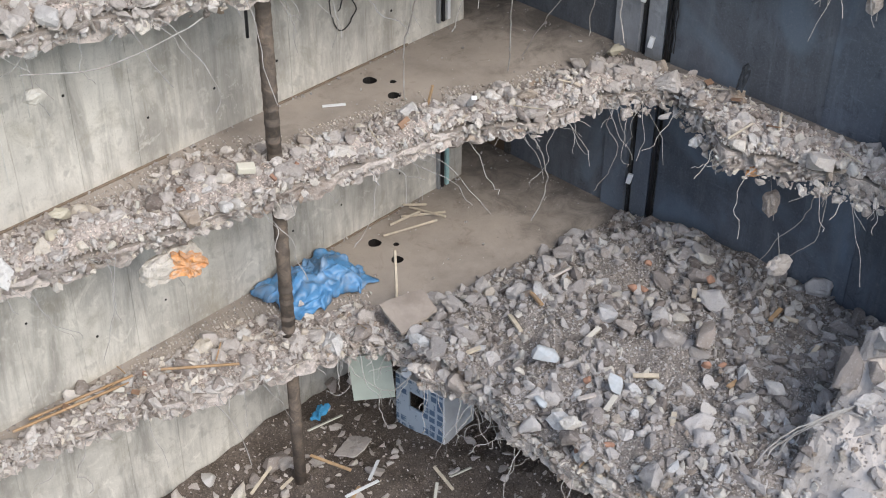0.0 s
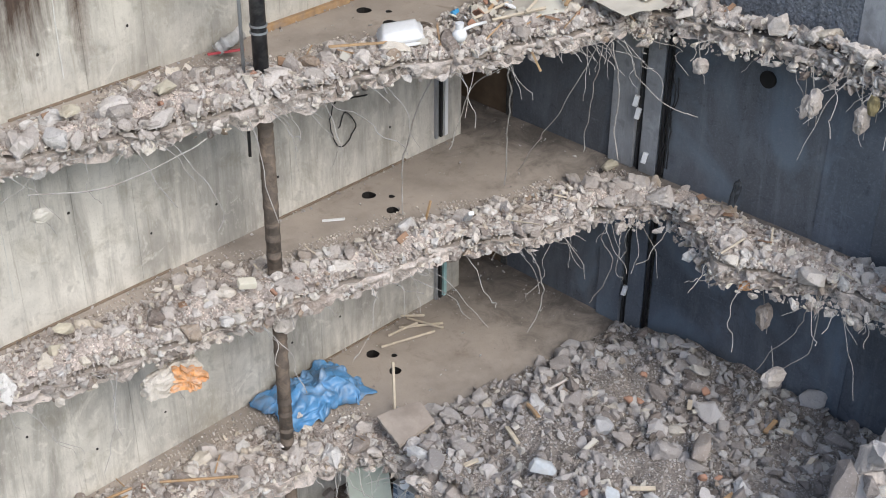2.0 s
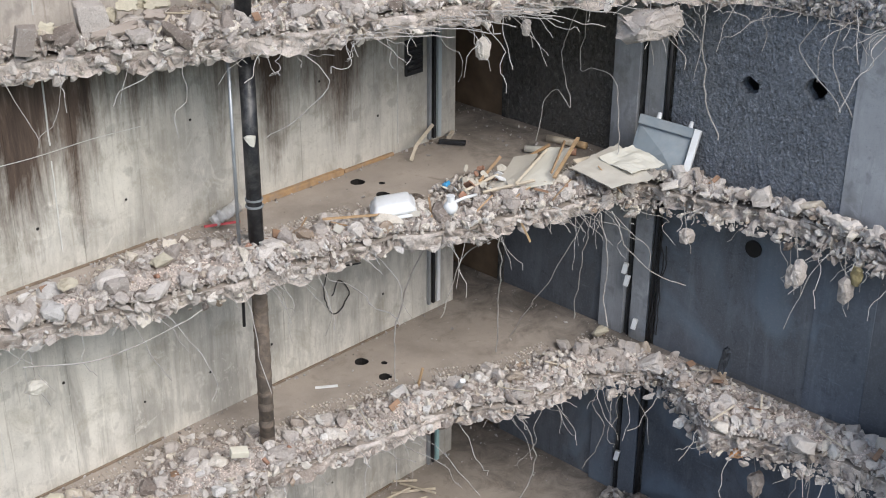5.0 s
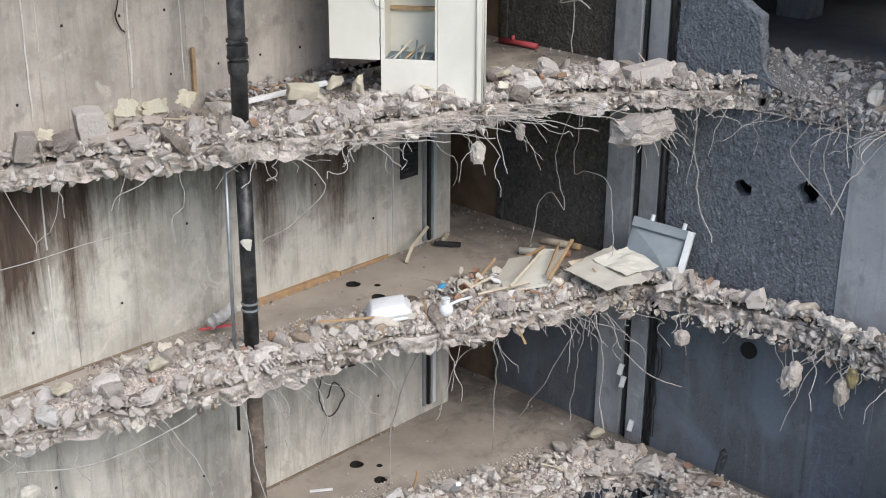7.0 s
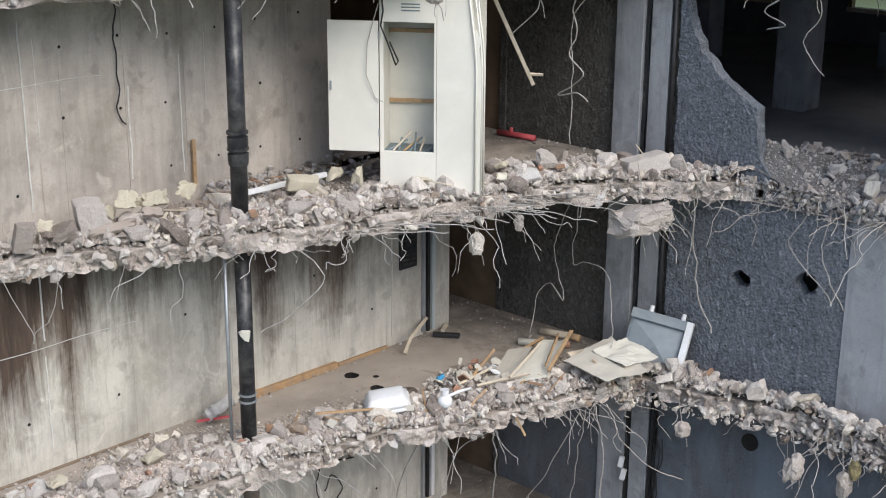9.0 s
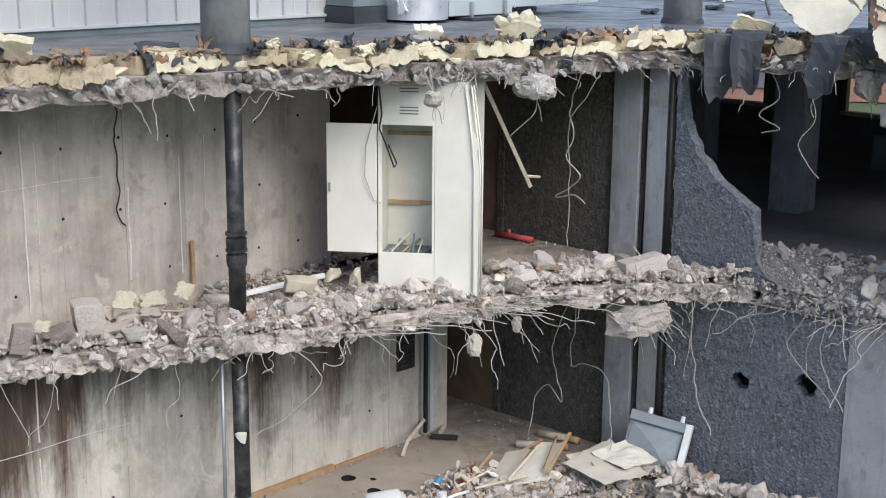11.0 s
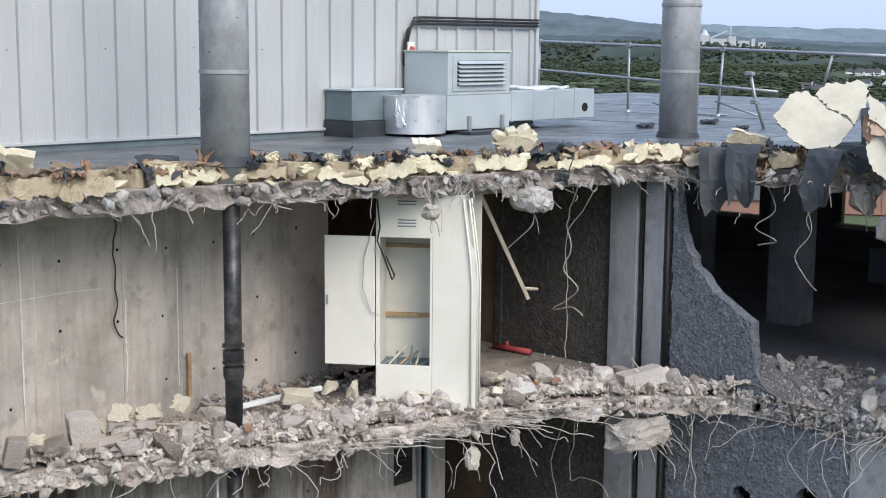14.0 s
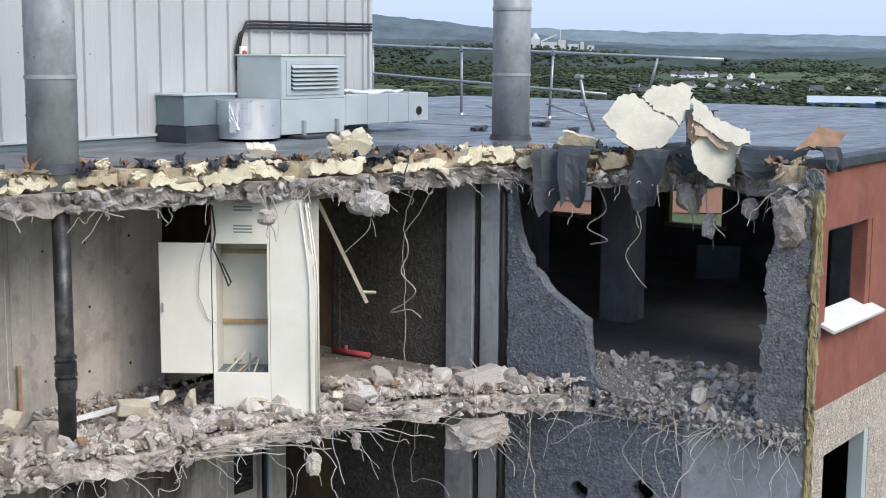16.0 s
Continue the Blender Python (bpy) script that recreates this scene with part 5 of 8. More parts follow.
# ---- outer facade and gutted storey ----
def facade():
    y0, y1 = -4.15, -3.93
    def piece(name, x0, x1, z0, z1, mat):
        return tagged(part(name, boxed(x0, x1, y0, y1, z0, z1), mat), "red rendered outer wall" if mat == "redrender" else "cream pebble-dashed outer wall", "wall", kind="structure")
    piece("facade_red_sill", 8.05, 20.2, 12.25, 13.3, "redrender")
    piece("facade_red_head", 8.05, 20.2, 14.52, 15.28, "redrender")
    piece("facade_red_pier_1", 8.05, 8.3, 13.3, 14.52, "redrender")
    piece("facade_red_pier_2", 9.92, 12.4, 13.3, 14.52, "redrender")
    piece("facade_red_pier_3", 14.0, 20.2, 13.3, 14.52, "redrender")
    piece("facade_dash_head", 8.06, 20.2, 11.58, 12.25, "dash")
    piece("facade_dash_pier_1", 8.06, 8.5, 10.3, 11.58, "dash")
    piece("facade_dash_pier_2", 10.2, 20.2, 10.3, 11.58, "dash")
    piece("facade_dash_base", 8.06, 20.2, -3.0, 10.3, "dash")
    tagged(part("parapet_cap", boxed(8.15, 26.0, -4.22, -3.9, 15.28, 15.40, bevel=0.01), "felt"), "dark roof edge trim", "roof trim", kind="structure")
    for x0, x1, z0, z1, nm in ((8.3, 9.92, 13.3, 14.52, "window_1"), (8.5, 10.2, 10.3, 11.58, "window_2")):
        wn_ = tagged(thing(nm, Matrix.Translation((x0, -4.15, z0)), "gutted window opening with white frame", "window"), kind="structure")
        w, hh = x1 - x0, z1 - z0
        part("window_frame", boxed(w - 0.16, w, 0.01, 0.22, 0, hh, bevel=0.006), "redrender" if z0 > 12 else "galv", wn_)
        part("window_frame", boxed(0, w, 0.10, 0.2, hh - 0.05, hh), "black", wn_)
        s = part("window_sill", boxed(-0.12, w + 0.12, -0.42, 0.0, -0.05, 0.0, bevel=0.008, m=pose(0, 0.2, 0.14, 22)), "white", wn_, "wide white sloping sill")
    # broken mortar and wool covering the end of the outer leaf
    for k in range(16):
        z = 10.6 + 0.3 * k
        o = part("leaf_end", shard(rng.uniform(0.20, 0.27), rng.uniform(0.34, 0.5), 0.08, k * 5.0, 0.22, 20, 0.03), "rockwool" if k % 3 else "roughcast_pale")
        o.matrix_basis = pose(8.04, -4.05, z, 0, 0, -90 + rng.uniform(-8, 8))
        tagged(o, "broken end of the outer wall leaf with wool and mortar", "wall end", "broken wall leaf ends")
    # torn insulation between leaf and pier
    for k in range(9):
        o = part("cavity_wool", shard(0.10, rng.uniform(0.3, 0.6), 0.16, k * 3.0, 0.3, 18, 0.03), "rockwool")
        o.matrix_basis = pose(8.03, -4.1, 11.2 + 0.44 * k, 0, 0, -50 + rng.uniform(-15, 15))
        tagged(o, "torn yellow mineral wool in the wall cavity", "insulation", "cavity wool tufts")


facade()
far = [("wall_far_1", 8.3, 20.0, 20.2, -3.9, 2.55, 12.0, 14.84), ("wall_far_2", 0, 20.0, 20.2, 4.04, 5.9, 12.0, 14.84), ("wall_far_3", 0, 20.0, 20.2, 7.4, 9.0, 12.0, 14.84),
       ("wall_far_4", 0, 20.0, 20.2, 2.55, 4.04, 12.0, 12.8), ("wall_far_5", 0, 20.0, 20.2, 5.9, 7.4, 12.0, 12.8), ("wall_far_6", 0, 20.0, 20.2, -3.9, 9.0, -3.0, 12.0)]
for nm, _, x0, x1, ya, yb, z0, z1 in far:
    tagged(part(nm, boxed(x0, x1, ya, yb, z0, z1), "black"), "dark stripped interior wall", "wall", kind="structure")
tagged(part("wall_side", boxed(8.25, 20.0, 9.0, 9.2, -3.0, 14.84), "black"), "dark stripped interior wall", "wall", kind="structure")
for nm, ya in (("window_3", 2.55), ("window_4", 5.9)):
    wn_ = tagged(thing(nm, Matrix.Translation((20.0, ya, 12.8)), "bare window opening with yellowed timber frame", "window"), kind="structure")
    part("window_frame", boxed(-0.05, 0.1, 0, 0.1, 0, 1.5), "rockwool", wn_)
    part("window_frame", boxed(-0.05, 0.1, 1.39, 1.49, 0, 1.5), "rockwool", wn_)
    part("window_sill", boxed(-0.1, 0.12, 0, 1.49, -0.06, 0.03), "wood_pale", wn_)
for loc in ((12.95, 1.27), (16.4, -1.6), (16.4, 5.4)):
    c = part("column", boxed(-0.29, 0.29, -0.29, 0.29, 0, 2.84, bevel=0.02), "strip")
    c.matrix_basis = pose(*loc, 12.0)
    tagged(c, "square concrete column in the gutted storey", "column", "columns in the gutted storey")
o = part("panel_board", boxed(-0.45, 0.45, -0.02, 0.02, 0, 0.72, bevel=0.004), "duct_dark")
o.matrix_basis = pose(18.0, 1.8, 12.0, 8, 0, -60)
tagged(o, "grey board leaning on a dark wall", "board")


def inner_h(x, y):
    f = min(1.0, max(0.0, (x - 7.99) / 0.75)) * max(0.0, 1 - (x - 8.8) / 1.9)
    return -0.04 + 0.42 * max(0.0, 1 - abs(y + 0.95) / 0.7) * max(0.0, 1 - abs(x - 8.25) / 0.6) + 0.36 * min(f, 1.0) * (0.85 + 0.6 * fuzz(x * 1.2, y * 1.2, 3.0)) + 0.03 * fuzz(x * 4, y * 4, 2.0)


heap("rubble_sill", 7.985, 10.6, -3.6, -0.85, 12.0, inner_h, "gravel_dark", 34, 420, 3600, "rubble spilled through the torn wall opening", (0.06, 0.15), damp_or_shaded=True)

# ---- soil pipe through all storeys ----
pipe = thing("soil_pipe", Matrix.Translation((1.79, 2.38, 0.0)), "black cast iron soil pipe running through the storeys", "pipe")


def pipe_run(z0, z1, r0, mat, collars, label, x=0.0):
    s = part("pipe_length", cyl(bmesh.new(), r0, r0, z0, z1, 28), mat, pipe, label)
    for p in s.data.polygons:
        p.use_smooth = len(p.vertices) == 4
    for zc in collars:
        c = part("collar", cyl(cyl(cyl(bmesh.new(), r0 + 0.022, r0 + 0.022, zc - 0.10, zc - 0.02, 28), r0 + 0.028, r0 + 0.028, zc + 0.02, zc + 0.05, 28), r0 + 0.015, r0 + 0.022, zc - 0.16, zc - 0.10, 28), mat, s)
        c.name = "collar"
    return s


pipe_run(12.0, 14.86, 0.103, "castiron", (12.92, 13.12), "black cast iron length")
pipe_run(9.0, 11.78, 0.098, "castiron", (), "black cast iron length")
pipe_run(6.0, 8.78, 0.100, "pipe_grey", (), "pipe caked with grey dust")
pipe_run(3.0, 5.78, 0.098, "pipe_grey", (), "pipe caked with grey dust")
pipe_run(0.0, 2.78, 0.095, "pipe_grey", (), "broken pipe caked with brown dust")
for zc in (9.72, 9.81):
    part("clamp", cyl(bmesh.new(), 0.115, 0.115, zc - 0.012, zc + 0.012, 28), "steel", pipe)
for k in range(10):
    zc = 6.2 + 0.25 * k + rng.uniform(-0.05, 0.05)
    part("wrap", cyl(bmesh.new(), 0.108, 0.102, zc, zc + rng.uniform(0.05, 0.16), 24), "pipe_grey", pipe)
for k in range(9):
    zc = 3.2 + 0.27 * k + rng.uniform(-0.05, 0.05)
    part("wrap", cyl(bmesh.new(), 0.107, 0.100, zc, zc + rng.uniform(0.05, 0.14), 24), "pipe_grey", pipe)
o = mesh("bracket", *hull(stone_points(18, 0.8, 0.3) * [0.13, 0.13, 0.11]), "enamel_in", pipe, "plaster lump stuck on the pipe")
o.matrix_basis = pose(-0.03, -0.06, 10.62, 0, 0, 40)
o = bar("conduit", [(1.62, 2.52, 9.05), (1.63, 2.52, 11.76)], 0.024, "steel", sides=10)
tagged(o, "thin grey steel conduit beside the soil pipe", "conduit")
o = bar("conduit", [(1.62, 2.52, 8.0), (1.63, 2.52, 8.76)], 0.022, "wire_dark", sides=10)
tagged(o, "short black conduit stub under a slab", "conduit")

# ---- riser cupboard ----
def cupboard():
    c = thing("riser_cupboard", pose(3.95, 2.2, 12.0, 0, 0, math.degrees(math.atan2(-1.1, 0.77))), "off-white service cupboard with its door swung wide open", "cupboard")
    W, D, Hh = 1.34, 0.55, 2.82
    a, b, z0, z1 = 0.05, 0.70, 0.60, 2.26
    part("bottom_panel", boxed(0, 0.73, 0, 0.03, 0.0, z0, bevel=0.004), "enamel", c)
    t = part("top_panel", boxed(0, 0.73, 0, 0.03, z1, Hh, bevel=0.004), "enamel", c)
    for zz in (2.40, 2.44, 2.48, 2.68, 2.72, 2.76):
        part("vent_slot", boxed(0.28, 0.52, -0.004, 0.0, zz, zz + 0.016), "duct_dark", t)
    part("stile", boxed(0, a, 0, 0.03, z0, z1, bevel=0.003), "enamel", c)
    part("stile", boxed(b, 0.73, 0, 0.03, z0, z1, bevel=0.003), "enamel", c)
    # torn side panel: its outer corner is broken away
    bm = bmesh.new()
    out = [(0.736, 0.0), (1.30, 0.0), (1.30, 1.72), (1.27, 1.95), (1.30, 2.05), (1.22, 2.2), (1.15, 2.75), (1.16, 2.82), (0.736, 2.82)]
    f = bm.faces.new([bm.verts.new((x, 0, z)) for x, z in out])
    r = bmesh.ops.extrude_face_region(bm, geom=[f])
    bmesh.ops.translate(bm, verts=[v for v in r["geom"] if isinstance(v, bmesh.types.BMVert)], vec=(0, 0.03, 0))
    bmesh.ops.recalc_face_normals(bm, faces=bm.faces)
    part("side_panel", bm, "enamel", c, "dented off-white panel with torn corner")
    part("back", boxed(0.0, W - 0.05, D, D + 0.03, 0, Hh), "enamel_in", c)
    part("side", boxed(0.0, 0.03, 0.03, D, 0, Hh), "enamel_in", c)
    part("partition", boxed(0.71, 0.73, 0.03, D, 0, Hh), "enamel_in", c)
    part("base_board", boxed(0.03, 0.71, 0.03, D, z0 - 0.06, z0 - 0.02), "duct_dark", c)
    for zz in (1.14, 2.06):
        part("batten", boxed(0.03, 0.71, D - 0.05, D, zz, zz + 0.05, bevel=0.003), "wood", c, "softwood batten")
    d = part("door", boxed(-0.665, -0.01, -0.035, -0.005, 0.59, 2.27, bevel=0.004), "enamel", c, "flat off-white door leaf")
    part("door_handle", boxed(-0.64, -0.615, -0.06, -0.035, 1.38, 1.50, bevel=0.006), "steel", d, "small steel pull")
    for zz in (0.8, 2.05):
        part("hinge", cyl(bmesh.new(), 0.012, 0.012, zz, zz + 0.09, 10, Matrix.Translation((-0.004, -0.03, 0))), "steel", d)
    for x, y in ((1.24, -0.02), (1.31, 0.02), (1.335, 0.06)):
        bar("conduit", [(x, y, 0.05), (x, y, 1.7), (x - 0.02, y - 0.01, 2.0), (x - 0.12, y, 2.78)], 0.012, "enamel", c, "pale conduit", sides=8)
    for k in range(8):
        bar("offcut", [(0.08 + 0.07 * k, 0.12, z0 - 0.02), (0.18 + 0.05 * k + rng.uniform(-0.1, 0.2), 0.3, z0 + rng.uniform(0.05, 0.2))], 0.014, str(rng.choice(["wood", "duct_dark", "wood_pale"])), c)
    bar("cable", [(0.02, -0.03, 2.75), (0.06, -0.05, 2.4), (0.03, -0.07, 2.22), (0.12, -0.06, 2.0), (0.22, -0.05, 1.72), (0.25, -0.05, 1.78), (0.14, -0.05, 2.02)], 0.012, "wire_dark", c)
    bar("cable", [(0.0, -0.05, 2.5), (-0.14, -0.08, 2.0), (-0.16, -0.08, 1.6), (-0.05, -0.06, 1.3), (0.05, -0.05, 1.25)], 0.006, "rebar", c)
    return c


cupboard()

M["slabbrown"] = plain("dusty brown grey slab", (0.34, 0.29, 0.25), 0.92, vary=0.2, scale=3, dirt=(0.22, 0.18, 0.15), dirty=0.6)
M["wood_dusty"] = plain("dusty orange softwood", (0.36, 0.23, 0.12), 0.85, vary=0.35, scale=6, dirt=(0.3, 0.25, 0.21), dirty=0.7)
M["foam_dusty"] = foam_mat("dusty cream foam", (0.58, 0.53, 0.42), (0.36, 0.30, 0.24), 0.6)
M["boardpale"] = plain("dusty off-white board", (0.50, 0.47, 0.41), 0.8, vary=0.08, scale=2.5, dirt=(0.42, 0.38, 0.33), dirty=0.5)

# ---- wires and bars hanging from the torn slabs ----
def strand(p0, out, length, drop, seed, curl=0.25):
    """A springy bar that leaves the slab outward and sags, with kinks."""
    pts = []
    n_ = 16
    for k in range(n_):
        s = k / (n_ - 1)
        w = curl * length * 0.5
        x = p0[0] + out[0] * length * (s - 0.35 * s * s * drop) + w * fuzz(s * 2.6, seed, 1.0, 2) * s
        y = p0[1] + out[1] * length * (s - 0.35 * s * s * drop) + w * fuzz(s * 2.6, seed, 5.0, 2) * s
        z = p0[2] - length * drop * s ** 1.6 + w * fuzz(s * 2.6, seed, 9.0, 2) * s
        pts.append((x, y, z))
    return pts


def bars_along(level, z, count, x_lo, lens, drops, seed):
    p, n_ = ragged(EDGE[level], 0.06, 0.10, level * 3.1)
    idx = [i for i in range(len(p)) if p[i, 0] > x_lo and p[i, 1] > -4.0]
    weight = np.array([(0.3 if p[i, 0] < 1.2 else 1.0) * (0.35 + 3.0 * max(0.0, fuzz(p[i, 0] * 0.9, p[i, 1] * 0.9, seed))) for i in idx])
    weight /= weight.sum()
    for k in range(count):
        i = idx[int(rng.choice(len(idx), p=weight))]
        a = math.atan2(-n_[i, 1], -n_[i, 0]) + rng.normal() * 0.7
        L = lens[0] + (lens[1] - lens[0]) * rng.random() ** 2
        d = rng.uniform(*drops)
        q = (p[i, 0] + n_[i, 0] * 0.08, p[i, 1] + n_[i, 1] * 0.08, z - rng.uniform(0.03, 0.2))
        bar("rebar", strand(q, (math.cos(a), math.sin(a)), L, d, rng.uniform(0, 99), rng.uniform(0.08, 0.6)), rng.choice([0.0035, 0.0045, 0.006]), "rebar", SLAB[level], sides=5)


bars_along(5, 15.08, 230, -1.8, (0.12, 0.8), (0.0, 0.9), 3.0)
bars_along(4, 12.0, 120, -1.6, (0.2, 1.4), (-0.05, 0.75), 7.0)
bars_along(3, 9.0, 90, -2.0, (0.2, 1.5), (0.05, 0.95), 11.0)
bars_along(2, 6.0, 80, -2.4, (0.2, 1.5), (0.05, 0.95), 17.0)
bars_along(1, 3.0, 70, -2.4, (0.2, 1.2), (0.2, 1.0), 23.0)


def smooth_path(pts, per=5, wob=0.03, seed=0.0):
    """A rounded path through points."""
    P = [Vector(p) for p in pts]
    P = [P[0] * 2 - P[1]] + P + [P[-1] * 2 - P[-2]]
    out = []
    for i in range(1, len(P) - 2):
        for k in range(per):
            t = k / per
            a, b, c, d = P[i - 1], P[i], P[i + 1], P[i + 2]
            q = 0.5 * (2 * b + (c - a) * t + (2 * a - 5 * b + 4 * c - d) * t * t + (3 * b - a - 3 * c + d) * t ** 3)
            out.append(q + Vector((fuzz(q.x * 3, q.z * 3, seed), fuzz(q.y * 3, q.z * 3, seed + 2), 0)) * wob)
    return out + [P[-2]]


def cable(pts, r=0.009, mat="rebar", label="thin pale wire hanging from a broken slab", seed=0.0):
    o = bar("hanging_wire", smooth_path(pts, 6, 0.04, seed), r, mat, sides=6)
    return tagged(o, label, "wire", "long hanging wires")


for k, pts in enumerate([
    [(4.85, 0.95, 8.78), (5.3, 1.3, 8.0), (5.75, 1.7, 7.0), (6.0, 1.95, 6.06)],
    [(6.1, 0.45, 8.78), (6.15, 0.9, 7.9), (6.35, 1.5, 7.0), (6.55, 2.15, 6.04)],
    [(6.2, 0.42, 8.78), (6.5, 0.75, 7.9), (6.8, 1.05, 7.1), (6.9, 1.15, 6.6)],
    [(6.4, 0.4, 8.78), (6.55, 0.35, 8.1), (6.7, 0.45, 7.4), (6.75, 0.42, 6.95), (6.7, 0.35, 6.85)],
    [(6.6, 0.35, 8.76), (6.9, 0.2, 8.1), (7.2, -0.1, 7.7), (7.45, -0.45, 7.55)],
    [(5.0, 0.95, 8.76), (4.8, 1.5, 8.3), (4.7, 1.7, 7.7), (4.55, 1.75, 7.3)],
    [(4.0, 1.5, 8.77), (4.1, 2.1, 7.6), (4.25, 2.4, 6.9), (4.3, 2.45, 6.05)],
    [(6.6, 0.95, 11.76), (7.0, 1.36, 10.6), (7.0, 1.1, 10.62), (7.0, 0.74, 10.53), (7.0, 0.62, 9.9), (7.0, 0.6, 9.45)],
    [(6.5, 1.0, 11.76), (6.9, 1.55, 11.0), (7.0, 1.68, 10.61), (7.0, 1.48, 9.95), (7.0, 1.75, 10.15), (7.0, 2.0, 9.9), (6.9, 2.05, 9.3)],
    [(7.5, -0.3, 11.76), (7.7, -0.25, 10.9), (7.75, -0.35, 10.2), (7.7, -0.6, 9.8)],
    [(7.75, -2.2, 11.8), (7.78, -2.15, 11.2), (7.8, -2.5, 10.6)],
    [(7.75, -1.9, 11.8), (7.8, -1.65, 11.3), (7.85, -2.15, 10.8), (7.85, -2.3, 10.6)],
    [(6.6, 1.0, 14.86), (7.0, 1.5, 14.3), (7.0, 1.42, 13.96), (7.0, 1.55, 13.6), (7.0, 1.3, 13.3), (7.0, 1.75, 12.98), (7.0, 1.4, 13.05), (7.0, 1.2, 12.95)],
    [(6.9, 0.9, 14.86), (7.0, 1.5, 14.0), (7.0, 1.48, 13.2), (7.0, 1.48, 12.3)],
    [(5.9, 1.15, 14.6), (5.8, 1.2, 14.3), (5.7, 1.5, 14.0)],
    [(8.5, -0.7, 14.95), (8.5, -0.85, 14.5), (8.45, -0.6, 14.25), (8.45, -0.95, 14.1), (8.5, -0.65, 14.0)],
    [(8.6, -1.1, 14.95), (8.55, -1.4, 14.3), (8.5, -1.2, 13.9), (8.45, -1.45, 13.6), (8.4, -1.6, 13.5)],
    [(8.85, -2.65, 14.95), (8.4, -2.9, 14.75), (8.35, -2.6, 14.5), (8.35, -2.75, 14.3)],
    [(-1.4, 2.75, 8.55), (-0.5, 2.6, 8.35), (0.3, 2.3, 8.55), (0.8, 2.15, 8.75)],
    [(7.0, -2.9, 5.8), (7.3, -2.6, 4.9), (7.35, -2.2, 4.3), (7.3, -2.0, 3.7), (7.1, -1.9, 3.4)],
    [(7.05, -3.0, 5.8), (7.2, -2.9, 4.8), (7.2, -2.5, 4.2), (7.0, -2.2, 3.5)],
    [(5.2, 0.75, 5.78), (5.7, 1.0, 5.2), (6.0, 1.1, 4.6), (6.1, 1.2, 4.1), (6.0, 1.35, 3.6)],
    [(6.6, 0.4, 5.78), (6.8, 0.6, 5.3), (7.0, 0.5, 4.9), (7.05, 0.7, 4.3), (7.0, 0.9, 3.9)],
    [(2.0, 2.05, 12.0), (2.4, 1.6, 11.4), (2.1, 1.9, 10.9), (1.9, 2.2, 10.65)],
]):
    cable(pts, 0.0075 if k % 3 else 0.0105, seed=k * 1.7)
cable([(4.3, 3.66, 8.4), (4.18, 3.67, 7.8), (4.3, 3.66, 7.55), (4.5, 3.67, 7.5), (4.75, 3.66, 7.45)], 0.014, "wire_dark", "black cable end looping on the concrete wall")
cable([(4.05, 3.67, 7.5), (4.0, 3.66, 7.1), (4.25, 3.67, 6.75), (4.5, 3.66, 7.0), (4.3, 3.67, 7.3), (4.15, 3.66, 7.1)], 0.010, "wire_dark", "black cable loop lying against the concrete wall")
cable([(1.04, 3.68, 14.6), (1.02, 3.66, 14.2), (1.06, 3.67, 13.7), (1.0, 3.66, 13.4), (1.12, 3.67, 13.15)], 0.010, "wire_dark", "black cable hanging down the concrete wall")

# ---- stones caught in the hanging bars ----
CHUNK = 0


M["orange_dusty"] = plain("dusty orange foam", (0.62, 0.30, 0.12), 0.9, vary=0.35, scale=14, bump=0.8, fine=40, dirt=(0.5, 0.43, 0.37), dirty=1.0)


def hanging(loc, r, sq=(1, 1, 1), mat="stone", wire=True, up=0.35, label="lump of broken concrete hanging on bars"):
    global CHUNK
    CHUNK += 1
    h = thing("hanging_lump", Matrix.Translation(loc), label, "concrete lump", "lumps hanging on bars")
    vs, fs = hull(stone_points(46, 1.0, 0.16))
    bm = bmesh.new()
    bv = [bm.verts.new(Vector((v[0] * sq[0], v[1] * sq[1], v[2] * sq[2])) * r * 1.08) for v in vs]
    for t_ in fs:
        bm.faces.new([bv[q] for q in t_])
    bmesh.ops.subdivide_edges(bm, edges=bm.edges[:], cuts=2, use_grid_fill=True)
    for v in bm.verts:
        v.co += Vector((fuzz(v.co.y * 14, v.co.z * 14, CHUNK), fuzz(v.co.x * 14, v.co.z * 14, CHUNK + 3), fuzz(v.co.x * 14, v.co.y * 14, CHUNK + 5))) * r * 0.17
    part("lump", bm, mat, h)
    if wire:
        bar("rebar", [(0, 0, 0), (0.03, 0.05, r + 0.05), (0.02, 0.08, r + up * 0.6), (0.0, 0.1, r + up)], 0.006, "rebar", h, sides=5)
        bar("rebar", [(0, 0, -r * 0.4), (0.08, -0.03, -r - 0.05), (0.15, 0.0, -r - 0.2)], 0.006, "rebar", h, sides=5)
    return h


hanging((7.2, -2.34, 8.5), 0.17, (0.9, 0.9, 1.1))
hanging((7.42, -2.94, 8.38), 0.15, (0.8, 0.8, 1.4), up=0.6)
hanging((7.2, -0.55, 8.46), 0.12)
hanging((7.66, -2.0, 8.16), 0.13, (0.7, 0.7, 1.5), up=0.75)
hanging((6.9, -2.27, 5.2), 0.17, (0.7, 0.7, 1.2))
hanging((6.9, -2.56, 4.25), 0.18, (1.2, 1.0, 0.8))
hanging((4.73, 1.2, 11.38), 0.13, (0.8, 0.8, 1.2))
hanging((5.34, 1.0, 11.58), 0.10, (0.7, 0.7, 1.2))
hanging((6.85, 0.1, 11.52), 0.42, (1.25, 0.9, 0.5), label="large plate of concrete hanging under the torn slab")
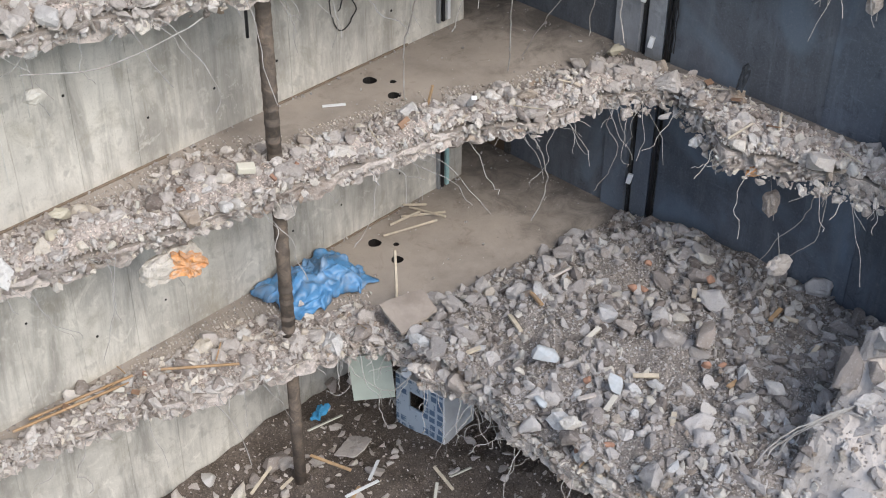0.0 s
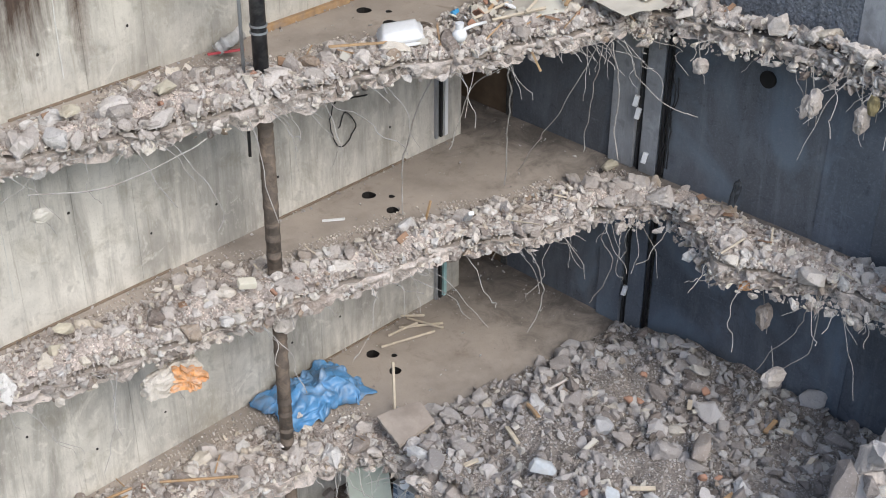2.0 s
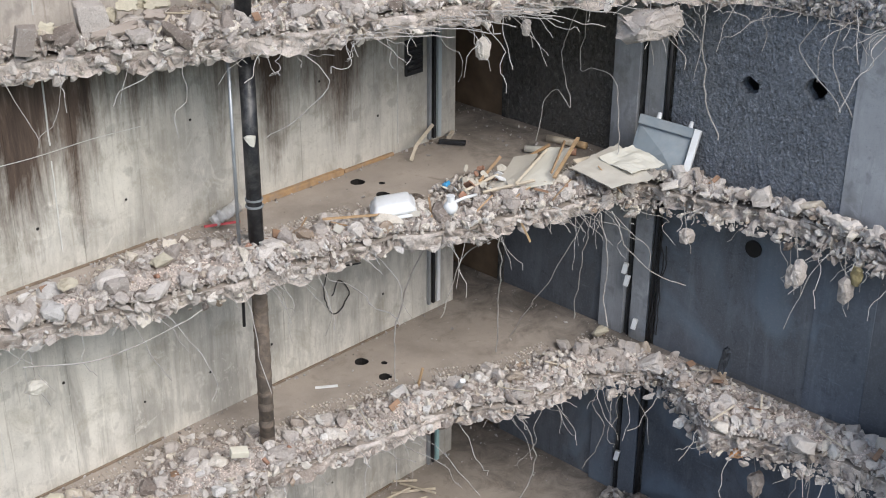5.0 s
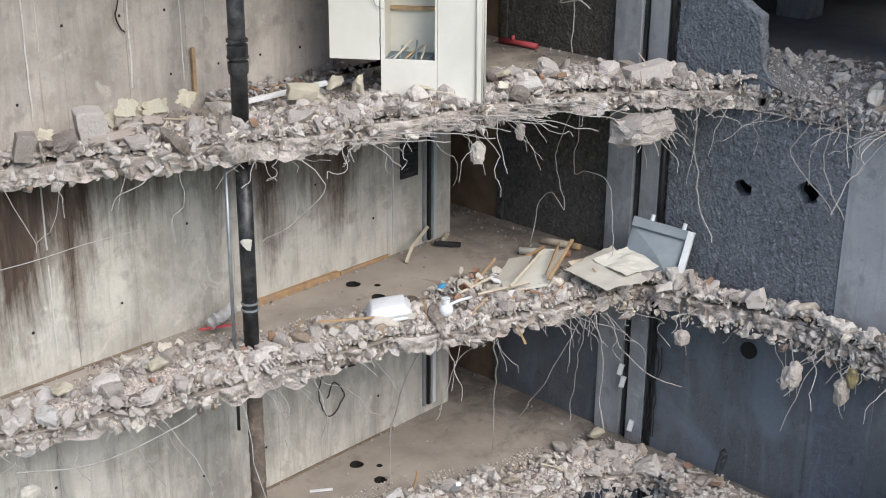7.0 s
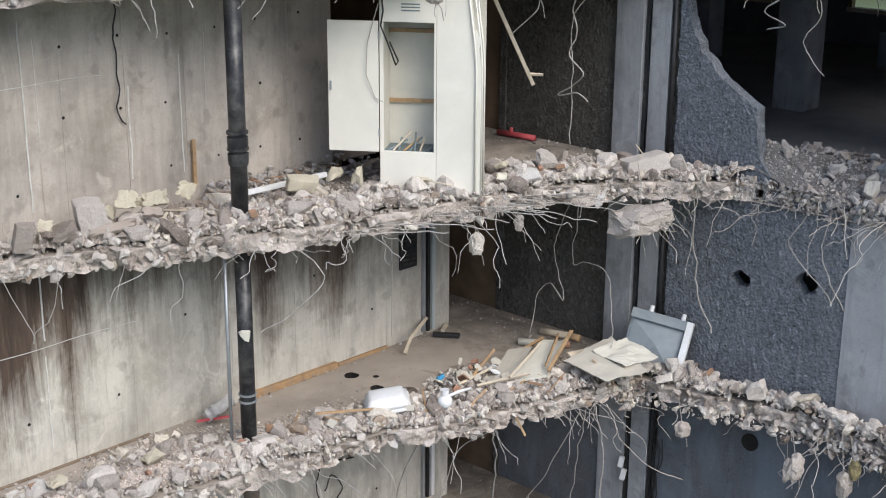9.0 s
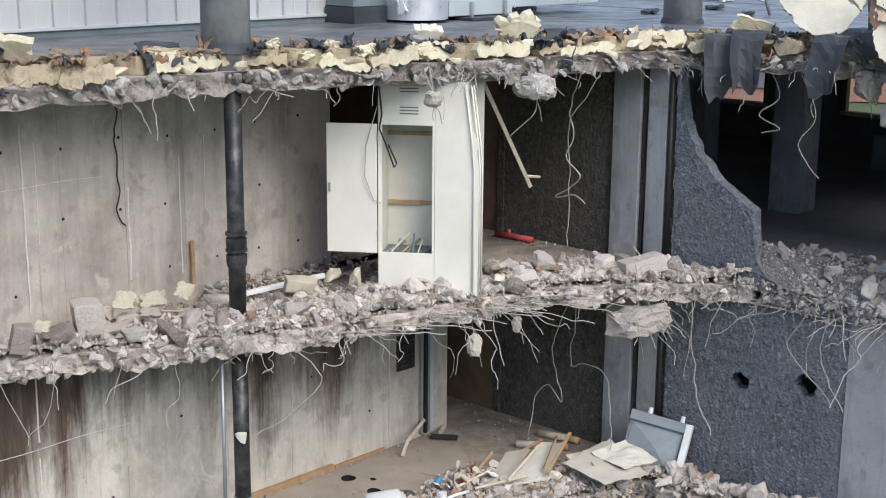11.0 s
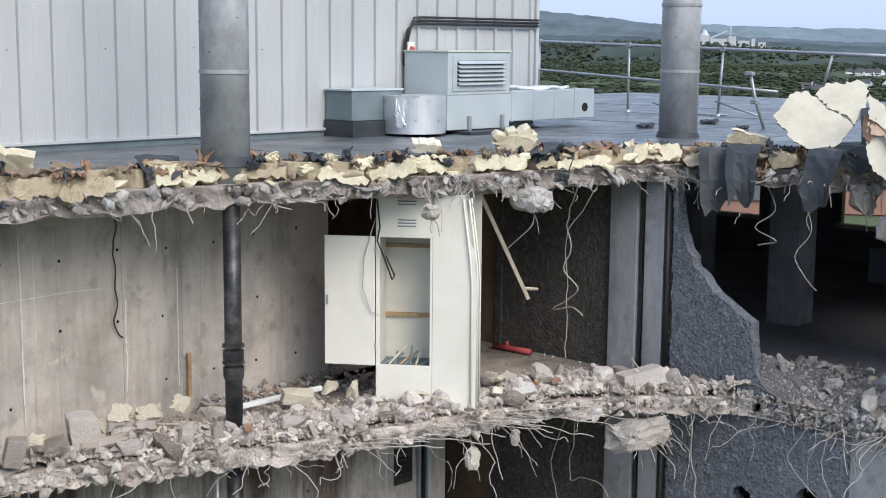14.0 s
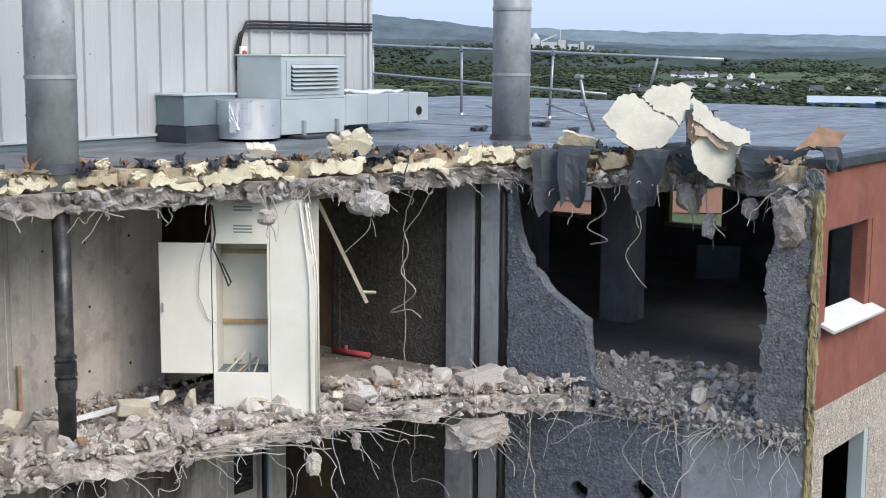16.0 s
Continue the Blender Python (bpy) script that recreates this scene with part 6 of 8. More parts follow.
hanging((5.75, 1.12, 14.70), 0.27, (1.25, 0.9, 0.75), label="large lump of concrete hanging under the roof edge")
hanging((3.87, 1.15, 14.68), 0.11, (1, 1, 0.9))
hanging((8.8, -2.0, 14.71), 0.24, (0.9, 1.0, 1.0))
hanging((8.85, -2.28, 14.36), 0.14, (0.8, 0.9, 1.2), up=0.6)
hanging((8.65, -2.95, 14.66), 0.13, (0.8, 0.9, 1.1))
hanging((8.0, -3.78, 14.6), 0.25, (0.7, 0.95, 1.4), label="cracked concrete lump stuck on the corner pier")
hanging((1.75, 2.2, 5.50), 0.17, (1.2, 1.1, 0.95), label="lump of concrete stuck round the soil pipe")
lump = hanging((-0.05, 2.35, 5.45), 0.27, (1.7, 0.8, 0.75), label="lump under the slab smeared with orange foam")
lump2 = part("foam_smear", shard(0.40, 0.30, 0.12, 2.2, 0.38, 40, 0.05), "orange_dusty", lump, "bright orange foam smear")
lump2.matrix_basis = pose(0.1, -0.22, 0.03, 0, 12, -30)
hanging((-1.3, 2.72, 8.25), 0.12, (1.2, 1, 0.7), "boardpale", up=0.5, label="pale plaster lump hanging under a slab")

# ---- rows of services on the north wall end ----
def trunking(lv, z0, z1, mats):
    for x, w, m_ in ((6.26, 0.05, mats[0]), (6.36, 0.05, mats[1]), (6.46, 0.07, mats[2])):
        o = part("trunking", boxed(x, x + w, 3.66, 3.718, z0, z1, bevel=0.006), m_)
        tagged(o, "vertical service trunking fixed to the wall end", "trunking", "service trunking")


trunking(3, 9.05, 11.76, ("steel", "wire_dark", "galv"))
trunking(2, 6.15, 8.76, ("steel", "wire_dark", "white"))
trunking(1, 3.0, 5.76, ("steel", "wire_dark", "cyan"))
v = thing("wall_vent", Matrix.Translation((5.78, 3.68, 10.18)), "rusty black ventilation grille in the wall", "vent")
part("frame", boxed(0, 0.36, 0, 0.04, 0, 0.55, bevel=0.006), "wire_dark", v)
for k in range(6):
    s = part("slat", boxed(0.04, 0.32, -0.02, 0.01, 0.06 + 0.075 * k, 0.085 + 0.075 * k), "castiron", v)
sk = part("skirting", boxed(2.9, 4.45, 3.64, 3.72, 9.0, 9.09, bevel=0.006), "wood_dusty")
tagged(sk, "orange softwood skirting at the wall foot", "skirting")
sk = part("skirting", boxed(4.5, 5.5, 3.67, 3.72, 9.0, 9.05, bevel=0.006), "wood_dusty")
tagged(sk, "broken softwood skirting end", "skirting")
for x0, x1, z0 in ((2.8, 5.6, 6.0), (-2.0, 1.0, 6.0), (2.2, 5.4, 3.0), (-1.0, 1.2, 9.0)):
    sk = part("skirting", boxed(x0, x1, 3.692, 3.72, z0, z0 + 0.032, bevel=0.004), "skirt")
    tagged(sk, "dusty timber skirting at the wall foot", "skirting", "dusty skirtings")
# lime runs and chalk lines on the wall seams
for lv, x, z0, z1, w in ((3, -0.18, 10.7, 11.7, 0.022), (3, -0.19, 9.3, 10.5, 0.018), (3, 5.63, 9.15, 10.7, 0.02), (4, -0.19, 12.3, 14.5, 0.02), (4, 1.2, 12.45, 13.6, 0.022), (4, 1.96, 12.4, 13.9, 0.016), (2, -1.35, 6.6, 8.6, 0.012), (2, -0.9, 7.4, 8.6, 0.01), (2, 5.3, 7.6, 8.6, 0.016), (4, -0.02, 13.1, 14.3, 0.01), (4, 2.35, 13.2, 14.2, 0.008)):
    pts = [(x + 0.012 * fuzz(zz * 3, lv, x), 3.716, zz) for zz in np.linspace(z0, z1, 12)]
    bar("lime_run", pts, w * 0.6, "lime", WALL_LEFT[lv], sides=4)
for lv, xa, xb, z in ((3, -1.4, 1.1, 10.62), (4, -1.2, 0.85, 13.78)):
    bar("chalk_line", [(x, 3.716, z + 0.01 * math.sin(x * 4) - 0.0 * x) for x in np.linspace(xa, xb, 14)], 0.005, "lime", WALL_LEFT[lv], sides=4)

# ---- loose things, top storey ----
def plank(loc, size, rot, mat, label, name="plank", cat="plank", group=""):
    o = part(name, boxed(-size[0] / 2, size[0] / 2, -size[1] / 2, size[1] / 2, -size[2] / 2, size[2] / 2, bevel=min(size) * 0.15), mat)
    o.matrix_basis = pose(*loc, *rot)
    return tagged(o, label, cat, group)


tb = thing("hanging_batten", Matrix.Identity(4), "pale timber batten hanging from the ceiling", "batten")
bar("batten", [(5.21, 1.6, 14.84), (6.28, 1.6, 13.24)], 0.035, "wood_pale", tb, sides=4)
bar("batten", [(6.15, 1.6, 13.40), (6.42, 1.55, 13.36)], 0.02, "wood_pale", tb, sides=4)
rb = thing("red_tube", Matrix.Identity(4), "red painted tube lying on the floor", "tube")
bar("tube", [(7.7, 3.45, 12.06), (7.75, 2.75, 12.06)], 0.045, "wood_red", rb, sides=10)
bar("end", [(7.72, 3.2, 12.06), (7.72, 3.2, 12.16)], 0.03, "wood_red", rb, sides=8)
plank((2.08, 3.66, 12.5), (0.05, 0.04, 0.62), (0, 0, 0), "wood_dusty", "upright timber stub against the wall", "timber_stub", "timber")
plank((2.95, 2.95, 12.2), (1.25, 0.07, 0.06), (0, -4, -12), "white", "white trunking length lying on rubble", "trunking_length", "trunking")
for loc, r, sq in (((3.3, 2.45, 12.36), 0.15, (1.5, 1.0, 0.8)), ((3.55, 2.2, 12.34), 0.13, (0.9, 0.9, 1.1)), ((0.45, 3.15, 12.28), 0.12, (1, 1, 1)), ((0.85, 3.1, 12.36), 0.11, (1.2, 1, 1)), ((0.2, 3.0, 12.2), 0.11, (1, 1, 0.8)), ((5.4, 1.35, 12.3), 0.10, (1.4, 1, 0.8)), ((-0.6, 2.95, 9.28), 0.12, (1.4, 1, 0.7)), ((0.5, 2.6, 9.3), 0.15, (1.1, 1, 0.9)), ((-1.5, 3.2, 9.22), 0.13, (1, 1, 1)), ((-1.0, 3.2, 6.25), 0.12, (1.2, 1, 0.9)), ((7.5, 1.1, 6.16), 0.09, (2.2, 1.2, 0.8)), ((-1.3, 2.95, 6.2), 0.11, (1, 1, 1)), ((6.05, 1.1, 12.32), 0.2, (1.1, 0.9, 1.0))):
    vs, fs = worn(hull(stone_points(16, 0.9, 0.35)), r * 90, 0.2, 0.2)
    bm = bmesh.new()
    bv = [bm.verts.new((q[0] * sq[0] * r, q[1] * sq[1] * r, q[2] * sq[2] * r)) for q in vs]
    for t_ in fs:
        bm.faces.new([bv[q] for q in t_])
    o = part("foam_lump", bm, "foam_dusty" if r < 0.19 else "stone")
    o.matrix_basis = Matrix.Translation(loc)
    tagged(o, "cream foam lump among the rubble" if r < 0.19 else "rounded concrete boulder on the rubble", "foam lump" if r < 0.19 else "boulder", "foam lumps" if r < 0.19 else "")

def rough_block(loc, size, rot, mat, label, name="concrete_block", cat="block", seed=0.0):
    """A broken squarish lump with knocked corners."""
    r_ = np.random.default_rng(int(seed * 10) + 1)
    pts = [(sx * size[0] / 2 * r_.uniform(0.75, 1), sy * size[1] / 2 * r_.uniform(0.75, 1), sz * size[2] / 2 * r_.uniform(0.75, 1)) for sx in (-1, 1) for sy in (-1, 1) for sz in (-1, 1) for _ in range(2)]
    vs, fs = worn(hull(pts), seed, 0.12, 0.16)
    o = mesh(name, vs, fs, mat)
    o.matrix_basis = pose(*loc, *rot)
    return tagged(o, label, cat)


rough_block((0.12, 2.98, 12.36), (0.34, 0.26, 0.36), (6, -8, -25), "stone", "squarish broken concrete block among the rubble", seed=1.0)
rough_block((-0.72, 3.02, 12.26), (0.2, 0.18, 0.30), (8, 12, -20), "stone", "upright broken concrete block at the wall", seed=2.0)
rough_block((7.15, 0.3, 12.2), (0.55, 0.28, 0.2), (0, -14, -38), "stone", "long broken concrete piece on the slab edge", seed=3.0)
rough_block((5.75, 1.2, 11.86), (0.7, 0.34, 0.24), (0, 6, -18), "stone", "concrete lump sagging off the slab edge", seed=4.0)
rough_block((2.9, 2.55, 12.28), (0.36, 0.2, 0.17), (8, 10, -28), "foam_dusty", "long cream foam piece lying on rubble", "foam_lump", "foam lump", 5.0)
for loc, w, h, rot, mat, seed in (((0.62, 3.0, 12.44), 0.36, 0.3, (-30, 12, -38), "foam_dusty", 51.0), ((0.95, 2.9, 12.40), 0.42, 0.26, (-42, -14, -45), "foam_dusty", 53.0), ((0.8, 2.75, 12.30), 0.34, 0.16, (-50, 4, -30), "brownboard", 55.0), ((1.5, 3.05, 12.38), 0.30, 0.28, (-25, 22, -40), "foam_dusty", 57.0), ((0.25, 2.75, 12.22), 0.75, 0.16, (-55, -10, -25), "brownboard", 59.0), ((4.3, 1.75, 12.26), 0.3, 0.18, (-50, 0, -45), "foam_dusty", 61.0), ((4.0, 1.5, 12.02), 0.26, 0.16, (-30, 0, -45), "brownboard", 63.0), ((5.2, 1.2, 12.2), 0.2, 0.14, (-40, 10, -50), "foam_white", 65.0), ((-0.4, 3.1, 12.3), 0.24, 0.2, (-30, 8, -40), "foam_dusty", 67.0)):
    o = part("foam_sheet", jagged(w * 0.75, h * 0.8, 0.05, seed, 0.22), "slabbrown" if mat == "brownboard" else mat)
    o.matrix_basis = pose(*loc, *rot)
    tagged(o, "torn cream foam sheet lying on rubble" if mat != "brownboard" else "torn brown facing board lying on rubble", "foam sheet" if mat != "brownboard" else "board", "foam sheets on the rubble" if mat != "brownboard" else "")

strip_pile = thing("debris_strip", Matrix.Identity(4), "brown plaster debris and laths along the wall foot", "rubble")
sp = []
for _ in range(700):
    x = rng.uniform(2.15, 5.1)
    y = 3.66 - 0.5 * rng.random() ** 1.3 if x < 4.4 else rng.uniform(2.9, 4.3)
    sp.append((x, y, 12.02 + 0.22 * max(0.0, 1 - (3.66 - y) / 0.5) * rng.random(), 0.012 + 0.06 * rng.random() ** 2))
stones_joined("crushed_plaster", sp, strip_pile, "grit_shaded")
for k in range(40):
    o = part("plaster_flake", shard(rng.uniform(0.08, 0.3), rng.uniform(0.04, 0.1), 0.02, k * 3.0, 0.3, 12, 0.01), str(rng.choice(["slabbrown", "boardpale", "brownboard", "skirt"])), strip_pile)
    y = 3.6 - 0.4 * rng.random()
    o.matrix_basis = Matrix.Translation((rng.uniform(2.2, 4.3), y, 12.06 + 0.16 * (y - 3.2))) @ Euler((rng.normal() * 0.5 + 1.4, rng.normal() * 0.4, rng.uniform(0, 6.3))).to_matrix().to_4x4()

# ---- loose things, storey with the basin ----
ba = thing("wash_basin", pose(3.72, 1.87, 9.27, 8, -8, -40), "white ceramic basin lying upside down on rubble", "basin")
bm = bmesh.new()
box(bm, -0.29, 0.29, -0.21, 0.21, -0.05, 0.11, bevel=0.07)
for v_ in bm.verts:
    if v_.co.z > 0.02:
        v_.co.x *= 0.86
        v_.co.y *= 0.82
part("bowl", bm, "white", ba, smooth=True)
part("rim", boxed(-0.31, 0.31, -0.23, 0.23, -0.085, -0.05, bevel=0.015), "white", ba)
tr = thing("waste_trap", pose(4.25, 1.3, 9.26, 0, 0, -12), "white plastic waste trap with a long arm", "waste trap")
bm = bmesh.new()
bmesh.ops.create_uvsphere(bm, u_segments=20, v_segments=12, radius=0.10)
part("cup", bm, "white", tr, smooth=True)
part("neck", cyl(bmesh.new(), 0.05, 0.06, 0.05, 0.17, 16), "white", tr)
bar("arm", [(0.05, 0, 0.06), (0.25, 0.03, 0.07), (0.46, 0.05, 0.06)], 0.022, "white", tr, sides=10)


def grey_box():
    g = thing("plastic_cabinet", pose(7.42, 0.22, 9.05, -20, 8, -70), "grey moulded plastic cabinet door leaning at the slab edge", "cabinet")
    part("shell", boxed(-0.46, 0.46, 0.0, 0.04, 0.0, 0.86, bevel=0.012), "plasticgrey", g)
    part("flange", boxed(0.36, 0.46, -0.10, 0.0, 0.0, 0.86, bevel=0.01), "white", g)
    part("flange", boxed(-0.46, 0.36, -0.08, 0.0, 0.72, 0.86, bevel=0.01), "plasticgrey", g)
    bm = bmesh.new()
    vs = [bm.verts.new(c) for c in ((-0.42, -0.02, 0.02), (0.34, -0.02, 0.02), (0.34, -0.02, 0.70), (-0.42, -0.02, 0.70), (0.02, -0.12, 0.40))]
    for a, b in ((0, 1), (1, 2), (2, 3), (3, 0)):
        bm.faces.new((vs[a], vs[b], vs[4]))
    part("fold", bm, "plasticgrey", g)
    for x in (-0.2, 0.28):
        part("lug", cyl(bmesh.new(), 0.035, 0.03, 0.86, 0.95, 12, Matrix.Translation((x, 0, 0))), "white", g)


grey_box()


def sheet(name, loc, w, h, rot, mat, label, seed, bend=0.06, cat="board"):
    o = part(name, shard(w, h, 0.02, seed, 0.10, 40, bend), mat)
    o.matrix_basis = pose(*loc, *rot)
    return tagged(o, label, cat)


def panel4(name, corners, t, mat, label, seed, sag=0.03):
    """A loose board through four corners, slightly warped, with nicked edges."""
    nu, nv = 14, 10
    A, B, C, D_ = [Vector(c) for c in corners]
    nrm = (B - A).cross(D_ - A).normalized()
    vs, fs = [], []
    for k in (0, 1):
        for j in range(nv):
            for i in range(nu):
                u, v = i / (nu - 1), j / (nv - 1)
                edge = 1 if i in (0, nu - 1) or j in (0, nv - 1) else 0
                u2, v2 = u + edge * 0.03 * fuzz(u * 5, v * 5, seed), v + edge * 0.04 * fuzz(u * 5, v * 5, seed + 2)
                q = (A * (1 - u2) + B * u2) * (1 - v2) + (D_ * (1 - u2) + C * u2) * v2
                q = q + nrm * (sag * fuzz(u * 1.6, v * 1.6, seed + 5) + (t if k else 0))
                vs.append(q)
    o = nu * nv
    for j in range(nv - 1):
        for i in range(nu - 1):
            a = j * nu + i
            fs += [(a, a + 1, a + nu + 1, a + nu), (o + a, o + a + nu, o + a + nu + 1, o + a + 1)]
    rim = [i for i in range(nu)] + [j * nu + nu - 1 for j in range(1, nv)] + [(nv - 1) * nu + i for i in range(nu - 2, -1, -1)] + [j * nu for j in range(nv - 2, 0, -1)]
    for a, b in zip(rim, rim[1:] + rim[:1]):
        fs.append((a, a + o, b + o, b))
    return tagged(mesh(name, vs, fs, mat), label, "board")


panel4("plaster_board", [(6.3, 0.92, 9.36), (7.32, 0.85, 9.46), (6.9, -0.12, 9.33), (6.3, 0.15, 9.27)], 0.012, "boardpale", "large off-white board draped over rubble", 3.0, 0.025)
panel4("plaster_board", [(5.45, 1.22, 9.20), (6.65, 1.62, 9.33), (7.0, 1.40, 9.36), (5.9, 0.9, 9.24)], 0.02, "enamel_in", "pale grey-green board propped on rubble", 8.0, 0.01)
plank((6.45, 1.1, 9.42), (1.15, 0.05, 0.03), (0, -10, 22), "wood", "thin timber edging strip on a board")
plank((7.05, 0.95, 9.28), (0.95, 0.14, 0.03), (20, 4, -10), "wood_pale", "pale plank under a board")
panel4("plaster_board", [(5.3, 1.5, 9.14), (6.3, 1.95, 9.24), (6.55, 1.72, 9.28), (5.6, 1.25, 9.2)], 0.02, "boardpale", "grey board lying under another board", 21.0, 0.012)
panel4("plaster_board", [(6.75, 0.75, 9.44), (7.5, 0.62, 9.5), (7.28, -0.02, 9.4), (6.7, 0.12, 9.38)], 0.012, "enamel_in", "pleated pale sheet lying over a board", 27.0, 0.05)
for k, (a_, b_, r_) in enumerate((((5.2, 1.75, 9.12), (6.2, 2.15, 9.2), 0.03), ((5.4, 1.15, 9.3), (6.5, 1.5, 9.42), 0.025), ((6.1, 1.9, 9.12), (7.1, 1.95, 9.2), 0.03), ((5.0, 1.4, 9.22), (5.7, 1.05, 9.3), 0.025), ((6.0, 1.0, 9.34), (6.9, 1.5, 9.44), 0.02), ((4.9, 1.7, 9.16), (5.6, 1.65, 9.24), 0.022))):
    o = bar("lath", [a_, b_], r_, "wood_pale" if k % 2 else "wood_dusty", sides=4)
    tagged(o, "dusty timber lath lying among boards", "timber", "laths among the boards")
for k in range(26):
    x, y = 5.3 + 0.75 * rng.normal() * 0.6, 1.75 + 0.4 * rng.normal() * 0.6
    if y < 1.25 or y > 2.6:
        continue
    o = part("tile_shard", shard(rng.uniform(0.08, 0.22), rng.uniform(0.06, 0.13), 0.018, k * 7.0, 0.3, 12, 0.01), str(rng.choice(["boardpale", "white", "brickred", "enamel_in", "boardpale"])))
    o.matrix_basis = Matrix.Translation((x, y, 9.14 + rng.uniform(0, 0.09))) @ Euler((rng.uniform(0.3, 2.6), rng.normal() * 0.4, rng.uniform(0, 6.3))).to_matrix().to_4x4()
    tagged(o, "broken pale tile or board shard in a pile", "shard", "broken shards by the boards")
tu = thing("cardboard_tube", Matrix.Identity(4), "pale rolled tube with a red end", "tube", "rolled tubes")
bar("tube", [(7.0, 2.35, 9.06), (7.35, 1.85, 9.06)], 0.055, "enamel_in", tu, sides=12)
bar("end", [(7.35, 1.85, 9.06), (7.45, 1.7, 9.06)], 0.056, "brickred", tu, sides=12)
tu = thing("cardboard_tube", Matrix.Identity(4), "brown rolled tube with an orange end", "tube", "rolled tubes")
bar("tube", [(7.6, 2.4, 9.06), (7.72, 1.95, 9.06)], 0.055, "wood_pale", tu, sides=12)
bar("end", [(7.72, 1.95, 9.06), (7.76, 1.75, 9.06)], 0.056, "wood", tu, sides=12)
br = thing("bent_trunking", Matrix.Identity(4), "bent white trunking resting on the floor", "trunking")
bar("length", [(5.5, 3.3, 9.02), (5.62, 3.32, 9.22), (6.28, 3.62, 9.3)], 0.035, "wood_pale", br, sides=4)
plank((6.45, 3.35, 9.05), (0.42, 0.09, 0.06), (0, 0, -55), "wire_dark", "black metal angle lying on the floor", "metal_angle", "metal angle")
plank((6.62, 3.55, 9.07), (0.3, 0.06, 0.05), (0, 0, 30), "wood_pale", "short pale batten on the floor", "batten_piece", "batten")
bl = part("blue_scrap", shard(0.16, 0.07, 0.05, 1.0, 0.2, 14, 0.02), "bluebit")
bl.matrix_basis = pose(4.95, 2.05, 9.17, 60, 0, 20)
tagged(bl, "bright blue plastic scrap on rubble", "scrap")
M["bag"] = plain("dusty clear plastic", (0.46, 0.455, 0.445), 0.45, vary=0.3, scale=9, bump=0.6, fine=20, dirt=(0.36, 0.33, 0.3), dirty=0.7)
bag = part("plastic_bag", shard(0.46, 0.26, 0.14, 12.0, 0.2, 40, 0.05), "bag", smooth=True)
bag.matrix_basis = pose(2.1, 3.42, 9.18, 50, 0, 20)
tagged(bag, "crumpled clear-white plastic bag by the wall", "bag")
plank((1.95, 3.3, 9.12), (0.5, 0.03, 0.03), (0, 3, -18), "wood_red", "thin red rod lying on rubble", "red_rod", "rod")
plank((3.2, 2.0, 9.24), (0.95, 0.03, 0.03), (0, 2, -30), "wood", "thin bamboo-coloured rod on rubble", "timber_rod", "rod")
plank((5.15, 0.72, 8.78), (0.3, 0.05, 0.03), (0, 65, -40), "wood", "splinter of timber stuck under the slab", "splinter", "timber")
chips = thing("broken_tile_pile", Matrix.Identity(4), "pile of broken pale tile and plaster bits", "rubble")
sp = []
for _ in range(420):
    a, rr = rng.uniform(0, 6.28), rng.random() ** 0.6
    sp.append((5.35 + 0.75 * rr * math.cos(a), 1.95 + 0.42 * rr * math.sin(a), 9.02 + 0.16 * (1 - rr) * rng.random() + 0.01, rng.uniform(0.015, 0.07)))
stones_joined("crushed_tile", sp, chips)
wet = part("damp_hole", shard(0.42, 0.2, 0.04, 5.5, 0.3, 24, 0.01), "gravel_warm")
wet.matrix_basis = pose(4.45, 2.35, 9.02, 90, 0, -20)
tagged(wet, "ragged dark break in the screed", "floor damage")

# ---- bits of brick, white block and wood through the rubble ----
def bits(name, n_, mat, z, level, size, label, cat, group):
    p, nn = ragged(EDGE[level], 0.06, 0.10, level * 3.1)
    idx = [i for i in range(len(p)) if -2.0 < p[i, 0] and p[i, 1] > -3.8]
    for k in range(n_):
        i = idx[int(rng.integers(len(idx)))]
        d = rng.uniform(0.02, 0.75)
        q = p[i] + nn[i] * d
        if q[0] > 7.8 or q[1] > 3.5:
            continue
        s = [v_ * rng.uniform(0.6, 1.4) for v_ in size]
        o = part(name, boxed(-s[0] / 2, s[0] / 2, -s[1] / 2, s[1] / 2, -s[2] / 2, s[2] / 2, bevel=min(s) * 0.2), mat)
        o.matrix_basis = Matrix.Translation((q[0], q[1], z + 0.13 + 0.12 * (1 - d))) @ Euler((rng.normal() * 0.4, rng.normal() * 0.4, rng.uniform(0, 6.3))).to_matrix().to_4x4()
        tagged(o, label, cat, group)


for lv in (1, 2, 3, 4):
    bits("brick_bit", 3, "brickred", 3.0 * lv, lv, (0.08, 0.06, 0.04), "broken orange-red brick piece in rubble", "brick", "broken bricks")
    bits("splinter", 12, "wood_dusty" if lv % 2 else "wood_pale", 3.0 * lv, lv, (0.45, 0.022, 0.014), "pale splintered lath in rubble", "timber", "splintered laths")
    bits("white_scrap", 4, "boardpale", 3.0 * lv, lv, (0.13, 0.08, 0.02), "white board scrap in rubble", "scrap", "white scraps")
    bits("brown_scrap", 6, "brownboard", 3.0 * lv, lv, (0.16, 0.09, 0.02), "brown board scrap in rubble", "scrap", "brown scraps")
plank((4.55, 1.35, 6.36), (0.08, 0.06, 0.42), (48, 0, -35), "white", "white profiled trim stuck in rubble", "trim_piece", "trim")
plank((4.35, 2.0, 6.2), (0.03, 0.03, 0.5), (10, 8, 0), "wood", "brown timber stake in rubble", "stake", "timber")
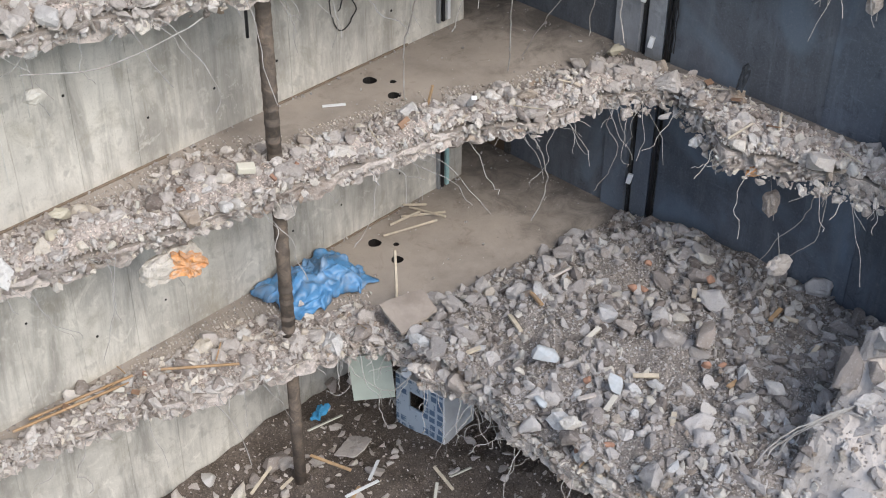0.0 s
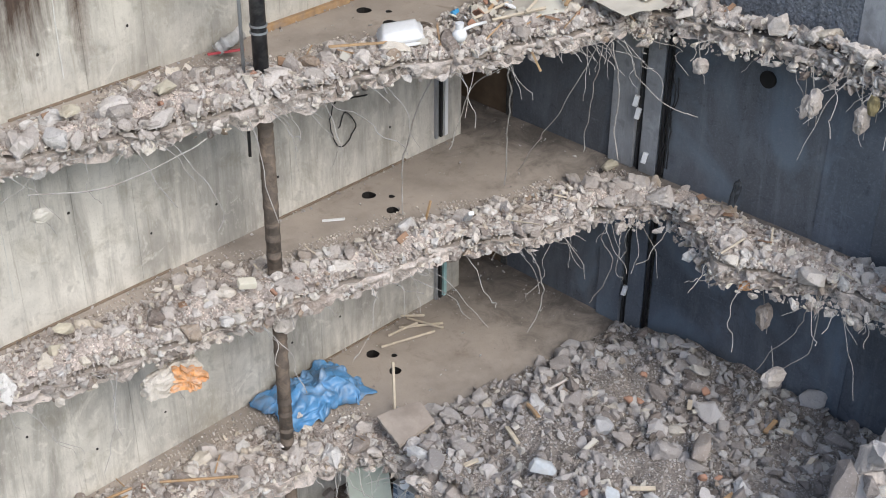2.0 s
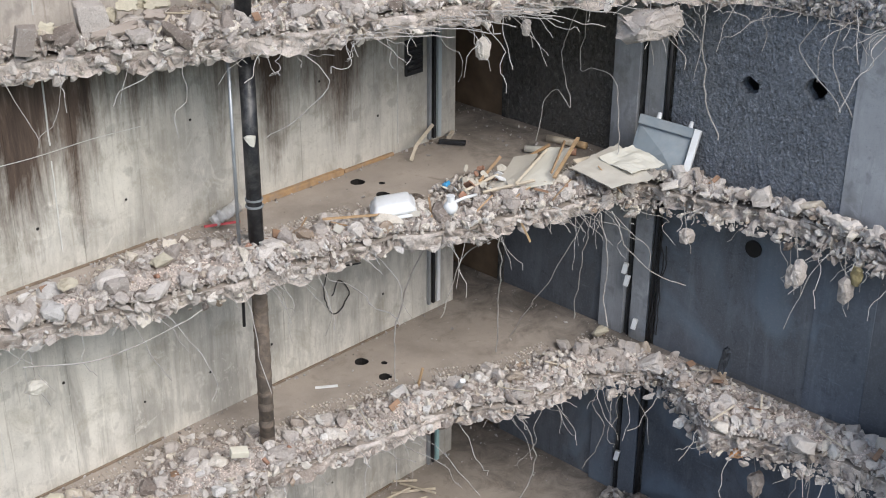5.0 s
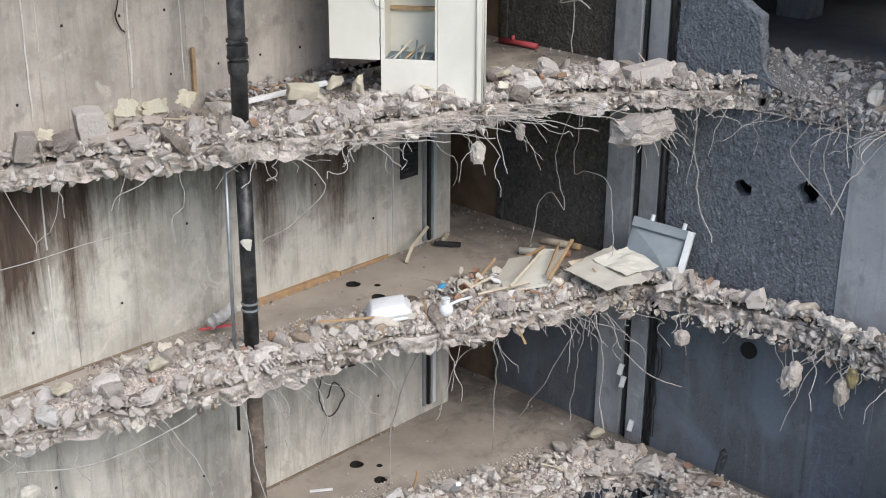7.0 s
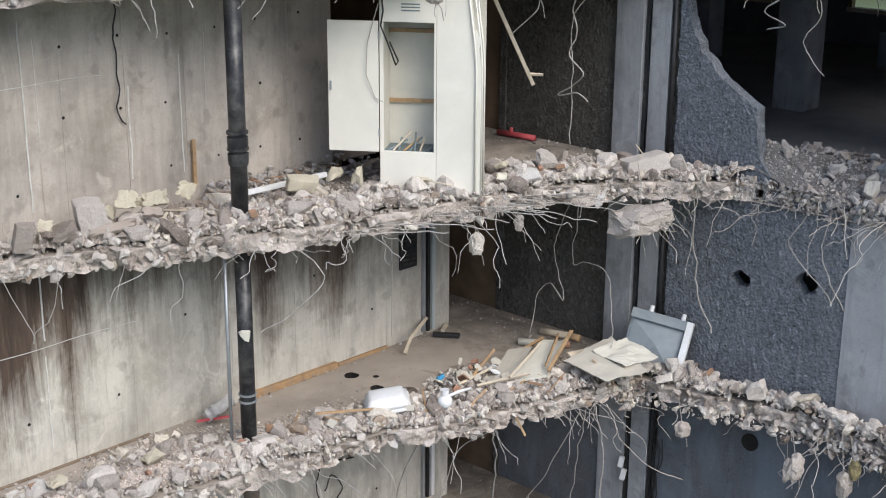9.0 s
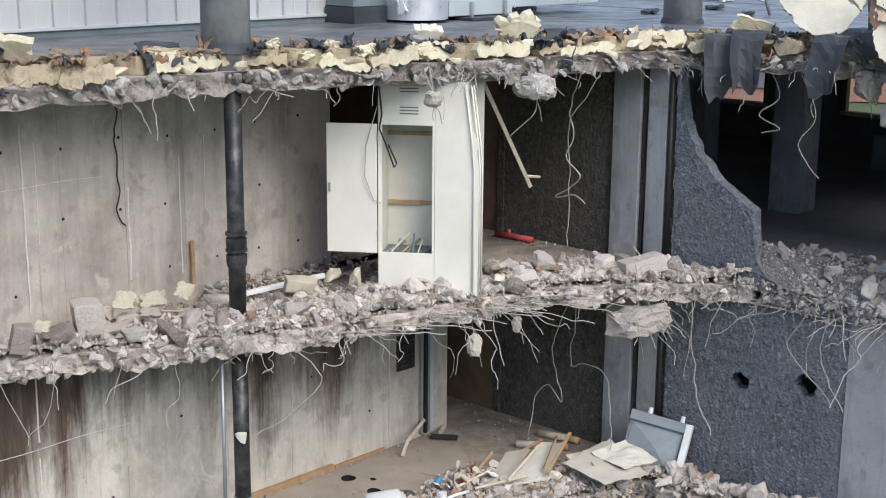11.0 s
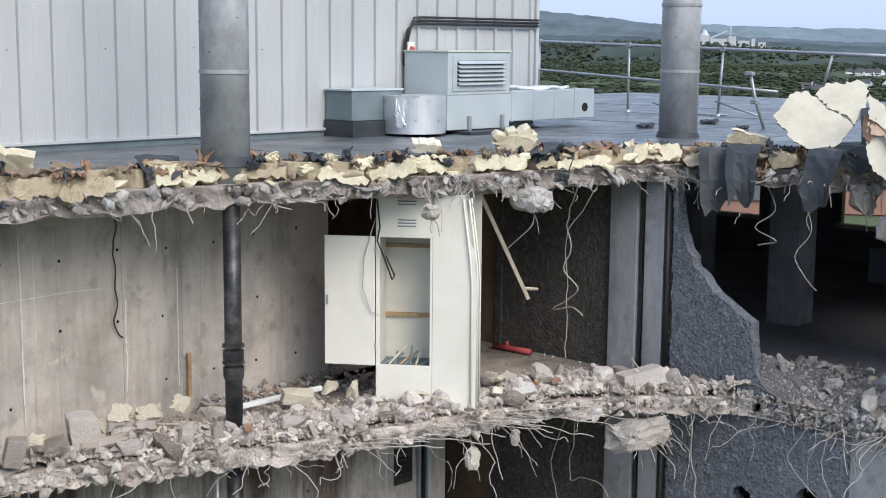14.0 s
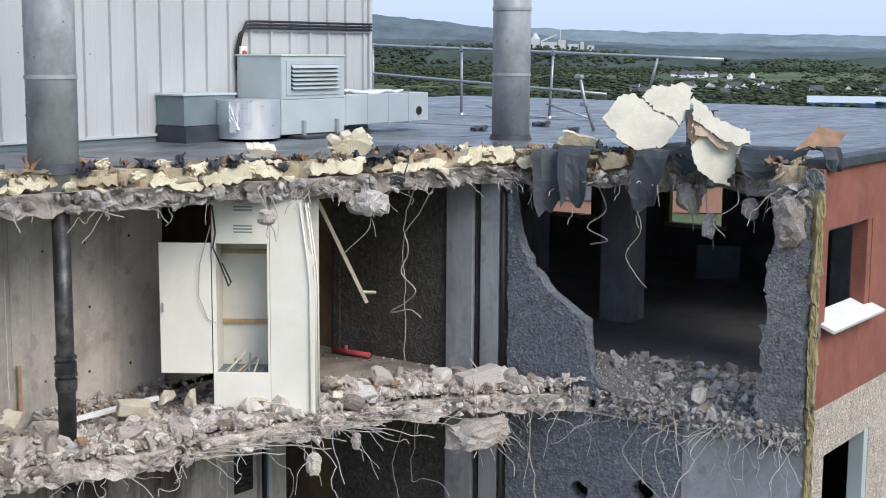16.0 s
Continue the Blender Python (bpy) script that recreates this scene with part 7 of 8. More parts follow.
plank((3.5, 3.1, 6.02), (0.34, 0.05, 0.02), (0, 0, -35), "white", "short white strip on the dusty floor", "strip_piece", "strip")
plank((1.2, 2.25, 6.36), (0.24, 0.14, 0.10), (10, 8, -25), "foam_white", "cream block with clean edges on rubble", "cream_block", "block")
o = part("black_wrap", shard(0.12, 0.42, 0.05, 3.3, 0.3, 20, 0.03), "felt")
o.matrix_basis = pose(7.6, -1.13, 6.5, 0, 10, -50)
tagged(o, "black rag sticking up from rubble", "rag")
# A near-black disc on the wall stands for the shaded hole.
part("pipe_stub", cyl(bmesh.new(), 0.13, 0.13, -0.02, 0.02, 20, pose(7.99, -1.19, 8.21, 0, 90, 0)), "void")
tagged(bpy.data.objects["pipe_stub"], "near-black disc for the shaded pipe hole in the wall", "pipe hole")

# ---- first slab: sheet, board, sticks ----
def tarpaulin():
    nx, ny = 64, 48
    vs, fs = [], []
    for j in range(ny):
        for i in range(nx):
            u, w = i / (nx - 1), j / (ny - 1)
            x = 2.1 + 1.55 * u + 0.16 * fuzz(u * 3, w * 3, 2.0)
            y = 2.55 + 1.05 * w - 0.05 * u + 0.18 * fuzz(u * 3, w * 3, 5.0)
            body = math.sin(math.pi * min(1, max(0, u))) ** 0.6 * math.sin(math.pi * w) ** 0.6
            z = 3.03 + body * (0.30 + 0.2 * fuzz(u * 3.5, w * 3.5, 8.0)) + 0.16 * abs(fuzz(u * 5, w * 5, 1.0, 2)) + 0.02 * abs(fuzz(u * 11, w * 11, 3.0, 2)) + 0.02
            vs.append((x, min(y, 3.66), z))
    for j in range(ny - 1):
        for i in range(nx - 1):
            a = j * nx + i
            fs.append((a, a + 1, a + nx + 1, a + nx))
    o = mesh("tarpaulin", vs, fs, "tarp", smooth=True)
    sol = o.modifiers.new("thick", "SOLIDIFY")
    sol.thickness = 0.004
    tagged(o, "crumpled blue plastic sheet heaped against the wall", "plastic sheet")


tarpaulin()
M["bluewhite"] = plain("pale blue plaster", (0.42, 0.445, 0.465), 0.85, vary=0.2, scale=6, dirt=(0.34, 0.31, 0.28), dirty=0.8)
panel4("paving_slab", [(2.96, 1.69, 3.42), (3.68, 1.48, 3.44), (3.5, 1.0, 3.40), (2.78, 1.02, 3.36)], 0.05, "slabbrown", "thin brownish concrete slab lying tilted on the heap", 4.0, 0.005)
plank((3.72, 2.1, 3.35), (0.04, 0.03, 0.75), (-28, 12, -20), "wood_pale", "pale lath standing in rubble", "lath", "timber")
for k, (a, b) in enumerate((((4.6, 3.3, 3.04), (5.5, 2.95, 3.08)), ((5.2, 3.5, 3.03), (5.75, 3.0, 3.1)), ((5.5, 3.6, 3.03), (5.6, 2.85, 3.15)), ((5.3, 3.55, 3.2), (5.75, 3.45, 3.04)), ((4.9, 3.45, 3.04), (5.4, 3.25, 3.16)))):
    t_ = bar("stick", [a, b], 0.022, "wood_pale", sides=5)
    tagged(t_, "broken pale stick lying by the wall", "stick", "broken sticks")
for a, b in (((-0.05, 3.0, 3.22), (0.8, 2.3, 3.22)), ((-2.2, 3.4, 3.2), (-0.7, 3.1, 3.24)), ((-1.9, 3.5, 3.16), (-0.4, 3.2, 3.2))):
    t_ = bar("pole", [a, b], 0.021, "wood_dusty", sides=6)
    tagged(t_, "long pale pole lying along the slab edge", "pole", "long poles")
for loc, sz in (((3.7, -0.95, 3.55), (0.34, 0.26, 0.2)), ((3.95, -2.0, 3.5), (0.36, 0.24, 0.05)), ((3.05, -1.4, 3.4), (0.22, 0.16, 0.14)), ((5.4, -3.6, 3.5), (0.26, 0.2, 0.18)), ((5.6, -2.3, 3.55), (0.42, 0.32, 0.3)), ((5.1, -1.25, 3.45), (0.3, 0.26, 0.2))):
    vs, fs = worn(hull(stone_points(16, 0.6, 0.25) * [sz[0] * 0.62, sz[1] * 0.62, sz[2] * 0.9]), loc[0])
    o = mesh("plaster_block", vs, fs, "bluewhite" if loc[0] < 4.2 else "stone")
    o.matrix_basis = pose(*loc, 25 * math.sin(loc[0] * 9), 12, loc[1] * 70)
    tagged(o, "pale blue plaster block lying on the heap" if loc[0] < 4.2 else "pale concrete block lying on the heap", "block", "blocks on the heap")
for loc in ((5.85, -0.8, 3.5), (5.95, -0.95, 3.48), (3.8, -1.6, 3.45), (5.3, -2.8, 3.5), (5.15, -2.65, 3.5), (2.75, -2.3, 3.3), (3.05, -2.6, 3.4), (6.5, -0.6, 3.5), (6.9, -1.5, 3.45)):
    o = mesh("brick_bit", *worn(hull(stone_points(12, 0.7, 0.35) * 0.085), loc[0] * 5), "brickred")
    o.matrix_basis = pose(*loc, 40, 10, loc[1] * 90)
    tagged(o, "broken orange-red brick piece on the heap", "brick", "broken bricks")
for k in range(16):
    x, y = rng.uniform(3.2, 7.2), rng.uniform(-4.2, 0.6)
    plank((x, y, 3.0 + heap_h(x, y) + 0.09), (rng.uniform(0.2, 0.42), 0.07, 0.035), (rng.normal() * 12, rng.normal() * 10, rng.uniform(0, 180)), str(rng.choice(["boardpale", "wood_pale", "edge", "wood_dusty"])), "pale lath or trim piece on the heap", "lath_piece", "timber", "lath pieces on the heap")

# Out-of-view wall added to keep sun off the right end of the heap.
tagged(part("wall_outer", boxed(6.75, 8.05, -4.8, -4.55, -3.0, 8.4), "dash"), "unseen pebble-dashed wall stub added to shade the heap", "wall", kind="structure")

# pale broken mass with bars at the front of the heap
def front_h(x, y):
    # The crest's east end, out of view, is raised to shade the heap.
    crest = np.interp(x, [3.9, 4.25, 4.55, 4.95, 5.35, 5.9, 6.6, 7.9], [0.05, 0.30, 0.85, 1.25, 1.65, 1.95, 2.15, 2.3])
    side = (y + 4.72) / (0.32 if y > -4.72 else -2.6)
    return max(0.02, crest * max(0.0, 1 - side * side) * (0.95 + 0.25 * fuzz(x * 1.5, y * 1.5, 4.0)))


heap("rubble_mass", 3.3, 7.95, -6.9, -4.3, 3.0, front_h, "edge", 100, 900, 2500, "pale broken concrete mass piled at the heap front", (0.10, 0.34), damp_or_shaded=True)
for k in range(7):
    a = Vector((4.7 + 0.1 * k, -4.75 - 0.05 * k, 4.25))
    cable([tuple(a), tuple(a + Vector((-0.25, 0.25, -0.25))), tuple(a + Vector((-0.55 + 0.1 * k, 0.5, -0.6))), tuple(a + Vector((-0.7 + 0.12 * k, 0.55, -0.8)))], 0.011, seed=k * 3.0)

# ---- lowest level ----
o = part("wall_board", boxed(-0.33, 0.33, -0.012, 0.012, -0.5, 0.46, bevel=0.004), "green_pale")
o.matrix_basis = pose(2.95, 1.88, 1.9, 4, -4, -42)
tagged(o, "pale green board hanging under the broken slab", "board")


def patterned_box():
    c = thing("shower_panel_box", pose(3.95, 1.85, 0.0, 0, 0, -85), "pale box with blue patterned face and a hole", "box")
    for x0, x1, z0, z1 in ((-0.5, 0.5, 0.0, 0.5), (-0.5, -0.22, 0.5, 0.85), (0.1, 0.5, 0.5, 0.85), (-0.5, 0.5, 0.85, 1.1)):
        part("front", boxed(x0, x1, 0, 0.04, z0, z1), "tilepattern", c, "blue and white patterned face")
    part("side", boxed(0.5, 0.54, 0.0, 0.8, 0.0, 1.1, bevel=0.02), "white", c, "plain white side")
    part("top", boxed(-0.5, 0.5, 0.0, 0.8, 1.1, 1.13), "white", c)
    part("back", boxed(-0.5, 0.5, 0.8, 0.85, 0.0, 1.1), "void", c)


n = Nodes("blue leaf pattern")
ck = n.put("ShaderNodeTexVoronoi", Scale=6.5, Randomness=0.25)
ck.distance = "CHEBYCHEV"
n.link(n.geo.outputs["Position"], ck.inputs["Vector"])
leaf = n.grey(n.math("ADD", ck.outputs["Distance"], n.math("MULTIPLY", n.math("SUBTRACT", n.noise(30, 3), 0.5), 0.25)), 0.34, 0.40, 0, 1)
M["tilepattern"] = n.done(n.mix(leaf, (0.11, 0.17, 0.26), (0.46, 0.53, 0.60)), 0.5)
patterned_box()
bl = part("blue_cloth", shard(0.34, 0.22, 0.06, 31.0, 0.25, 24, 0.06), "bluebit")
bl.matrix_basis = pose(2.84, 3.1, 0.42, 60, 0, 20)
tagged(bl, "crumpled light blue cloth on soil", "cloth")
sheet("slab_piece", (2.7, 2.1, 0.42), 0.6, 0.45, (75, 8, 20), "edge", "flat broken concrete piece on soil", 44.0, 0.02, "slab")
for k in range(14):
    x, y = rng.uniform(0.8, 5.5), rng.uniform(0.2, 3.2)
    plank((x, y, 0.32 + rng.uniform(0, 0.12)), (rng.uniform(0.25, 0.8), 0.05, 0.025), (rng.normal() * 14, rng.normal() * 14, rng.uniform(0, 180)), str(rng.choice(["wood_pale", "wood", "white", "enamel_in"])), "broken timber strip on dark soil", "timber_strip", "timber", "timber strips on the soil")
dish = part("round_cap", cyl(bmesh.new(), 0.085, 0.075, -0.02, 0.02, 24), "white")
dish.matrix_basis = pose(2.95, 1.1, 2.45, 55, 0, -40)
tagged(dish, "round white cap hanging on a wire", "cap")
cable([(2.7, 1.0, 2.9), (2.75, 1.0, 2.65), (2.95, 1.1, 2.46)], 0.006)

# ---- dark service lines on the east wall ----
for z0, z1 in ((3.0, 5.76), (6.0, 8.76), (9.0, 11.76), (12.0, 14.84)):
    o = bar("service_pipe", [(7.95, 0.46, z0), (7.95, 0.46, z1)], 0.035, "wire_dark", sides=10)
    tagged(o, "black service pipe running up the wall joint", "pipe", "black service pipes")
    o = bar("service_cable", [(7.98, 0.9 + 0.02 * math.sin(k), z0 + (z1 - z0) * k / 12) for k in range(13)], 0.022, "wire_dark", sides=6)
    tagged(o, "black cable running down the wall joint", "cable", "black service cables")
for k in range(5):
    cable([(7.92, 0.40 - 0.03 * k, 8.2 - 0.1 * k), (7.9, 0.43 - 0.05 * k, 7.6), (7.9, 0.38 - 0.02 * k, 7.0), (7.9, 0.45 - 0.04 * k, 6.25)], 0.010, "wire_dark", "black cable strand hanging at the wall joint", k)
for x, y, z in ((7.88, 0.95, 7.2), (7.88, 0.9, 7.0), (7.88, 0.7, 6.3), (7.88, 0.85, 3.75)):
    o = part("junction_tag", boxed(-0.03, 0.03, -0.04, 0.04, -0.09, 0.09, bevel=0.01), "white")
    o.matrix_basis = pose(x, y, z, 10, 8, 20)
    tagged(o, "small white connector hanging on a cable", "connector", "small connectors")

# ---- bars springing sideways from the top slab, and strands down the torn wall head ----
for k in range(26):
    x = 2.6 + 3.6 * rng.random()
    y = np.interp(x, [2.26, 3.7, 4.85, 6.2], [1.76, 1.42, 1.1, 0.75])
    a = rng.normal() * 0.35 - 0.55
    L = rng.uniform(0.6, 1.5)
    bar("rebar", strand((x, y + 0.05, 12.0 - rng.uniform(0.06, 0.24)), (math.cos(a), math.sin(a)), L, rng.uniform(-0.02, 0.22), rng.uniform(0, 99), 0.12), 0.0065, "rebar", SLAB[4], sides=5)
for k in range(46):
    y = rng.choice([-3.6, -3.3, -2.9, -2.0, -1.7, -1.2]) + rng.normal() * 0.22
    y = min(-0.85, max(-4.0, y))
    L = 0.15 + 0.9 * rng.random() ** 2
    bar("rebar", strand((7.985, y, 11.97), (-0.45, rng.normal() * 0.6), L, rng.uniform(0.6, 1.0), rng.uniform(0, 99), 0.55), rng.choice([0.003, 0.0045]), "rebar", RIGHT[3], sides=4)
for k in range(14):
    a = rng.uniform(2.4, 5.4)
    bar("rebar", strand((6.95, 0.15, 11.55 + rng.uniform(-0.1, 0.15)), (math.cos(a), math.sin(a)), rng.uniform(0.4, 0.9), rng.uniform(0.0, 0.5), rng.uniform(0, 99), 0.25), 0.006, "rebar", SLAB[4], sides=5)

# ---- stones packed round the foot of the soil pipe ----
for z in (3.0, 6.0, 9.0, 12.0):
    foot = thing("rubble_collar", Matrix.Identity(4), "small stones packed round the foot of the soil pipe", "rubble", "stones at the pipe foot")
    ring = []
    for _ in range(170):
        a, rr = rng.uniform(0, 6.28), rng.uniform(0.1, 0.48)
        ring.append((1.79 + rr * math.cos(a), 2.38 + rr * math.sin(a), z + 0.20 * (1 - rr / 0.5) + rng.uniform(0.0, 0.08), 0.02 + 0.08 * rng.random() ** 2))
    stones_joined("crushed_concrete", ring, foot)

# ---- formwork tie holes in the top storey wall ----
# Flat near-black discs: the shade of each hole is in the colour.
for k in range(8):
    for z in (12.55, 13.35, 14.2):
        if rng.random() < 0.25:
            continue
        x = -1.1 + 0.72 * k + rng.uniform(-0.05, 0.05)
        part("tie_hole", cyl(bmesh.new(), 0.02, 0.016, 0, 0.006, 10, Matrix.Translation((x, 3.722, z + rng.uniform(-0.04, 0.04))) @ Matrix.Rotation(math.pi / 2, 4, "X")), "void", WALL_LEFT[4])
for lv in (1, 2, 3):
    for k in range(7):
        x = -1.6 + 1.15 * k + rng.uniform(-0.1, 0.1)
        part("tie_hole", cyl(bmesh.new(), 0.022, 0.018, 0, 0.006, 10, Matrix.Translation((x, 3.722, 3.0 * lv + rng.choice([0.7, 1.5]))) @ Matrix.Rotation(math.pi / 2, 4, "X")), "void", WALL_LEFT[lv])
res = hanging((6.75, -2.05, 5.74), 0.14, (1.6, 1.0, 0.5), "orange_dusty", label="orange foam residue under the slab edge")
hanging((7.45, -3.05, 8.62), 0.10, (0.7, 0.8, 1.5), "rockwool", label="yellow wool scrap hanging under the slab edge")

# ---- distance ----
EYE = Vector((-7.97, -10.2, 16.7))


def far_point(deg, d, z=-16.0):
    return Vector((EYE.x + d * math.cos(radians(deg)), EYE.y + d * math.sin(radians(deg)), z))


n = Nodes("foliage")
leafcol = n.ramp(n.geo.outputs["Random Per Island"], [(0.0, (0.09, 0.112, 0.08)), (0.5, (0.105, 0.134, 0.086)), (1.0, (0.125, 0.158, 0.092))])
wide = n.ramp(n.noise(0.006, 6, 0.65), [(0.38, (0.066, 0.082, 0.066)), (0.5, (0.085, 0.108, 0.07)), (0.62, (0.115, 0.15, 0.078))])
leaf = n.mix(0.55, leafcol, wide)
M["leaves"] = n.done(leaf, 0.95, 0, 0.1)
thin = n.put("ShaderNodeBsdfTranslucent")
n.link(leaf, thin.inputs["Color"])
both = n.put("ShaderNodeMixShader", Fac=0.45)
n.link(n.b.outputs[0], both.inputs[1])
n.link(thin.outputs[0], both.inputs[2])
n.link(both.outputs[0], n.t.nodes["Material Output"].inputs["Surface"])


def woods():
    """Hedges, copses and woods: every tree a handful of small clumps."""
    V, F, o = [], [], 0
    r2 = np.random.default_rng(3)
    made = 0
    while made < 15000:
        d = 560 * math.exp(r2.random() * 1.75)
        q = far_point(r2.uniform(14, 64), d)
        wood = fuzz(q.x * 0.0022, q.y * 0.0022, 2.0)
        hedge = abs(fuzz(q.x * 0.0045, q.y * 0.0045, 4.0, 2)) < 0.035
        if wood < -0.06 and not hedge and d > 900:
            continue
        R = r2.uniform(2.2, 4.6) * (1 + d / 3500)
        for _ in range(4 if d < 1200 else 3):
            vs, fs = TINY[int(r2.integers(len(TINY)))]
            off = r2.normal(size=3) * [R * 0.9, R * 0.9, R * 0.26]
            sz = R * r2.uniform(0.28, 0.6) * np.array([2.3, 2.3, 0.62])
            V.append(vs[:, [0, 2, 1]] * sz + [q.x + off[0], q.y + off[1], -15.6 + R * 0.55 + off[2]])
            F += [tuple(i + o for i in f) for f in fs]
            o += len(vs)
        made += 1
    for _ in range(9000):
        a, f = r2.uniform(5, 72), r2.random()
        hh = np.interp(a, [0, 14, 20, 27, 31, 34, 38, 45, 80], [16, 18, 16, 22, 40, 46, 42, 36, 30])
        d = 2300 + 430 * f
        q = far_point(a, d)
        if fuzz(q.x * 0.004, q.y * 0.004, 8.0) < -0.12:
            continue
        r = r2.uniform(4, 8)
        zz = -18 + np.interp(d, [2500, 2620, 2760], [0, hh * 0.75, hh])
        vs, fs = TINY[int(r2.integers(len(TINY)))]
        V.append(vs[:, [0, 2, 1]] * [r * 1.3, r * 1.3, r * 0.8] + [q.x, q.y, zz + r * 0.5])
        F += [tuple(i + o for i in f_) for f_ in fs]
        o += len(vs)
    me = bpy.data.meshes.new("woods")
    me.from_pydata(np.concatenate(V).tolist(), [], F)
    me.materials.append(M["leaves"])
    me.polygons.foreach_set("use_smooth", [True] * len(me.polygons))
    tagged(new("woods", me), "far woods and hedges over the plain", "trees", kind="stuff")


woods()


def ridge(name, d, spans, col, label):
    """spans: direction and height of the crest above the plain. col carries the distance haze."""
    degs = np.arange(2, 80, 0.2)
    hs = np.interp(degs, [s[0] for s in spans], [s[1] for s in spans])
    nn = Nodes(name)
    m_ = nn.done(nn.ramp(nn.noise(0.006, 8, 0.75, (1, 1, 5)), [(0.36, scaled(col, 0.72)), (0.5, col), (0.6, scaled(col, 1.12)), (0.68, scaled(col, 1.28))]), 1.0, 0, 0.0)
    vs, fs = [], []
    for g, hh in zip(degs, hs):
        hh = hh * (1 + 0.10 * fuzz(g * 0.35, d * 0.01, 0)) + 2.0 * fuzz(g * 2.5, d, 2.0) + 1.6 * fuzz(g * 9.0, d, 5.0)
        vs += [far_point(g, d, -18), far_point(g, d + 120, -16 + hh * 0.75), far_point(g, d + 260, -16 + hh)]
    for i in range(len(degs) - 1):
        for k in range(2):
            a = i * 3 + k
            fs.append((a, a + 3, a + 4, a + 1))
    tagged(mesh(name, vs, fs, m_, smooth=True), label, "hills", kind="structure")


# Haze is put into the ridge colours: paler and bluer the farther off.
ridge("backdrop_hills_far", 4400, [(0, 82), (15, 88), (25, 92), (32, 104), (38, 98), (50, 60), (80, 50)], (0.165, 0.21, 0.238), "distant hills tinted pale blue by painted haze")
ridge("backdrop_hills_mid", 3600, [(0, 38), (18, 46), (27, 50), (31, 62), (33, 84), (37, 112), (40, 132), (43, 128), (55, 110), (80, 80)], (0.11, 0.138, 0.158), "wooded hill tinted blue-grey by painted haze")
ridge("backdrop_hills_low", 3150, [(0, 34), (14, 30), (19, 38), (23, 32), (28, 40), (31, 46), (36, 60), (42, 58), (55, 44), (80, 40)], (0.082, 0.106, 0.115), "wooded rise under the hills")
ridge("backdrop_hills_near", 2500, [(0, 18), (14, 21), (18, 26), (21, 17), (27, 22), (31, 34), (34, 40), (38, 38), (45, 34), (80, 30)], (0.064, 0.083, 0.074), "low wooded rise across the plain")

M["render_white"] = plain("white render", (0.74, 0.74, 0.72), 0.8, vary=0.12, scale=0.3, bump=0.0)
M["slate"] = plain("grey slate roof", (0.07, 0.07, 0.078), 0.8, vary=0.2, scale=0.5, bump=0.0)
M["brick_far"] = plain("red brickwork", (0.30, 0.165, 0.125), 0.9, vary=0.15, scale=1.0, bump=0.0)
M["shed_blue"] = plain("blue shed cladding", (0.04, 0.14, 0.36), 0.6, vary=0.1, scale=0.2, bump=0.0)
M["pane"] = plain("far window glass", (0.35, 0.40, 0.45), 0.2, vary=0.1, bump=0.0)


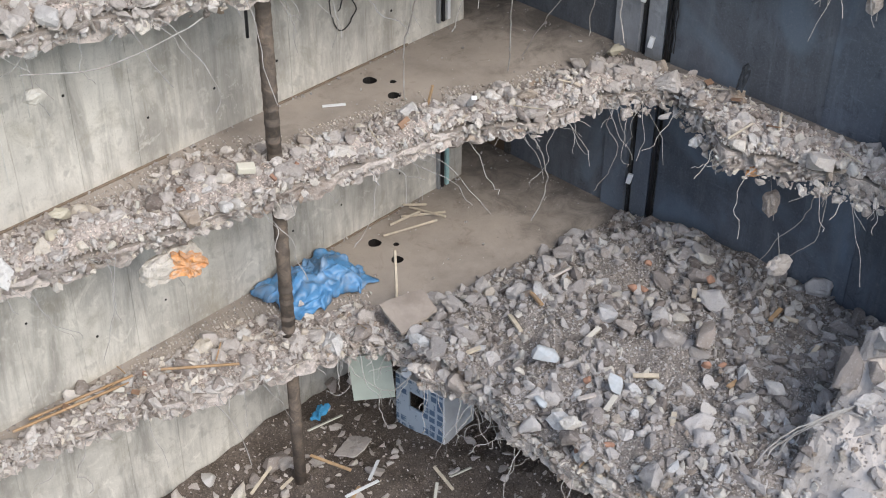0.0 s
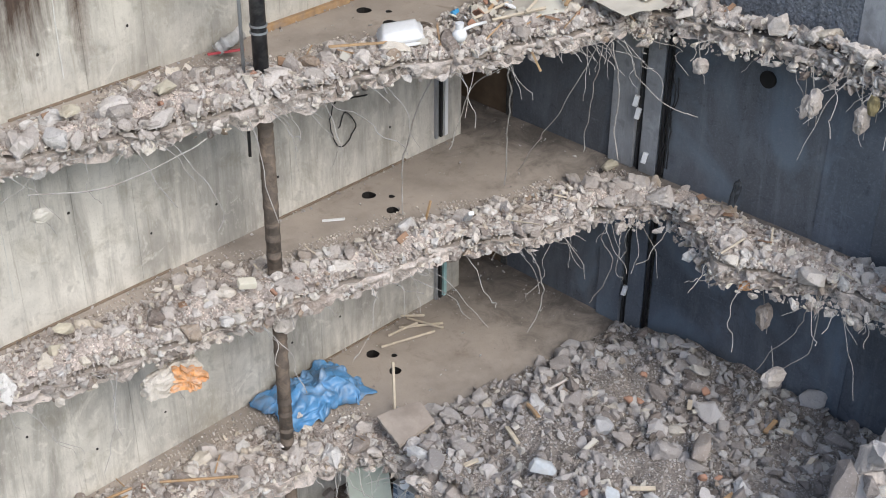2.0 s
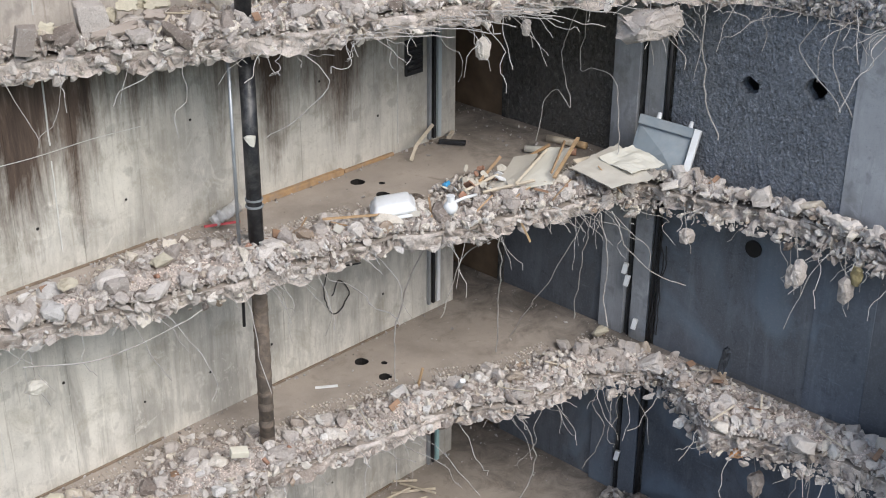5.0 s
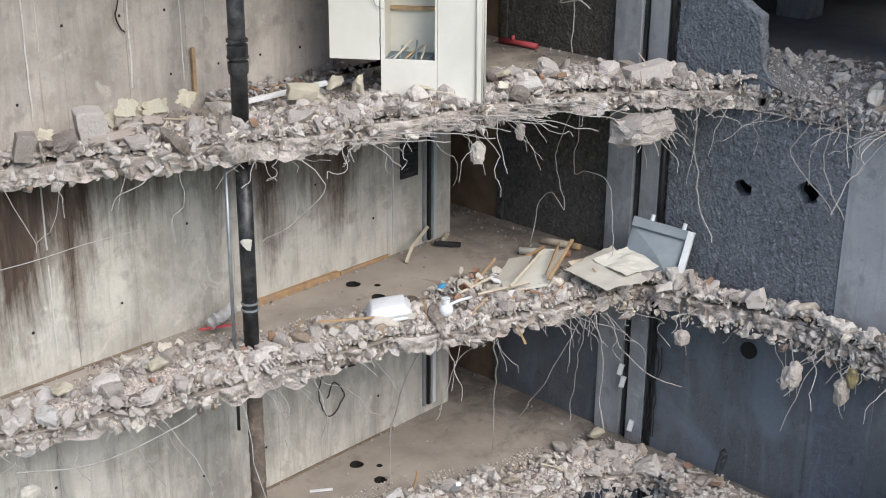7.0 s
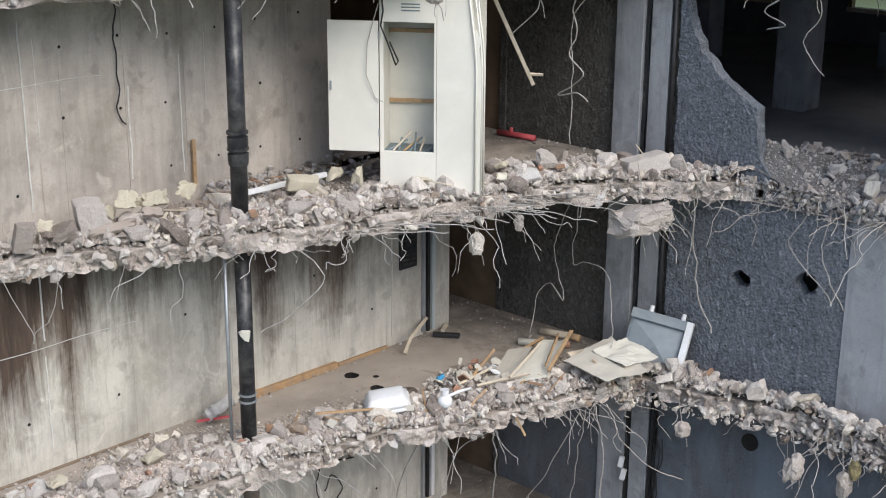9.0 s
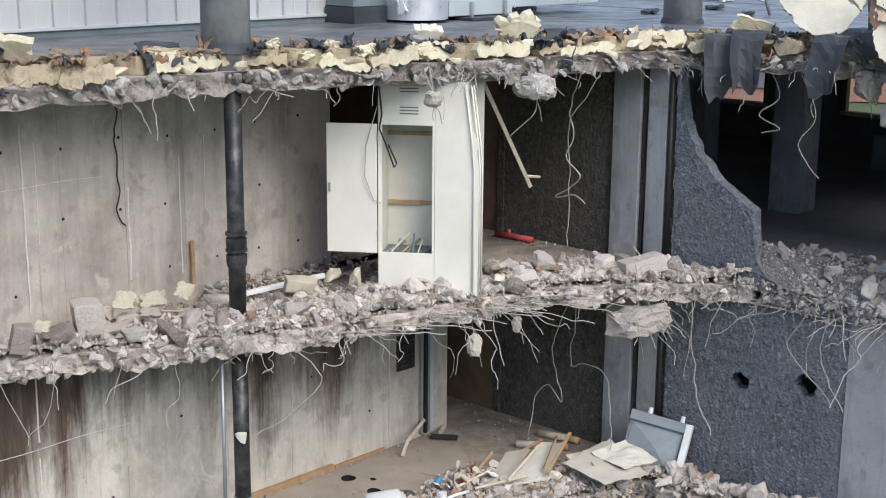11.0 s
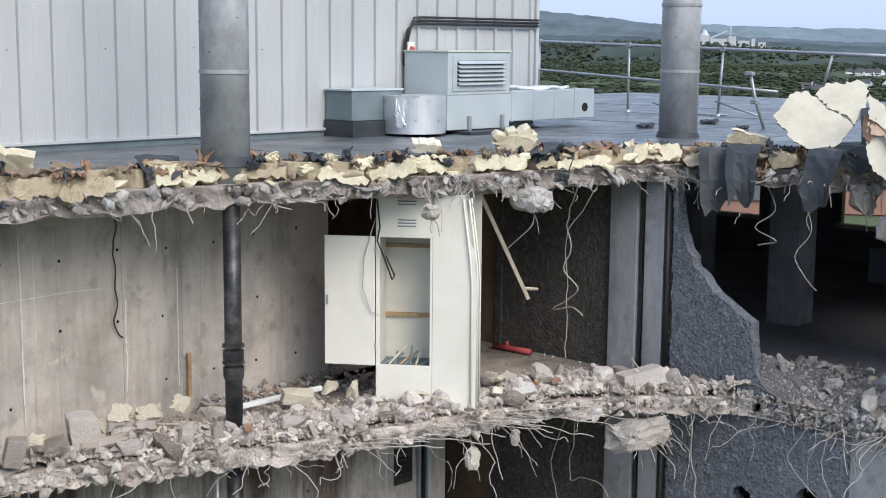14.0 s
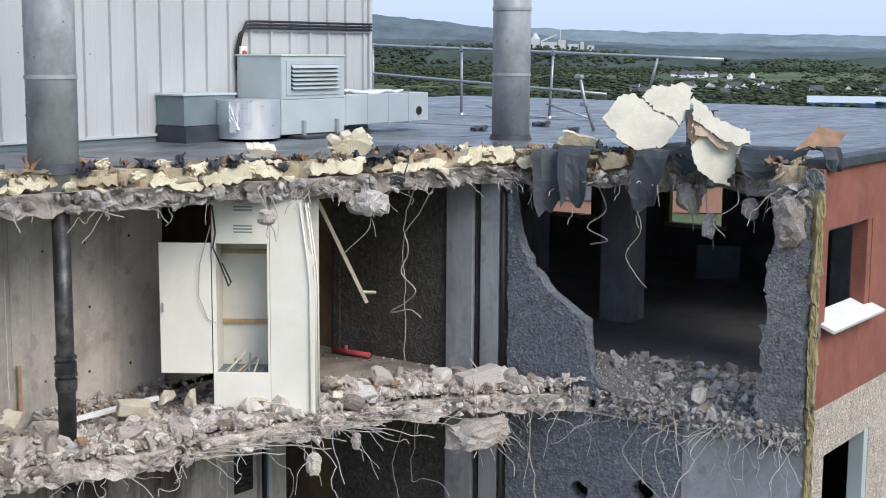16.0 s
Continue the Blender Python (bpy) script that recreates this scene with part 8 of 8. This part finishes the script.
def house(deg, d, w, dep, hh, turn, wall="render_white", roof="slate", z=-16.0, group="far white houses", label="far white rendered house with slate roof", pitch=0.42):
    q = far_point(deg, d, z)
    hs = thing("house", Matrix.Translation(q) @ Matrix.Rotation(radians(turn), 4, "Z"), label, "house", group)
    bm = bmesh.new()
    box(bm, -w / 2, w / 2, -dep / 2, dep / 2, 0, hh)
    part("wall", bm, wall, hs)
    bm = bmesh.new()
    e = 0.4
    pr = [(-dep / 2 - e, hh - 0.2), (0, hh + dep * pitch), (dep / 2 + e, hh - 0.2)]
    A = [bm.verts.new((-w / 2 - e, y, zz)) for y, zz in pr]
    B = [bm.verts.new((w / 2 + e, y, zz)) for y, zz in pr]
    for i in (0, 1):
        bm.faces.new((A[i], A[i + 1], B[i + 1], B[i]))
    bm.faces.new((A[0], B[0], B[2], A[2]))
    r_ = part("roof", bm, roof, hs)
    for x in (-w / 2 + 0.25, w / 2 - 0.25):
        g_ = bmesh.new()
        g_.faces.new([g_.verts.new((x + (0.26 if x > 0 else -0.26), y, zz)) for y, zz in ((-dep / 2, hh - 0.2), (dep / 2, hh - 0.2), (0, hh + dep * pitch * 0.95))])
        part("gable", g_, wall, hs)
    part("chimney", boxed(w * 0.3, w * 0.3 + 0.9, -0.4, 0.4, hh + dep * pitch * 0.7, hh + dep * pitch + 0.9), "slate", r_)
    for x in np.arange(-w / 2 + 1.2, w / 2 - 0.8, 2.6):
        for zz in (0.9, 3.6):
            if zz + 1.4 < hh:
                part("window", boxed(x, x + 1.3, -dep / 2 - 0.06, -dep / 2, zz, zz + 1.4), "pane", hs)
    return hs


r3 = random.Random(5)
for k in range(26):
    house(r3.uniform(22.5, 28.5), r3.uniform(1000, 1250), r3.uniform(6, 9), 6.5, r3.uniform(3.0, 4.2), r3.choice([20, 35, 120, 205, 300]), pitch=0.55)
for k in range(12):
    house(r3.uniform(23, 27), r3.uniform(1650, 1900), r3.uniform(7, 10), 7, 4, r3.choice([25, 115, 40]), pitch=0.5)
for k in range(14):
    house(r3.uniform(16, 21.5), r3.uniform(1000, 1250), r3.uniform(7, 12), 8, 4, r3.choice([100, 30, 125]), pitch=0.5)
house(31.5, 250, 34, 9, 6.2, 122, "brick_far", "slate", -16.0, "", "red brick terrace with white-framed windows seen through the storey")
house(28.0, 285, 34, 9, 6.2, 122, "brick_far", "slate", -16.0, "", "red brick terrace end seen through the storey")
house(19.2, 780, 62, 26, 6.0, 112, "shed_blue", "galv", -16.0, "", "long blue industrial shed with pale roof", 0.12)
M["works_white"] = plain("far white sheeting", (0.46, 0.48, 0.50), 0.8, vary=0.1, scale=0.1, bump=0.0)
fac = thing("factory", Matrix.Translation(far_point(31.9, 3000, 16)) @ Matrix.Rotation(radians(122), 4, "Z"), "distant white industrial works with a chimney", "factory")
for x0, x1, zz in ((26, 50, 26), (-12, 24, 19), (-30, -14, 24), (-58, -34, 15), (-70, -62, 20), (54, 60, 21), (-92, -76, 12)):
    part("hall", boxed(x0, x1, -10, 10, 0, zz), "works_white", fac)
part("chimney", cyl(bmesh.new(), 1.6, 1.2, 0, 46, 12, Matrix.Translation((-18, 0, 0))), "works_white", fac)
part("cone_roof", cyl(bmesh.new(), 10, 2, 26, 38, 16, Matrix.Translation((36, 0, 0))), "works_white", fac)
part("conveyor", boxed(-34, 4, -2, 2, 0, 3, m=pose(20, 0, 20, 0, 24, 0)), "works_white", fac)
for k in range(7):
    o = house(r3.uniform(38, 43), r3.uniform(2600, 3000), r3.uniform(20, 45), 10, 8, 120)
